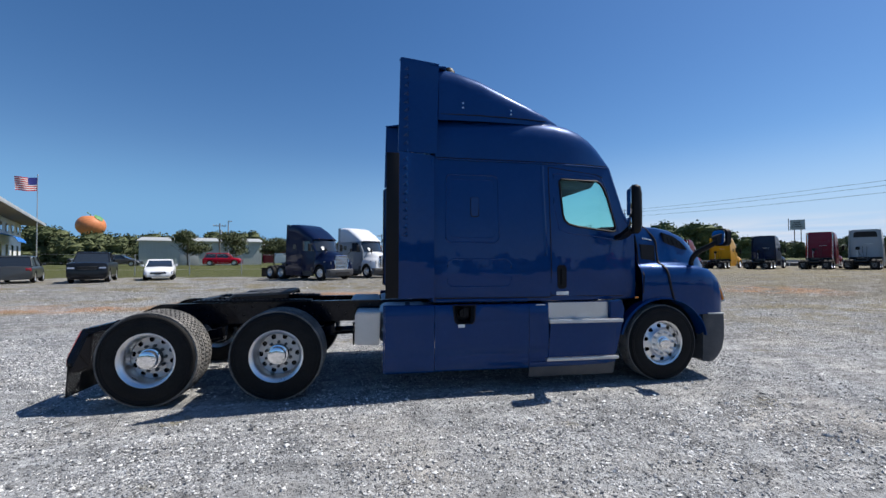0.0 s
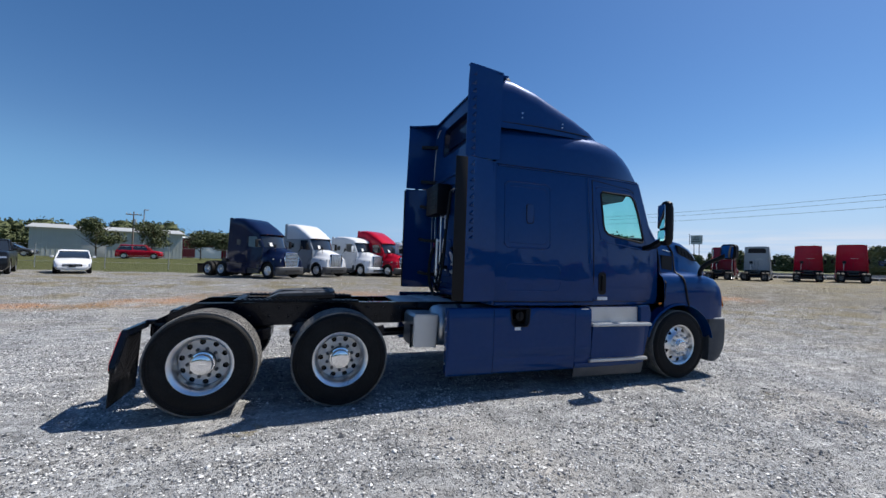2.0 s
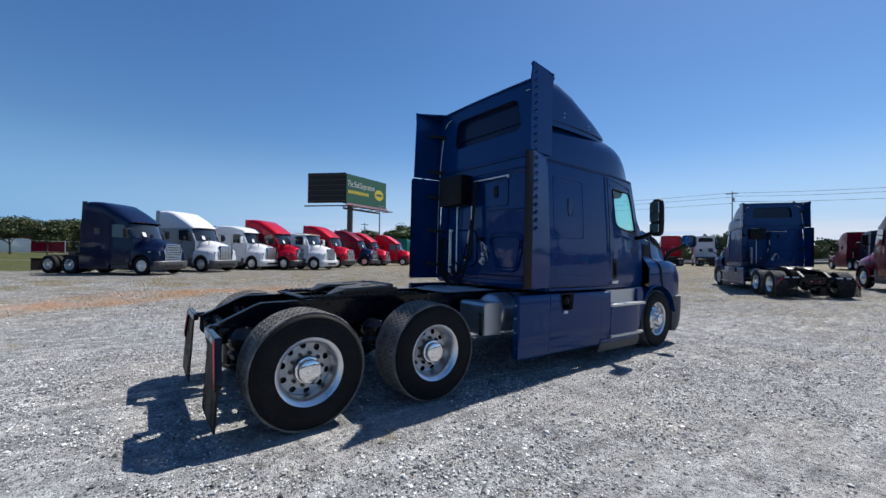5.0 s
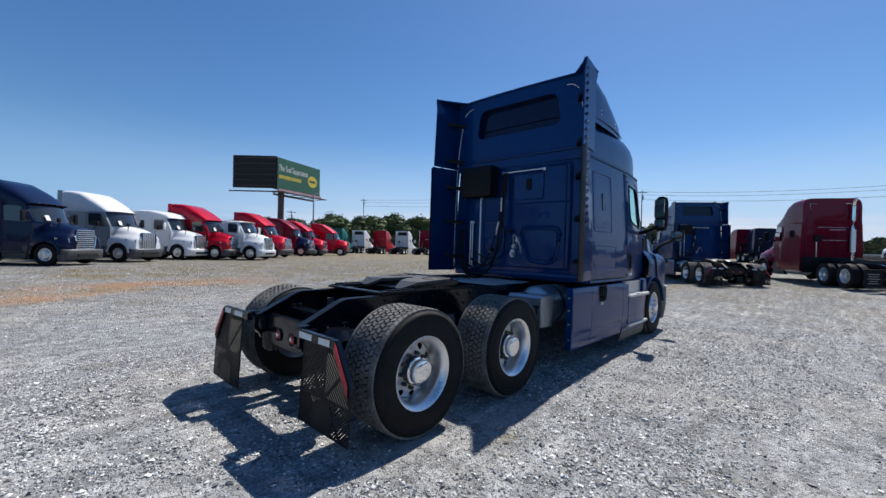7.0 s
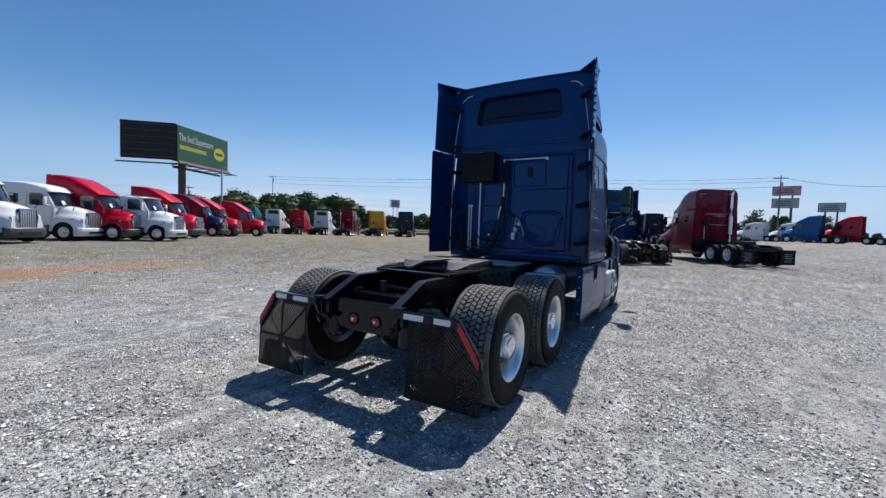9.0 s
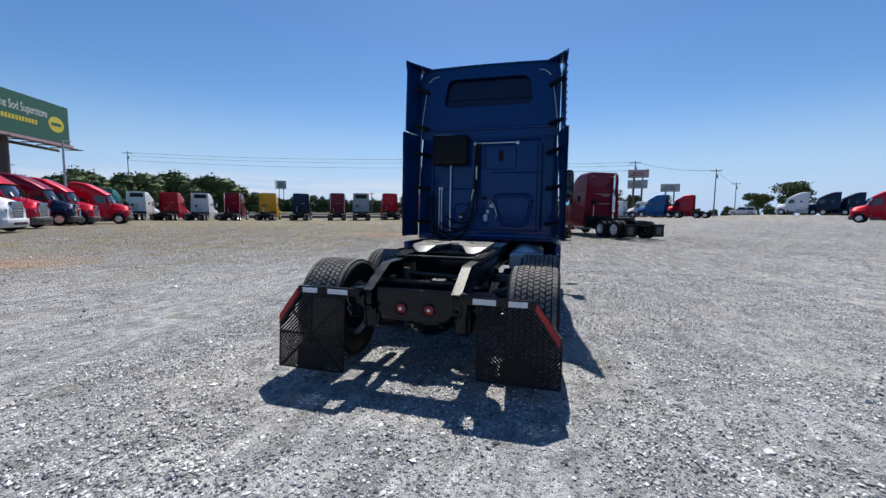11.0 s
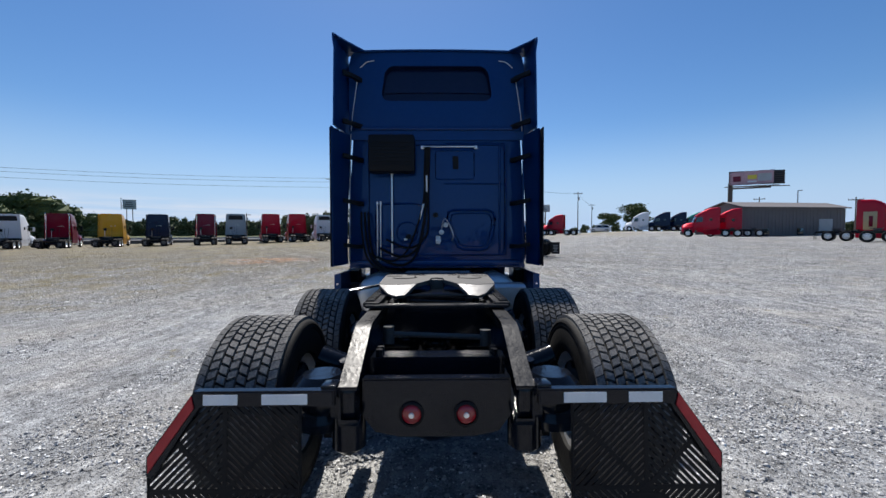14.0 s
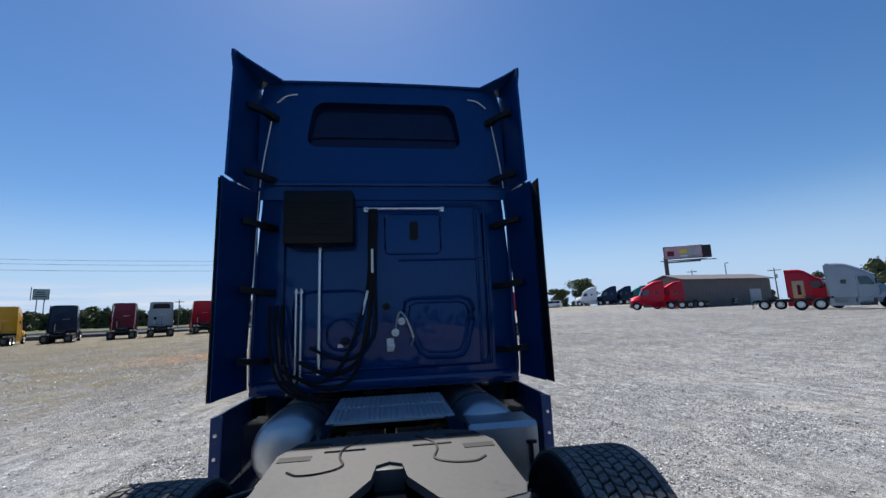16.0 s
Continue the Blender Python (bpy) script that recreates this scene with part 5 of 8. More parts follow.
    # two ribbed deck plates between the cab and the fifth wheel
    for x0, x1 in ((-0.30, 0.10), (0.12, 0.56)):
        bm = bmesh.new()
        box(bm, ((x0 + x1) / 2, -0.01, 1.075), (x1 - x0, 0.86, 0.02), 0.004)
        d = part("deck_plate", bm, M_DECK, truck, "ribbed aluminium deck plate")
        for k in range(22):
            bm = bmesh.new()
            box(bm, ((x0 + x1) / 2, -0.405 + 0.0377 * k, 1.089), (x1 - x0 - 0.04, 0.018, 0.01), 0.003, segments=1)
            part("rib", bm, M_DECK, d)

    for x, kind, y in ((-2.465, "wide", 1.03), (-1.10, "wide", 1.03), (3.93, "steer", 1.10)):
        wheel(truck, kind, x, -y, 0.52, 0)
        wheel(truck, kind, x, y, 0.52, 180)


def add_back_wall(truck, paint):
    """Lines, brackets and pressings on the rear of the sleeper."""
    X = 0.705
    fx = lambda y, z: X
    bead(truck, rounded(-0.95, 1.30, 0.95, 2.84, 0.08), fx, 0.012, paint, "panel_bead", "x")
    bead(truck, rounded(-0.52, 2.36, 0.02, 2.76, 0.05), fx, 0.010, paint, "panel_bead", "x")
    dee = [(-0.16, 1.90), (-0.22, 1.93), (-0.70, 1.93), (-0.78, 1.90), (-0.815, 1.82), (-0.80, 1.70), (-0.74, 1.46), (-0.70, 1.395), (-0.62, 1.37), (-0.36, 1.38), (-0.29, 1.42), (-0.20, 1.62), (-0.14, 1.80)]
    bead(truck, dee, fx, 0.022, paint, "panel_bead", "x")
    bead(truck, [(y * 0.86 - 0.068, 1.66 + (z - 1.66) * 0.84) for y, z in dee], fx, 0.012, paint, "panel_bead", "x")
    for z in (2.86, 2.30, 1.30):
        bm = bmesh.new()
        tube(bm, [(X, -0.95, z), (X, -0.10, z)], 0.012, 6)
        part("panel_bead", bm, paint, truck)
    for y in (-0.88, -0.97):
        bm = bmesh.new()
        tube(bm, [(X, y, 1.30), (X, y, 2.84)], 0.013, 6)
        part("panel_bead", bm, paint, truck)
    bead(truck, rounded(0.16, 1.42, 0.86, 2.02, 0.16), fx, 0.016, paint, "panel_bead", "x")
    bead(truck, rounded(0.28, 1.48, 0.56, 1.76, 0.12), fx, 0.014, paint, "panel_bead", "x")
    bm = bmesh.new()
    box(bm, (X - 0.02, 0, 3.06), (0.05, 2.3, 0.05), 0.015)
    part("wall_ledge", bm, paint, truck)
    bm = bmesh.new()
    box(bm, (X - 0.03, 0, 1.19), (0.07, 2.3, 0.08), 0.02)
    part("wall_sill", bm, paint, truck)
    # cooler box high on the wall
    bm = bmesh.new()
    box(bm, (0.58, 0.61, 2.68), (0.24, 0.62, 0.50), 0.035)
    ac = part("cooler_box", bm, M_PLASTIC, truck, "black cooler unit on the back wall")
    for k in range(7):
        bm = bmesh.new()
        box(bm, (0.458, 0.61, 2.52 + 0.05 * k), (0.012, 0.5, 0.018), 0.003)
        part("louvre", bm, M_PLASTIC, ac)
    bm = bmesh.new()
    box(bm, (0.60, 0.72, 2.945), (0.05, 0.30, 0.012), 0.003)
    part("bright_bracket", bm, M_ALU, ac)
    # pale strips down the joint of wall and extenders: painted sky light
    for sgn in (-1, 1):
        for pts in (((0.86, 3.985), (0.96, 3.965), (1.05, 3.89)), ((1.095, 3.72), (1.16, 3.28), (1.185, 3.02))):
            bm = bmesh.new()
            tube(bm, smooth_line([(X - 0.03, sgn * y, z) for y, z in pts], 5), 0.006, 6)
            part("gap_light_strip", bm, M_LABEL, truck, "pale strip painted for sky light through the panel joint")
    bm = bmesh.new()
    tube(bm, smooth_line([(X - 0.03, 1.188, 2.98), (X - 0.03, 1.205, 2.4), (X - 0.03, 1.215, 1.8), (X - 0.03, 1.218, 1.24)], 4), 0.005, 6)
    part("gap_light_strip", bm, M_LABEL, truck, "pale strip painted for sky light through the panel joint")
    # grab bar
    bm = bmesh.new()
    tube(bm, [(X, 0.19, 2.80), (X - 0.055, 0.19, 2.80), (X - 0.06, 0.15, 2.80), (X - 0.06, -0.50, 2.80), (X - 0.055, -0.53, 2.80), (X, -0.53, 2.80)], 0.011, 8)
    for y in (0.20, -0.54):
        box(bm, (X - 0.02, y, 2.80), (0.04, 0.045, 0.05), 0.008)
    part("hose_bar", bm, M_ALU, truck, "bright bar that carries the hoses")
    # pipes
    for y, z0, z1, r in ((0.625, 1.28, 2.45, 0.014), (0.83, 1.22, 2.05, 0.010), (0.785, 1.22, 2.05, 0.010)):
        bm = bmesh.new()
        tube(bm, [(X - 0.05, y, z1), (X - 0.05, y, z0)], r, 8)
        box(bm, (X - 0.03, y, z0 + 0.03), (0.05, 0.03, 0.03), 0.004)
        box(bm, (X - 0.03, y, z1 - 0.03), (0.05, 0.03, 0.03), 0.004)
        part("pipe", bm, M_ALU, truck)
    # hanging hoses
    for y0, dy, z0, r in ((0.14, 0.10, 1.30, 0.017), (0.12, 0.16, 1.18, 0.017), (0.10, 0.05, 1.42, 0.014), (0.16, 0.24, 1.24, 0.013)):
        bm = bmesh.new()
        tube(bm, smooth_line([(X - 0.07, y0, 2.79), (X - 0.10, y0 + 0.01, 2.5), (X - 0.13, y0 + 0.02, 2.1), (X - 0.15, y0 + dy * 0.4, 1.75), (X - 0.16, y0 + dy, z0 + 0.15), (X - 0.14, y0 + dy + 0.16, z0), (X - 0.10, y0 + dy + 0.34, z0 + 0.0), (X - 0.07, y0 + dy + 0.55, z0 + 0.10)]), r, 8)
        part("air_hose", bm, M_RUBBER, truck, "black rubber air hose")
    for k, (y, z) in enumerate(((0.13, 2.28), (0.20, 1.90))):
        bm = bmesh.new()
        box(bm, (X - 0.15, y + 0.01, z), (0.012, 0.022, 0.22), 0.003, Matrix.Rotation(radians(0 if k == 0 else 14), 3, "X"))
        part("hose_print", bm, M_LABEL, truck, "row of pale marks on a hose")
    # couplings and small fittings
    for y, z in ((-0.06, 1.62), (-0.12, 1.72), (0.40, 1.56), (0.02, 1.86), (-0.02, 1.5)):
        bm = bmesh.new()
        cyl(bm, (X, y, z), (X - 0.07, y, z), 0.035, 14)
        box(bm, (X - 0.08, y, z), (0.03, 0.05, 0.025), 0.006)
        part("coupling", bm, M_ALUDULL if y < 0 else M_FRAMETOP, truck)
    bm = bmesh.new()
    tube(bm, smooth_line([(X - 0.08, -0.06, 1.66), (X - 0.14, -0.10, 1.80), (X - 0.12, -0.16, 1.74), (X - 0.12, -0.22, 1.58), (X - 0.08, -0.2, 1.5)]), 0.009, 8)
    part("wire_loop", bm, M_ALUDULL, truck)
    bm = bmesh.new()
    prism(bm, rounded(-0.045, 1.45, 0.02, 1.57, 0.015), "x", X - 0.03, X - 0.01)
    part("label", bm, M_LABEL, truck, "pale sticker")
    bm = bmesh.new()
    box(bm, (X - 0.01, 0.44, 1.52), (0.01, 0.05, 0.03), 0.002)
    part("label", bm, M_LABEL, truck, "pale sticker")
    for y in (0.95, 1.0, 1.05):
        bm = bmesh.new()
        tube(bm, smooth_line([(X - 0.05, y, 1.9), (X - 0.12, y - 0.02, 1.6), (X - 0.12, y - 0.1, 1.25), (X - 0.1, y - 0.35, 1.08), (X - 0.1, 0.1, 1.06)]), 0.014, 8)
        part("cable", bm, M_RUBBER, truck)
    bm = bmesh.new()
    prism(bm, rounded(-0.30, 2.50, -0.22, 2.68, 0.02), "x", X - 0.012, X + 0.01)
    part("wall_vent", bm, M_PLASTIC, truck)


truck = build_lorry(M_BLUE)
add_front(truck, M_BLUE)
add_skirts(truck, M_BLUE)
add_chassis(truck, M_BLUE)
add_back_wall(truck, M_BLUE)


# ---------------------------------------------------------------- ground
def ground_material():
    m = bpy.data.materials.new("crushed_gravel")
    m.use_nodes = True
    n, l = m.node_tree.nodes, m.node_tree.links
    b = n["Principled BSDF"]
    tc = n.new("ShaderNodeTexCoord")
    P = tc.outputs["Object"]

    def noise_(scale, detail=5, rough=0.6):
        t = n.new("ShaderNodeTexNoise"); t.inputs["Scale"].default_value = scale; t.inputs["Detail"].default_value = detail; t.inputs["Roughness"].default_value = rough
        l.new(P, t.inputs["Vector"]); return t.outputs["Fac"]

    def rng(v, a, b_, c=0.0, d=1.0):
        r = n.new("ShaderNodeMapRange"); r.inputs["From Min"].default_value, r.inputs["From Max"].default_value = a, b_
        r.inputs["To Min"].default_value, r.inputs["To Max"].default_value = c, d
        l.new(v, r.inputs["Value"]); return r.outputs[0]

    def mix(f, a, b_):
        x = n.new("ShaderNodeMixRGB")
        l.new(f, x.inputs[0])
        for s, v in ((1, a), (2, b_)):
            if isinstance(v, tuple):
                x.inputs[s].default_value = (*v, 1)
            else:
                l.new(v, x.inputs[s])
        return x.outputs[0]

    def op(o, a, b_):
        x = n.new("ShaderNodeMath"); x.operation = o
        for s, v in ((0, a), (1, b_)):
            if isinstance(v, (int, float)):
                x.inputs[s].default_value = v
            else:
                l.new(v, x.inputs[s])
        return x.outputs[0]

    def cells(scale):
        """Crushed stones: one in some cells, each with its own tone. Returns its outline, its tone and a number of its own."""
        v = n.new("ShaderNodeTexVoronoi"); v.inputs["Scale"].default_value = scale
        l.new(P, v.inputs["Vector"])
        c = n.new("ShaderNodeSeparateColor"); l.new(v.outputs["Color"], c.inputs[0])
        ramp = n.new("ShaderNodeValToRGB")
        ramp.color_ramp.elements[0].color, ramp.color_ramp.elements[1].color = (0.08, 0.085, 0.09, 1), (0.68, 0.685, 0.685, 1)
        for at, g in ((0.22, 0.20), (0.45, 0.33), (0.75, 0.42)):
            e = ramp.color_ramp.elements.new(at); e.color = (g, g, g * 1.01, 1)
        l.new(c.outputs[0], ramp.inputs[0])
        return v.outputs["Distance"], ramp.outputs[0], c.outputs[1]

    thick = noise_(0.7, 5, 0.6)
    fines = mix(noise_(160, 3), (0.225, 0.235, 0.245), (0.385, 0.395, 0.40))
    soil = mix(noise_(3.0), (0.30, 0.275, 0.24), (0.415, 0.39, 0.35))
    patch = rng(noise_(0.45, 6, 0.62), 0.46, 0.66, 0.0, 0.8)
    patch2 = rng(noise_(1.9, 5, 0.7), 0.53, 0.72, 0.0, 0.5)
    base = mix(op("MAXIMUM", patch, patch2), fines, soil)
    relief = op("MULTIPLY", noise_(70, 4), 0.25)
    for scale, share0, share1, high in ((110, 0.35, 0.8, 0.35), (58, 0.25, 0.65, 0.7), (30, 0.04, 0.26, 1.0), (19, 0.02, 0.10, 1.0)):
        d, tone_, own = cells(scale)
        lot = rng(thick, 0.3, 0.7, share0, share1)
        on = op("MULTIPLY", op("LESS_THAN", own, lot), rng(d, 0.50, 0.34))
        base = mix(on, base, tone_)
        relief = op("ADD", relief, op("MULTIPLY", on, high))
    # large tone
    base2 = n.new("ShaderNodeHueSaturation"); l.new(base, base2.inputs["Color"])
    tone = op("MULTIPLY", rng(noise_(0.12, 4), 0.3, 0.7, 0.88, 1.1), op("MULTIPLY", op("MULTIPLY", rng(noise_(3.5, 9, 0.8), 0.36, 0.64, 0.58, 1.36), rng(noise_(17, 4, 0.7), 0.33, 0.67, 0.74, 1.28)), rng(noise_(0.9, 4), 0.35, 0.65, 0.9, 1.1)))
    # drag marks and tyre streaks
    for turn, amount in ((-28, 0.22), (38, 0.16)):
        sm = n.new("ShaderNodeMapping"); sm.inputs["Rotation"].default_value = (0, 0, radians(turn)); sm.inputs["Scale"].default_value = (0.5, 4.2, 1)
        l.new(P, sm.inputs["Vector"])
        sn = n.new("ShaderNodeTexNoise"); sn.inputs["Scale"].default_value = 1.3; sn.inputs["Detail"].default_value = 7; sn.inputs["Roughness"].default_value = 0.72
        l.new(sm.outputs[0], sn.inputs["Vector"])
        tone = op("MULTIPLY", tone, rng(sn.outputs["Fac"], 0.36, 0.64, 1 - amount, 1 + amount * 0.85))
    l.new(tone, base2.inputs["Value"])
    base = base2.outputs[0]
    # away from the well-kept middle the stone thins out over brown earth and worn tracks
    cx = n.new("ShaderNodeVectorMath"); cx.operation = "DISTANCE"; l.new(P, cx.inputs[0]); cx.inputs[1].default_value = (-1.0, 4.0, 0)
    mp = n.new("ShaderNodeMapping"); mp.inputs["Rotation"].default_value = (0, 0, radians(-28)); mp.inputs["Scale"].default_value = (0.05, 0.42, 1)
    l.new(P, mp.inputs["Vector"])
    tr = n.new("ShaderNodeTexNoise"); tr.inputs["Scale"].default_value = 1.0; tr.inputs["Detail"].default_value = 6; tr.inputs["Roughness"].default_value = 0.65
    l.new(mp.outputs[0], tr.inputs["Vector"])
    worn = op("MULTIPLY", rng(cx.outputs["Value"], 7, 20), rng(tr.outputs["Fac"], 0.40, 0.60, 0.5, 1.0))
    wx = n.new("ShaderNodeSeparateXYZ"); l.new(P, wx.inputs[0])
    worn = op("MULTIPLY", worn, op("MULTIPLY", rng(wx.outputs[0], -8, 6, 0.35, 1.0), rng(wx.outputs[1], -6, 14, 0.2, 1.0)))
    base = mix(worn, base, mix(noise_(1.2, 5), (0.125, 0.11, 0.083), (0.25, 0.228, 0.185)))
    # red clay seam that crosses the yard, and dry grass beyond
    sx = n.new("ShaderNodeSeparateXYZ"); l.new(P, sx.inputs[0])
    X, Y = sx.outputs[0], sx.outputs[1]
    wob = rng(noise_(0.16, 4), 0.3, 0.7, -2.2, 2.2)
    d1 = op("ABSOLUTE", op("SUBTRACT", op("ADD", Y, wob), op("ADD", op("MULTIPLY", X, 0.36), 19.2)), 0)
    clay = op("MULTIPLY", rng(d1, 1.7, 0.4), rng(noise_(0.7, 5), 0.34, 0.52))
    clay = op("MULTIPLY", clay, rng(X, 4, 0))
    c2 = n.new("ShaderNodeVectorMath"); c2.operation = "DISTANCE"; l.new(P, c2.inputs[0]); c2.inputs[1].default_value = (18.5, 16.3, 0)
    clay = op("MAXIMUM", clay, op("MULTIPLY", rng(c2.outputs["Value"], 3.4, 1.4), rng(noise_(1.1, 5), 0.42, 0.56)))
    base = mix(op("MULTIPLY", clay, 0.9), base, (0.42, 0.235, 0.13))
    # tyre tracks that swing across the yard: pale crushed fines
    for ax_, ay_, rad, wide in ((-14.0, -26.0, 31.0, 0.20), (-14.0, -26.0, 33.1, 0.20), (30.0, -30.0, 34.0, 0.25), (30.0, -30.0, 31.9, 0.25), (8.0, 48.0, 37.5, 0.22), (8.0, 48.0, 35.4, 0.22), (-32.0, 10.0, 24.5, 0.2), (-32.0, 10.0, 26.6, 0.2)):
        dc = n.new("ShaderNodeVectorMath"); dc.operation = "DISTANCE"; l.new(P, dc.inputs[0]); dc.inputs[1].default_value = (ax_, ay_, 0)
        off = op("ABSOLUTE", op("SUBTRACT", op("ADD", dc.outputs["Value"], rng(noise_(0.25, 2), 0.3, 0.7, -0.9, 0.9)), rad), 0)
        base = mix(op("MULTIPLY", rng(off, wide * 1.6, wide * 0.6, 0.0, 0.4), rng(noise_(1.4, 5), 0.35, 0.6)), base, (0.42, 0.415, 0.40))
    # straw-coloured dead grass towards the far row
    far = op("ADD", op("MULTIPLY", X, 0.8), op("MULTIPLY", Y, 0.6))
    g = op("MULTIPLY", rng(far, 28, 46), rng(noise_(0.35, 6, 0.7), 0.42, 0.58))
    base = mix(op("MULTIPLY", g, 0.75), base, mix(noise_(5), (0.22, 0.18, 0.085), (0.34, 0.29, 0.17)))
    # thin dry grass in long drifts
    drift = op("MULTIPLY", rng(tr.outputs["Fac"], 0.58, 0.44), rng(noise_(0.55, 6, 0.7), 0.45, 0.56))
    drift = op("MULTIPLY", drift, rng(cx.outputs["Value"], 8, 16))
    drift = op("MULTIPLY", drift, rng(Y, -4, 12, 0.1, 1.0))
    base = mix(op("MULTIPLY", drift, 0.85), base, mix(noise_(6), (0.15, 0.12, 0.055), (0.27, 0.23, 0.13)))
    clumps = op("MULTIPLY", rng(noise_(0.8, 4), 0.60, 0.68), rng(noise_(9, 3), 0.45, 0.65))
    base = mix(op("MULTIPLY", clumps, 0.7), base, (0.25, 0.21, 0.11))
    # grass verge behind the parked cars, and open country beyond the yard
    edge = op("ADD", op("SUBTRACT", Y, op("MULTIPLY", X, -0.05)), rng(noise_(0.6), 0.3, 0.7, -1.5, 1.5))
    verge = op("MULTIPLY", rng(edge, 34.5, 35.5), rng(op("ADD", X, op("MULTIPLY", Y, -0.16)), -8.0, -9.5))
    base = mix(verge, base, mix(noise_(1.5, 6), (0.05, 0.072, 0.02), (0.13, 0.125, 0.045)))
    dist = n.new("ShaderNodeVectorMath"); dist.operation = "LENGTH"; l.new(P, dist.inputs[0])
    base = mix(rng(dist.outputs["Value"], 120, 150), base, mix(noise_(0.05), (0.06, 0.085, 0.03), (0.13, 0.13, 0.06)))
    l.new(base, b.inputs["Base Color"])
    b.inputs["Roughness"].default_value = 0.9
    b.inputs["Specular IOR Level"].default_value = 0.25
    bp = n.new("ShaderNodeBump"); bp.inputs["Strength"].default_value = 1.0; bp.inputs["Distance"].default_value = 0.022
    l.new(relief, bp.inputs["Height"]); l.new(bp.outputs[0], b.inputs["Normal"])
    return m


M_GROUND = ground_material()


def build_ground():
    def axis():
        a = [0.0]
        d = 0.35
        while a[-1] < 3500:
            a.append(a[-1] + d)
            if a[-1] > 14:
                d *= 1.13
        return [-v for v in a[:0:-1]] + a
    ax = axis()
    vs, fs = [], []
    n = len(ax)
    for y in ax:
        for x in ax:
            z = gz(x, y + 5) if math.hypot(x, y) < 160 else 1.0
            dd = math.hypot(x, y)
            if dd >= 110:
                k = min(1.0, (dd - 110) / 50)
                z = gz(x, y + 5) * (1 - k) + 1.0 * k
            if dd < 40:
                z += 0.018 * noise.noise((x * 0.9, y * 0.9, 0)) + 0.008 * noise.noise((x * 3.1, y * 3.1, 4))
            vs.append((x, y + 5, z - 0.004))
    for j in range(n - 1):
        for i in range(n - 1):
            fs.append((j * n + i, j * n + i + 1, (j + 1) * n + i + 1, (j + 1) * n + i))
    me = bpy.data.meshes.new("ground")
    me.from_pydata(vs, [], fs)
    me.polygons.foreach_set("use_smooth", [True] * len(fs))
    me.materials.append(M_GROUND)
    g = new("ground", me)
    tagged(g, "pale crushed gravel yard with dusty patches and dry grass", "ground", kind="structure")
    return g


build_ground()


# ---------------------------------------------------------------- parked lorries of the yard
MESHES = {}


def cached(key, build):
    """One mesh for all alike parts."""
    if key not in MESHES:
        bm = bmesh.new()
        build(bm)
        MESHES[key] = finish(bm)
    return MESHES[key]


def f_width(x, z):
    w = 1.22 - 0.06 * max(0, (z - 1.4) / 1.5)
    if x > 0.5:
        w -= 0.17 * min(1, (x - 0.5) / 1.2) ** 1.5
    return w


M_BAR = mat("faded_white_bar", (0.3, 0.3, 0.3), rough=0.7, noise_scale=9, noise_amount=0.15)


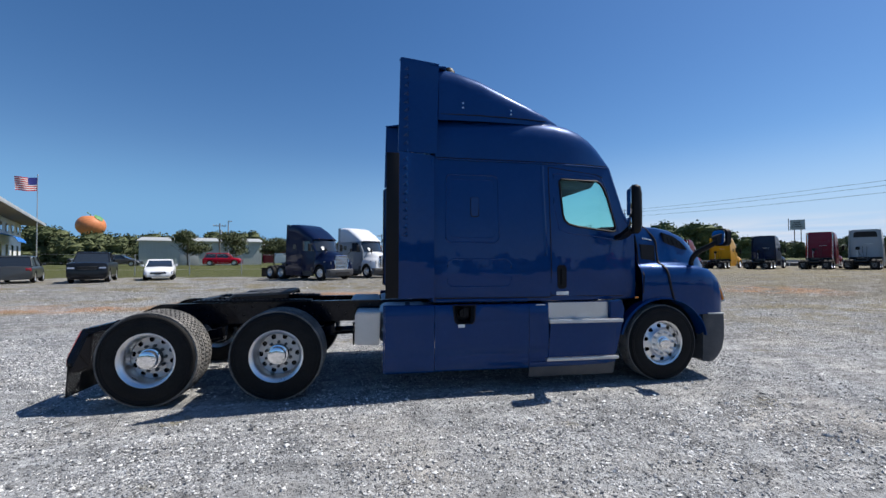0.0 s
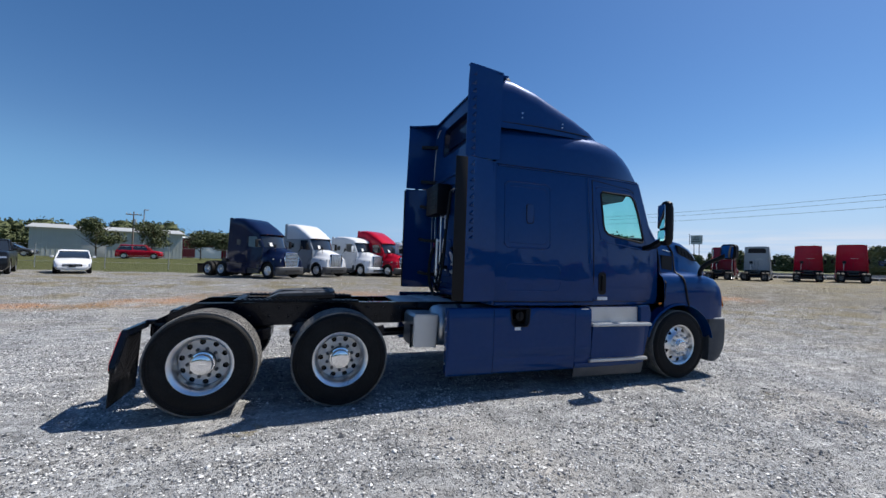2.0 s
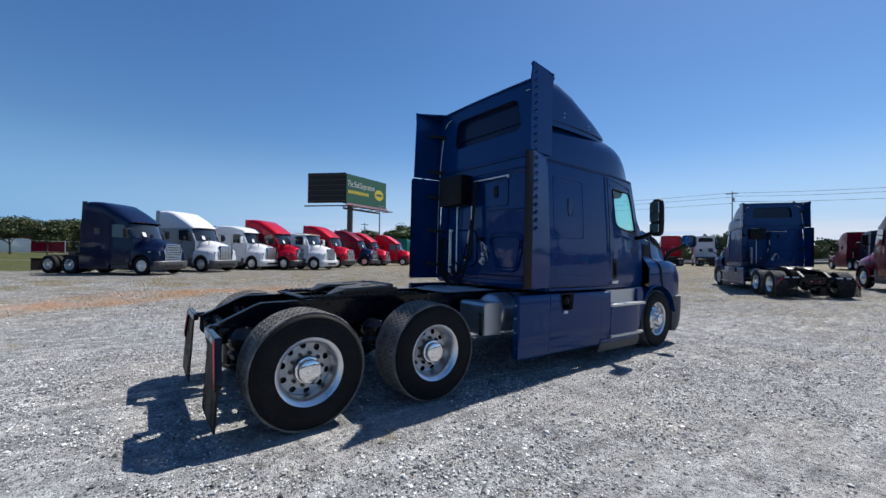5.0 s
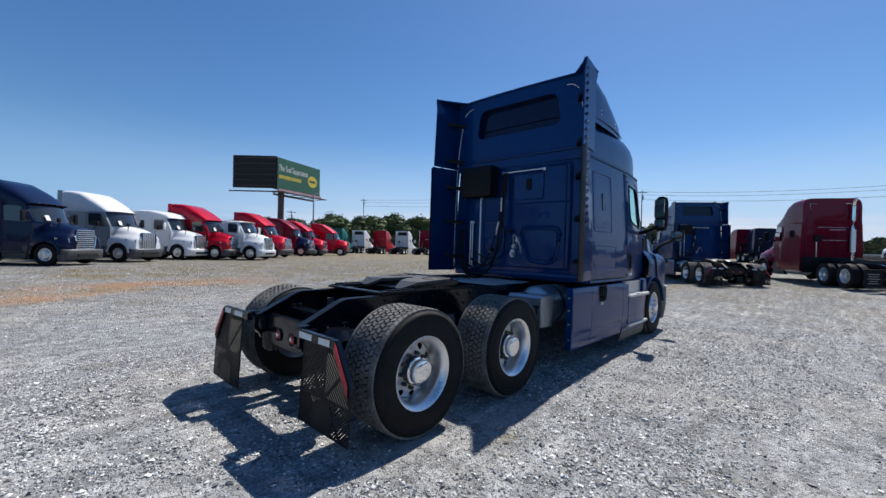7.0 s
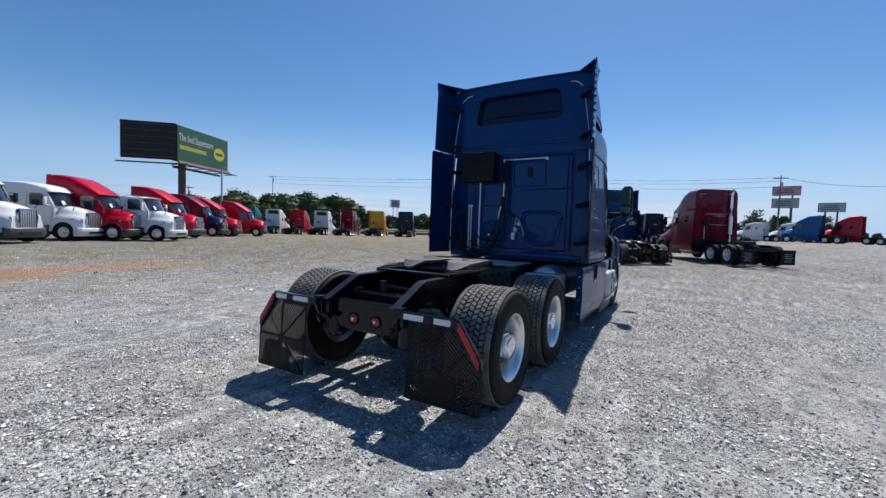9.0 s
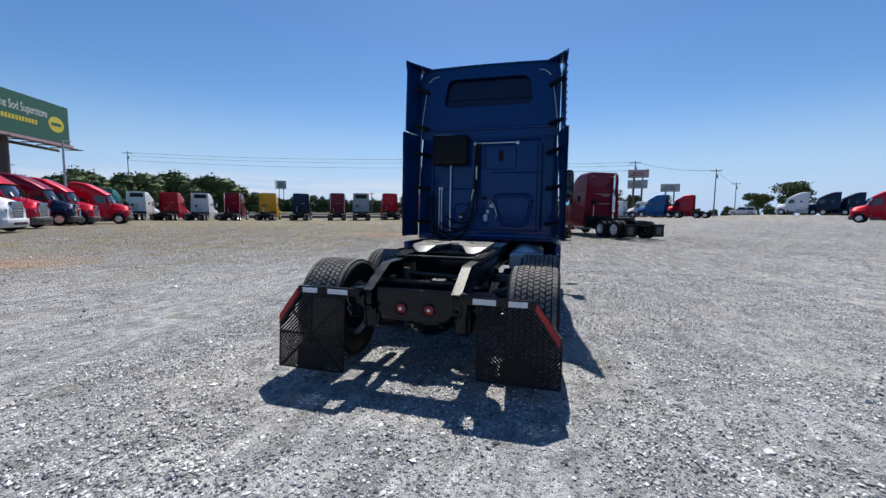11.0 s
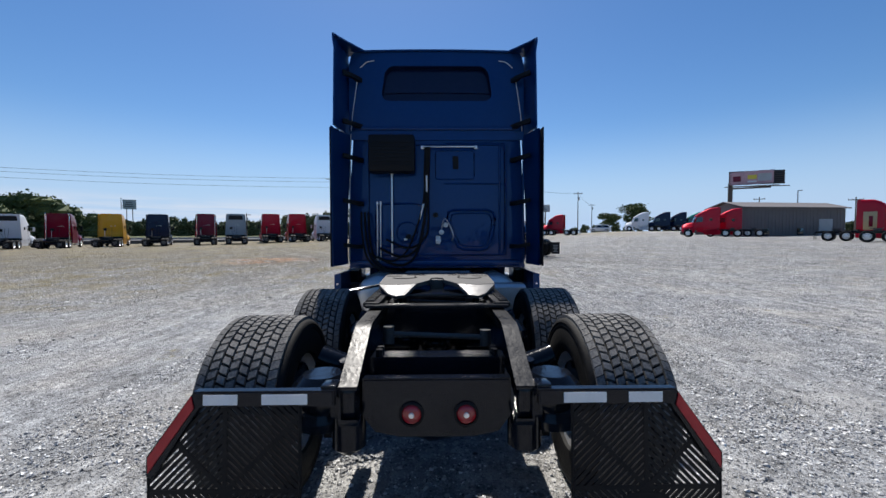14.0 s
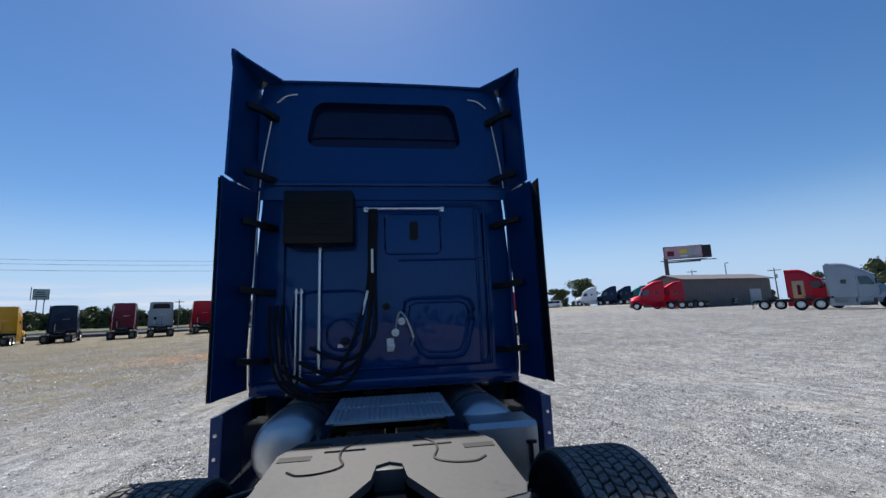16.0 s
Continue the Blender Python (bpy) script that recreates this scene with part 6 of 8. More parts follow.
def yard_lorry(paint, x, y, heading, roof="high", roof_paint=None, hood_paint=None, label="", group="lorries parked in the yard", stacks=False, extenders=True, chrome=True, square=False, bars=True, stretch=0.0):
    """A parked tractor unit. The middle of its cab stands at x, y; it faces along heading."""
    t = thing("parked_semi_truck", label, "truck", x, y, gz(x, y), heading, group)
    roof_paint, hood_paint = roof_paint or paint, hood_paint or paint
    back = -1.0 if roof != "day" else 0.2
    # cab sides, back and floor
    def cab(bm):
        zs = (0.55, 0.8, 1.2, 1.6, 2.0, 2.1, 2.4, 2.7, 2.8)
        rows = []
        for z in zs:
            nose = 1.78 - 0.42 * max(0, (z - 1.95) / 0.85)
            right = [(back + (nose - back) * i / 8, -f_width(back + (nose - back) * i / 8, z), z) for i in range(9)]
            front = [(nose + 0.28 * (1 - (k / 3) ** 2) * (1 if z > 1.9 else 0.2), -f_width(nose, z) * k / 3, z) for k in (2, 1, 0, -1, -2)]
            left = [(px, -py, pz) for px, py, pz in right[::-1]]
            rows.append(right + front + left)
        loft(bm, rows)
    place("cab", cached(("cab", roof == "day"), cab), paint, t)
    top = {"high": 3.98, "mid": 3.35, "day": 2.98, "flat": 3.35}[roof]

    def rf(bm):
        if roof == "high":
            prof = [(back, top), (back + 0.5, top - 0.015), (0.0, top - 0.11), (0.45, top - 0.30), (0.85, top - 0.54), (1.2, top - 0.82), (1.42, top - 1.02), (1.55, 2.85)]
            if square:
                prof = [(back, top), (back + 0.5, top), (-0.1, top - 0.02), (0.3, top - 0.2), (0.75, top - 0.55), (1.1, top - 0.85), (1.5, 2.85)]
        else:
            prof = [(back, top - 0.08), (back + 0.3, top), (0.3, top - 0.02), (0.9, top - 0.12), (1.3, (top + 2.85) / 2), (1.55, 2.82)]
        rings = []
        for px, zt in prof:
            w = f_width(min(px, 1.5), 2.8) - 0.02
            bow = 0.25 * max(0, (px - 0.6) / 0.95) ** 2
            rings.append(super_ring(px + bow, w, 2.79, zt, 20, 8.0 if px < 0.4 else 4.5, bow))
        loft(bm, rings, closed=False, cap0=False, cap1=False)
        bm.faces.new(ring(bm, rings[0]))
    place("cab_roof", cached(("roof", roof, square), rf), roof_paint, t)

    # windscreen and side windows
    def ws(bm):
        rows = []
        for z in (2.0, 2.3, 2.6, 2.78):
            nose = 1.80 - 0.42 * max(0, (z - 1.95) / 0.85)
            rows.append(ring(bm, [(nose + 0.02 + 0.28 * (1 - (k / 6) ** 2), f_width(nose, z) * 0.93 * k / 6, z) for k in range(-6, 7)]))
        for a, b in zip(rows, rows[1:]):
            bridge(bm, a, b, False)
        thicken(bm, 0.01)
    place("windscreen", cached("ws", ws), M_DARKGLASS, t, label="dark reflecting windscreen")
    for sgn in (-1, 1):
        def dw(bm, s=sgn):
            v = [(0.62, 2.66), (0.66, 2.04), (1.45, 1.98), (1.52, 2.05), (1.28, 2.66), (1.18, 2.70), (0.7, 2.70)]
            vs = ring(bm, [(px, s * (f_width(px, pz) + 0.035), pz) for px, pz in v])
            bm.faces.new(vs)
            thicken(bm, 0.008)
        place("door_window", cached(("dw", sgn), dw), M_DARKGLASS, t)
        if roof in ("high", "mid"):
            def sw(bm, s=sgn):
                prism(bm, rounded(-0.45, 2.15, -0.1, 2.5, 0.06), "y", s * (f_width(0, 2.3) - 0.01), s * (f_width(0, 2.3) + 0.02))
            place("sleeper_window", cached(("sw", sgn), sw), M_DARKGLASS, t)
        def dj(bm, s=sgn):
            f = lambda px, pz: (px, s * (f_width(px, pz) + 0.001), pz)
            tube(bm, [f(0.5, 2.76), f(0.5, 2.0), f(0.52, 1.0), f(1.3, 0.98), f(1.6, 1.4)], 0.008, 4)
            tube(bm, [f(back + 0.02, 0.98), f(-0.2, 0.98), f(0.5, 0.98)], 0.010, 4)
        place("panel_joint", cached(("dj", sgn, roof == "day"), dj), M_SEAM, t)
        def mr(bm, s=sgn):
            box(bm, (1.62, s * 1.42, 2.25), (0.10, 0.20, 0.50), 0.04)
            tube(bm, [(1.62, s * 1.05, 2.5), (1.62, s * 1.35, 2.46)], 0.02, 6)
            tube(bm, [(1.62, s * 1.05, 2.02), (1.62, s * 1.35, 2.06)], 0.02, 6)
        place("door_mirror", cached(("mr", sgn), mr), paint if not chrome else M_CHROME if paint is M_RED and stacks else M_PLASTIC if paint in (M_NAVY, M_MID, M_BLUE) else M_WHITE if paint is M_WHITE else M_PLASTIC, t)
        def st(bm, s=sgn):
            box(bm, (1.05, s * 1.2, 0.62), (0.8, 0.14, 0.05), 0.015)
            box(bm, (1.05, s * 1.16, 0.34), (0.8, 0.14, 0.05), 0.015)
            prism(bm, [(0.5, 0.3), (1.5, 0.3), (1.58, 0.9), (0.5, 0.9)], "y", s * 0.95, s * 1.12)
        place("cab_steps", cached(("st", sgn), st), M_ALUDULL if stacks else M_GREYPL, t)
        def tk(bm, s=sgn):
            rings = []
            for px, r in ((-0.95, 0.05), (-0.93, 0.27), (-0.88, 0.31), (0.30, 0.31), (0.35, 0.27), (0.37, 0.05)):
                rings.append([(px, s * 0.9 + r * math.cos(a), 0.66 + r * math.sin(a)) for a in [2 * math.pi * k / 20 for k in range(20)]])
            loft(bm, rings)
        if not extenders or stacks:
            place("fuel_tank", cached(("tk", sgn), tk), M_ALU, t)
        else:
            def sk(bm, s=sgn):
                prism(bm, [(back - 0.3, 0.32), (0.48, 0.30), (0.48, 0.97), (back - 0.3, 0.97)], "y", s * 1.12, s * 1.22, 0.02)
            place("side_skirt", cached(("sk", sgn, roof == "day"), sk), hood_paint, t)
        if extenders and roof != "day":
            def ex(bm, s=sgn):
                loft(bm, [[(px, s * (f_width(0, z) - 0.045), z) for px in (back - 0.26, back + 0.02)] + [(px, s * (f_width(0, z) + 0.004), z) for px in (back + 0.02, back - 0.26)] for z in (1.15, 1.6, 2.8, top - 0.03)])
            place("side_extender", cached(("ex", sgn, top), ex), paint, t)
        if stacks:
            def xs(bm, s=sgn):
                tube(bm, [(back - 0.18, s * 1.0, 0.9), (back - 0.18, s * 1.0, 3.7), (back - 0.26, s * 1.0, 3.9)], 0.075, 12)
            place("exhaust_stack", cached(("xs", sgn, roof == "day"), xs), M_CHROME, t)
        # lamps
        def hl(bm, s=sgn):
            rings = [[(3.18 - 0.5 * u, s * (0.88 + 0.31 * u), 1.16 + dz + 0.05 * u) for dz in (-0.11 + 0.03 * u, 0.11 - 0.02 * u)] + [(2.95 - 0.5 * u, s * (0.74 + 0.2 * u), 1.16 + dz) for dz in (0.1, -0.1)] for u in (0, 0.25, 0.55, 0.9)]
            loft(bm, rings)
        place("headlamp", cached(("hl", sgn), hl), M_LAMPGLASS, t)

    # bonnet
    def hd(bm):
        rings = []
        for px, w, zt, zb in ((1.66, 1.10, 2.08, 0.90), (1.9, 1.17, 2.05, 0.88), (2.25, 1.21, 1.98, 0.84), (2.6, 1.21, 1.89, 0.80), (2.9, 1.17, 1.79, 0.76), (3.08, 1.06, 1.70, 0.74), (3.17, 0.9, 1.58, 0.74)):
            r = []
            for i in range(21):
                a = math.pi * i / 20
                c, s = math.cos(a), math.sin(a)
                yy = -w * math.copysign(abs(c) ** (2 / 3.0), c)
                z = zb + (zt - zb) * abs(s) ** (2 / 2.6)
                k = min(1.0, max(0.0, (z - 1.32) / 0.22))
                r.append((px, yy * (1 - 0.20 * k), z))
            rings.append(r)
        loft(bm, rings, closed=False, cap0=False, cap1=False)
        bm.faces.new(ring(bm, rings[-1]))
        arch = [(2.36 + 0.58 * math.cos(radians(a)), 0.52 + 0.58 * math.sin(radians(a))) for a in range(0, 181, 15)]
        cut_hole(bm, arch + [(1.78, 0.4), (2.94, 0.4)], "y")
    place("bonnet", cached("hd", hd), hood_paint, t)
    def ar(bm):
        for s in (-1, 1):
            loft(bm, [[(2.36 + r * math.cos(radians(a)), s * yy, 0.52 + r * math.sin(radians(a))) for r, yy in ((0.56, 1.18), (0.6, 1.18), (0.6, 0.6), (0.56, 0.6))] for a in range(0, 181, 15)])
    place("wheel_arch_liner", cached("ar", ar), M_PLASTIC, t)
    def gr(bm):
        prism(bm, [(-0.5, 0.74), (0.5, 0.74), (0.60, 1.3), (0.50, 1.66), (-0.50, 1.66), (-0.60, 1.3)], "x", 3.06, 3.2, 0.02)
    g = place("grille", cached("gr", gr), M_PLASTIC, t)
    def gf(bm):
        pts = [(3.2, yy, zz) for yy, zz in ((-0.5, 0.74), (0.5, 0.74), (0.60, 1.3), (0.50, 1.66), (-0.50, 1.66), (-0.60, 1.3), (-0.5, 0.74))]
        tube(bm, pts, 0.035, 6)
    place("grille_surround", cached("gf", gf), M_CHROME, g)
    if not bars:
        def gm(bm):
            box(bm, (3.203, 0, 1.2), (0.012, 0.96, 0.86), 0.004)
        place("grille_mesh", cached("gm", gm), M_ALUDULL, g)
        for k in range(8):
            def gv(bm, k=k):
                box(bm, (3.212, -0.455 + 0.13 * k, 1.2), (0.012, 0.03, 0.84), 0.004)
            place("grille_bar", cached(("gv", k), gv), M_GREYPL, g)
    else:
        for k in range(9):
            def gb(bm, k=k):
                box(bm, (3.205, 0, 0.80 + 0.095 * k), (0.02, 1.02, 0.045), 0.01)
            place("grille_bar", cached(("gb", k), gb), M_CHROME, g)
    def bp(bm):
        plan = [(2.85, -1.15), (3.1, -1.17), (3.24, -1.05), (3.32, -0.6), (3.34, 0), (3.32, 0.6), (3.24, 1.05), (3.1, 1.17), (2.85, 1.15), (2.85, 0)]
        loft(bm, [[(2.85 + (px - 2.85) * k, py * (0.97 + 0.03 * k), z) for px, py in plan] for z, k in ((0.28, 0.75), (0.36, 0.93), (0.62, 1), (0.72, 0.99), (0.76, 0.9))])
    place("front_bumper", cached("bp", bp), hood_paint if paint is M_WHITE and not stacks else M_CHROME if stacks else M_GREYPL, t)

    # arch lips, bonnet crease and rear panel of the sleeper
    for sgn in (-1, 1):
        def lp(bm, s=sgn):
            loft(bm, [[(2.36 + r * math.cos(radians(a)), s * yy, 0.52 + r * math.sin(radians(a))) for r, yy in ((0.575, 1.215), (0.65, 1.205), (0.64, 1.10), (0.575, 1.10))] for a in range(2, 179, 11)])
        place("wheel_arch_lip", cached(("lp", sgn), lp), hood_paint, t)
        def hj(bm, s=sgn):
            tube(bm, [(1.72, s * 0.92, 2.05), (1.76, s * 1.05, 1.9), (1.78, s * 1.17, 1.5), (1.74, s * 1.2, 1.1)], 0.012, 4)
        place("bonnet_joint", cached(("hj", sgn), hj), M_SEAM, t)
        def bmir(bm, s=sgn):
            tube(bm, [(2.75, s * 0.98, 1.74), (2.86, s * 1.08, 1.92), (2.9, s * 1.12, 2.0)], 0.02, 5)
            box(bm, (2.9, s * 1.14, 2.08), (0.07, 0.17, 0.2), 0.03)
        place("bonnet_mirror", cached(("bmir", sgn), bmir), M_PLASTIC, t)
    if roof == "high":
        def rp(bm):
            prism(bm, [(-0.85, 3.20), (0.85, 3.20), (0.80, 3.66), (0.66, 3.76), (-0.66, 3.76), (-0.80, 3.66)], "x", back - 0.012, back + 0.01, 0.004)
        # flat plate: on white and silver cabs dark colour supplies the hollow's shade
        place("roof_recess", cached(("rp", back), rp), M_SEAM if paint in (M_WHITE, M_SILVER) else paint, t)
        def wb(bm):
            for yy in (-0.98, 0.98):
                box(bm, (back - 0.012, yy, 2.1), (0.03, 0.03, 1.7), 0.008)
            for zz in (1.22, 2.12, 3.0):
                box(bm, (back - 0.012, 0, zz), (0.03, 1.96, 0.03), 0.008)
        place("wall_bead", cached(("wb", back), wb), paint, t)
        def lowp(bm):
            box(bm, (back - 0.06, 0, 0.86), (0.16, 2.3, 0.72), 0.03)
        place("rear_sill", cached(("lowp", back), lowp), M_PLASTIC, t)
    def mk(bm):
        for yy in (-0.6, -0.3, 0.0, 0.3, 0.6):
            box(bm, (1.66 - 0.1 * abs(yy) ** 2, yy, 2.86), (0.1, 0.07, 0.05), 0.015)
    place("roof_markers", cached("mk", mk), M_AMBER, t)
    # chassis
    rear = (-3.2 if roof != "day" else -2.4) - stretch
    for sgn in (-1, 1):
        def fr(bm, s=sgn):
            prism(bm, [(rear - 1.0, 0.78), (rear - 1.0, 0.92), (rear - 0.6, 1.02), (1.6, 1.02), (1.6, 0.76), (rear - 0.5, 0.76)], "y", s * 0.36, s * 0.45, 0.01)
        place("frame_rail", cached(("fr", sgn, rear), fr), M_FRAME, t)
        def mf(bm, s=sgn):
            box(bm, (rear - 1.02, s * 0.9, 0.46), (0.012, 0.62, 0.62))
            box(bm, (rear - 1.0, s * 0.85, 0.80), (0.05, 0.8, 0.06), 0.01)
        place("mud_flap", cached(("mf", sgn, rear), mf), M_PLASTIC, t)
    def fw(bm):
        prism(bm, [(rear + 0.95, -0.3), (rear + 0.8, -0.46), (rear + 0.3, -0.46), (rear + 0.15, -0.25), (rear + 0.5, -0.05), (rear + 0.5, 0.05), (rear + 0.15, 0.25), (rear + 0.3, 0.46), (rear + 0.8, 0.46), (rear + 0.95, 0.3)], "z", 1.18, 1.23)
        box(bm, (rear + 0.6, 0, 1.09), (0.5, 0.85, 0.16), 0.02)
    place("fifth_wheel", cached(("fw", rear), fw), M_STEEL, t)
    def tl(bm):
        box(bm, (rear - 0.95, 0, 0.82), (0.08, 0.72, 0.2), 0.01)
        cyl(bm, (rear, -0.7, 0.5), (rear, 0.7, 0.5), 0.1, 10)
        cyl(bm, (rear + 1.3, -0.7, 0.5), (rear + 1.3, 0.7, 0.5), 0.1, 10)
        box(bm, (back - 0.6, 0, 1.04), (0.7, 0.8, 0.03))
    place("chassis_crossmember", cached(("tl", rear, back), tl), M_FRAME, t)
    # lines behind the cab
    def ln(bm):
        for yy in (0.5, 0.2, -0.1):
            tube(bm, smooth_line([(back - 0.05, yy, 2.3), (back - 0.14, yy, 1.8), (back - 0.2, yy * 0.6, 1.3), (back - 0.1, yy * 0.5, 1.05)], 4), 0.014, 5)
        box(bm, (back - 0.06, 0.55, 2.1), (0.1, 0.3, 0.3), 0.02)
    place("hose_set", cached(("ln", back), ln), M_PLASTIC, t)
    def bl(bm):
        for yy, z0, z1 in ((0.6, 1.2, 2.0), (-0.2, 2.5, 2.52)):
            box(bm, (back - 0.05, yy, (z0 + z1) / 2), (0.03, 0.03 if z1 - z0 > 0.1 else 0.6, z1 - z0), 0.005)
    place("bright_rail", cached(("bl", back), bl), M_ALU, t)
    # dealer's card in the windscreen, number bars on the flaps, slot in the bumper
    def ds(bm):
        box(bm, (1.93, -0.55, 2.2), (0.006, 0.22, 0.26), 0, Matrix.Rotation(radians(-24), 3, "Y"))
    place("windscreen_card", cached("ds", ds), M_LABEL, t)
    def bs(bm):
        prism(bm, [(-0.62, 0.42), (0.62, 0.42), (0.58, 0.56), (-0.58, 0.56)], "x", 3.30, 3.352, 0.01)
    place("bumper_slot", cached("bs", bs), M_SEAM, t)
    for sgn in (-1, 1):
        for k in range(5):
            def fb(bm, s=sgn, k=k):
                box(bm, (rear - 1.029, s * 0.9, 0.64 - 0.085 * k), (0.004, (0.36, 0.30, 0.4, 0.26, 0.34)[k], 0.028))
            place("flap_bar", cached(("fb", sgn, k, rear), fb), M_BAR, t)
    # wheels
    for px, py, dual in ((2.36, 1.06, False), (rear, 0.92, True), (rear + 1.3, 0.92, True)):
        for sgn in (-1, 1):
            def ty(bm, d=dual):
                w = 0.27 if not d else 0.27
                for off in ((0.0,) if not d else (-0.16, 0.17)):
                    lathe(bm, [(0.29, off + w / 2 - 0.02), (0.34, off + w / 2), (0.45, off + w / 2), (0.49, off + w / 2 - 0.03), (0.505, off), (0.49, off - w / 2 + 0.03), (0.45, off - w / 2), (0.34, off - w / 2), (0.29, off - w / 2 + 0.02)], 28, close=True)
            def rm(bm, d=dual):
                o = -0.16 if d else 0.0
                disc = 0.08 if d else -0.08
                lathe(bm, [(0.30, o - 0.115), (0.285, o - 0.12), (0.26, o - 0.08), (0.25, o + disc), (0.22, o + disc), (0.17, o + disc - (0.06 if not d else 0.02)), (0.10, o + disc - (0.06 if not d else 0.02)), (0.095, o + disc - (0.12 if not d else 0.16)), (0.02, o + disc - (0.14 if not d else 0.18)), (0.002, o + disc - (0.14 if not d else 0.18))], 24)
            wh = place("wheel", cached(("rm", dual), rm), M_ALU, t, pose(px, sgn * py, 0.505, 0, 0, 0 if sgn < 0 else 180))
            place("tyre", cached(("ty", dual), ty), M_RUBBER, wh)
            def hh(bm, d=dual):
                o = (-0.16 + 0.075) if d else -0.085
                for k in range(10):
                    a = 2 * math.pi * k / 10
                    cyl(bm, (0.205 * math.cos(a), o, 0.205 * math.sin(a)), (0.205 * math.cos(a), o - 0.012, 0.205 * math.sin(a)), 0.026, 8)
            place("hand_holes", cached(("hh", dual), hh), M_SEAM, wh)
    return t


HL = -52
yard_lorry(M_NAVY, -4.53, 30.67, -43, label="navy high-roof sleeper tractor with chrome grille")
yard_lorry(M_SILVER, -1.19, 33.73, -50, roof_paint=M_WHITE, hood_paint=M_WHITE, label="tractor with grey sleeper, white roof and bonnet", bars=False)
yard_lorry(M_WHITE, 2.54, 36.78, -53, "mid", label="white mid-roof sleeper tractor", bars=False)
yard_lorry(M_RED, 4.73, 36.59, HL, label="bright red high-roof sleeper tractor with chrome grille")
yard_lorry(M_WHITE, 6.93, 36.02, HL, "day", label="white low-roof tractor with chrome bonnet front", chrome=True)
yard_lorry(M_RED, 10.46, 40.03, HL, label="red high-roof sleeper tractor with chrome grille")
yard_lorry(M_DRED, 15.52, 45.00, -47, label="dark red sleeper tractor with black bonnet parts", hood_paint=M_NAVY)
yard_lorry(M_RED, 18.01, 46.53, -47, label="red high-roof sleeper tractor in the row")
yard_lorry(M_RED, 22.59, 48.63, -45, label="red high-roof sleeper tractor with red bumper", bars=False)
HR = 28
yard_lorry(M_GREEN, 31.5, 59.0, HR + 4, label="teal green high-roof sleeper tractor")
for p, px, py, rf_, lb, sq in ((M_WHITE, 34.3, 57.0, "high", "white high-roof sleeper tractor seen from behind", False), (M_RED, 36.4, 54.0, "high", "red high-roof sleeper tractor seen from behind", False),
                               (M_WHITE, 38.8, 51.4, "high", "white square-roofed sleeper tractor seen from behind", True), (M_DRED, 39.0, 46.2, "high", "dark red sleeper tractor with twin stacks", True),
                               (M_YELLOW, 41.5, 42.6, "high", "golden yellow sleeper tractor", True), (M_NAVY, 43.2, 38.5, "high", "navy sleeper tractor with twin stacks", True),
                               (M_DRED, 44.2, 33.4, "high", "dark red sleeper tractor with a steel stack", True), (M_SILVER, 45.4, 30.4, "high", "pale grey sleeper tractor with dark roof hollow", False),
                               (M_RED, 48.6, 27.4, "high", "red sleeper tractor at the end of the row", True), (M_RED, 49.6, 24.3, "high", "red sleeper tractor with chrome trim", True),
                               (M_WHITE, 53.0, 21.6, "high", "white sleeper tractor at the end of the row", False)):
    yard_lorry(p, -3.2 + 1.06 * (px + 4.2), 3.5 + 1.06 * (py - 2.4), HR, rf_, label=lb, square=sq, stacks=p in (M_DRED,), extenders=p not in (M_DRED,))
bigred = yard_lorry(M_DRED, 22.1, 2.6, 28, label="dark red sleeper tractor with a steel exhaust stack", square=True, extenders=False, stretch=0.8)
bm = bmesh.new()
tube(bm, smooth_line([(-1.16, -0.72, 1.1), (-1.16, -0.72, 1.6), (-1.16, -0.72, 3.2), (-1.18, -0.72, 3.75), (-1.30, -0.72, 3.95)], 5), 0.07, 14)
stack = part("exhaust_stack", bm, M_CHROME, bigred, "bright steel exhaust stack")
bm = bmesh.new()
cyl(bm, (-1.16, -0.72, 1.5), (-1.16, -0.72, 2.5), 0.105, 16)
part("heat_shield", bm, M_ALU, stack, "drilled bright steel heat shield")
for pts in (((-0.62, 2.62), (0.55, 2.62)), ((-0.6, 2.02), (0.4, 2.02)), ((0.86, 3.7), (0.86, 3.5), (0.80, 3.45)), ((0.90, 3.72), (0.62, 3.72)), ((-0.50, 3.72), (-0.82, 3.72)), ((-0.84, 3.7), (-0.84, 3.5))):
    bm = bmesh.new()
    tube(bm, [(-1.02, yy, zz) for yy, zz in pts], 0.011, 6)
    part("bright_trim", bm, M_ALU, bigred)
yard_lorry(M_DRED, 56.8, 9.3, HR, label="dark red sleeper tractor behind a blue one", square=True)
yard_lorry(M_NAVY, 55.0, 7.4, HR, label="navy sleeper tractor in the second line", square=True)
HS = 62
for p, px, py, rf_, lb in ((M_WHITE, 85, -8, "mid", "white mid-roof tractor across the yard"), (M_WHITE, 85.5, -13, "mid", "white mid-roof tractor across the yard"),
                           (M_MID, 72, -12.5, "high", "mid-blue sleeper tractor across the yard"), (M_RED, 73, -17, "high", "red sleeper tractor across the yard")):
    yard_lorry(p, px, py, HS, rf_, label=lb)
for p, px, py, rf_, lb in ((M_WHITE, 80, -37, "high", "white tractor near the far fence"), (M_NAVY, 79, -41, "high", "navy tractor near the far fence"), (M_NAVY, 80, -45, "high", "navy tractor near the far fence"), (M_GREEN, 79, -48, "high", "green tractor near the far fence")):
    yard_lorry(p, px, py, 60, rf_, label=lb)
yard_lorry(M_RED, 50.0, -31.0, 53, label="bright red high-roof sleeper tractor beside the grey shed")
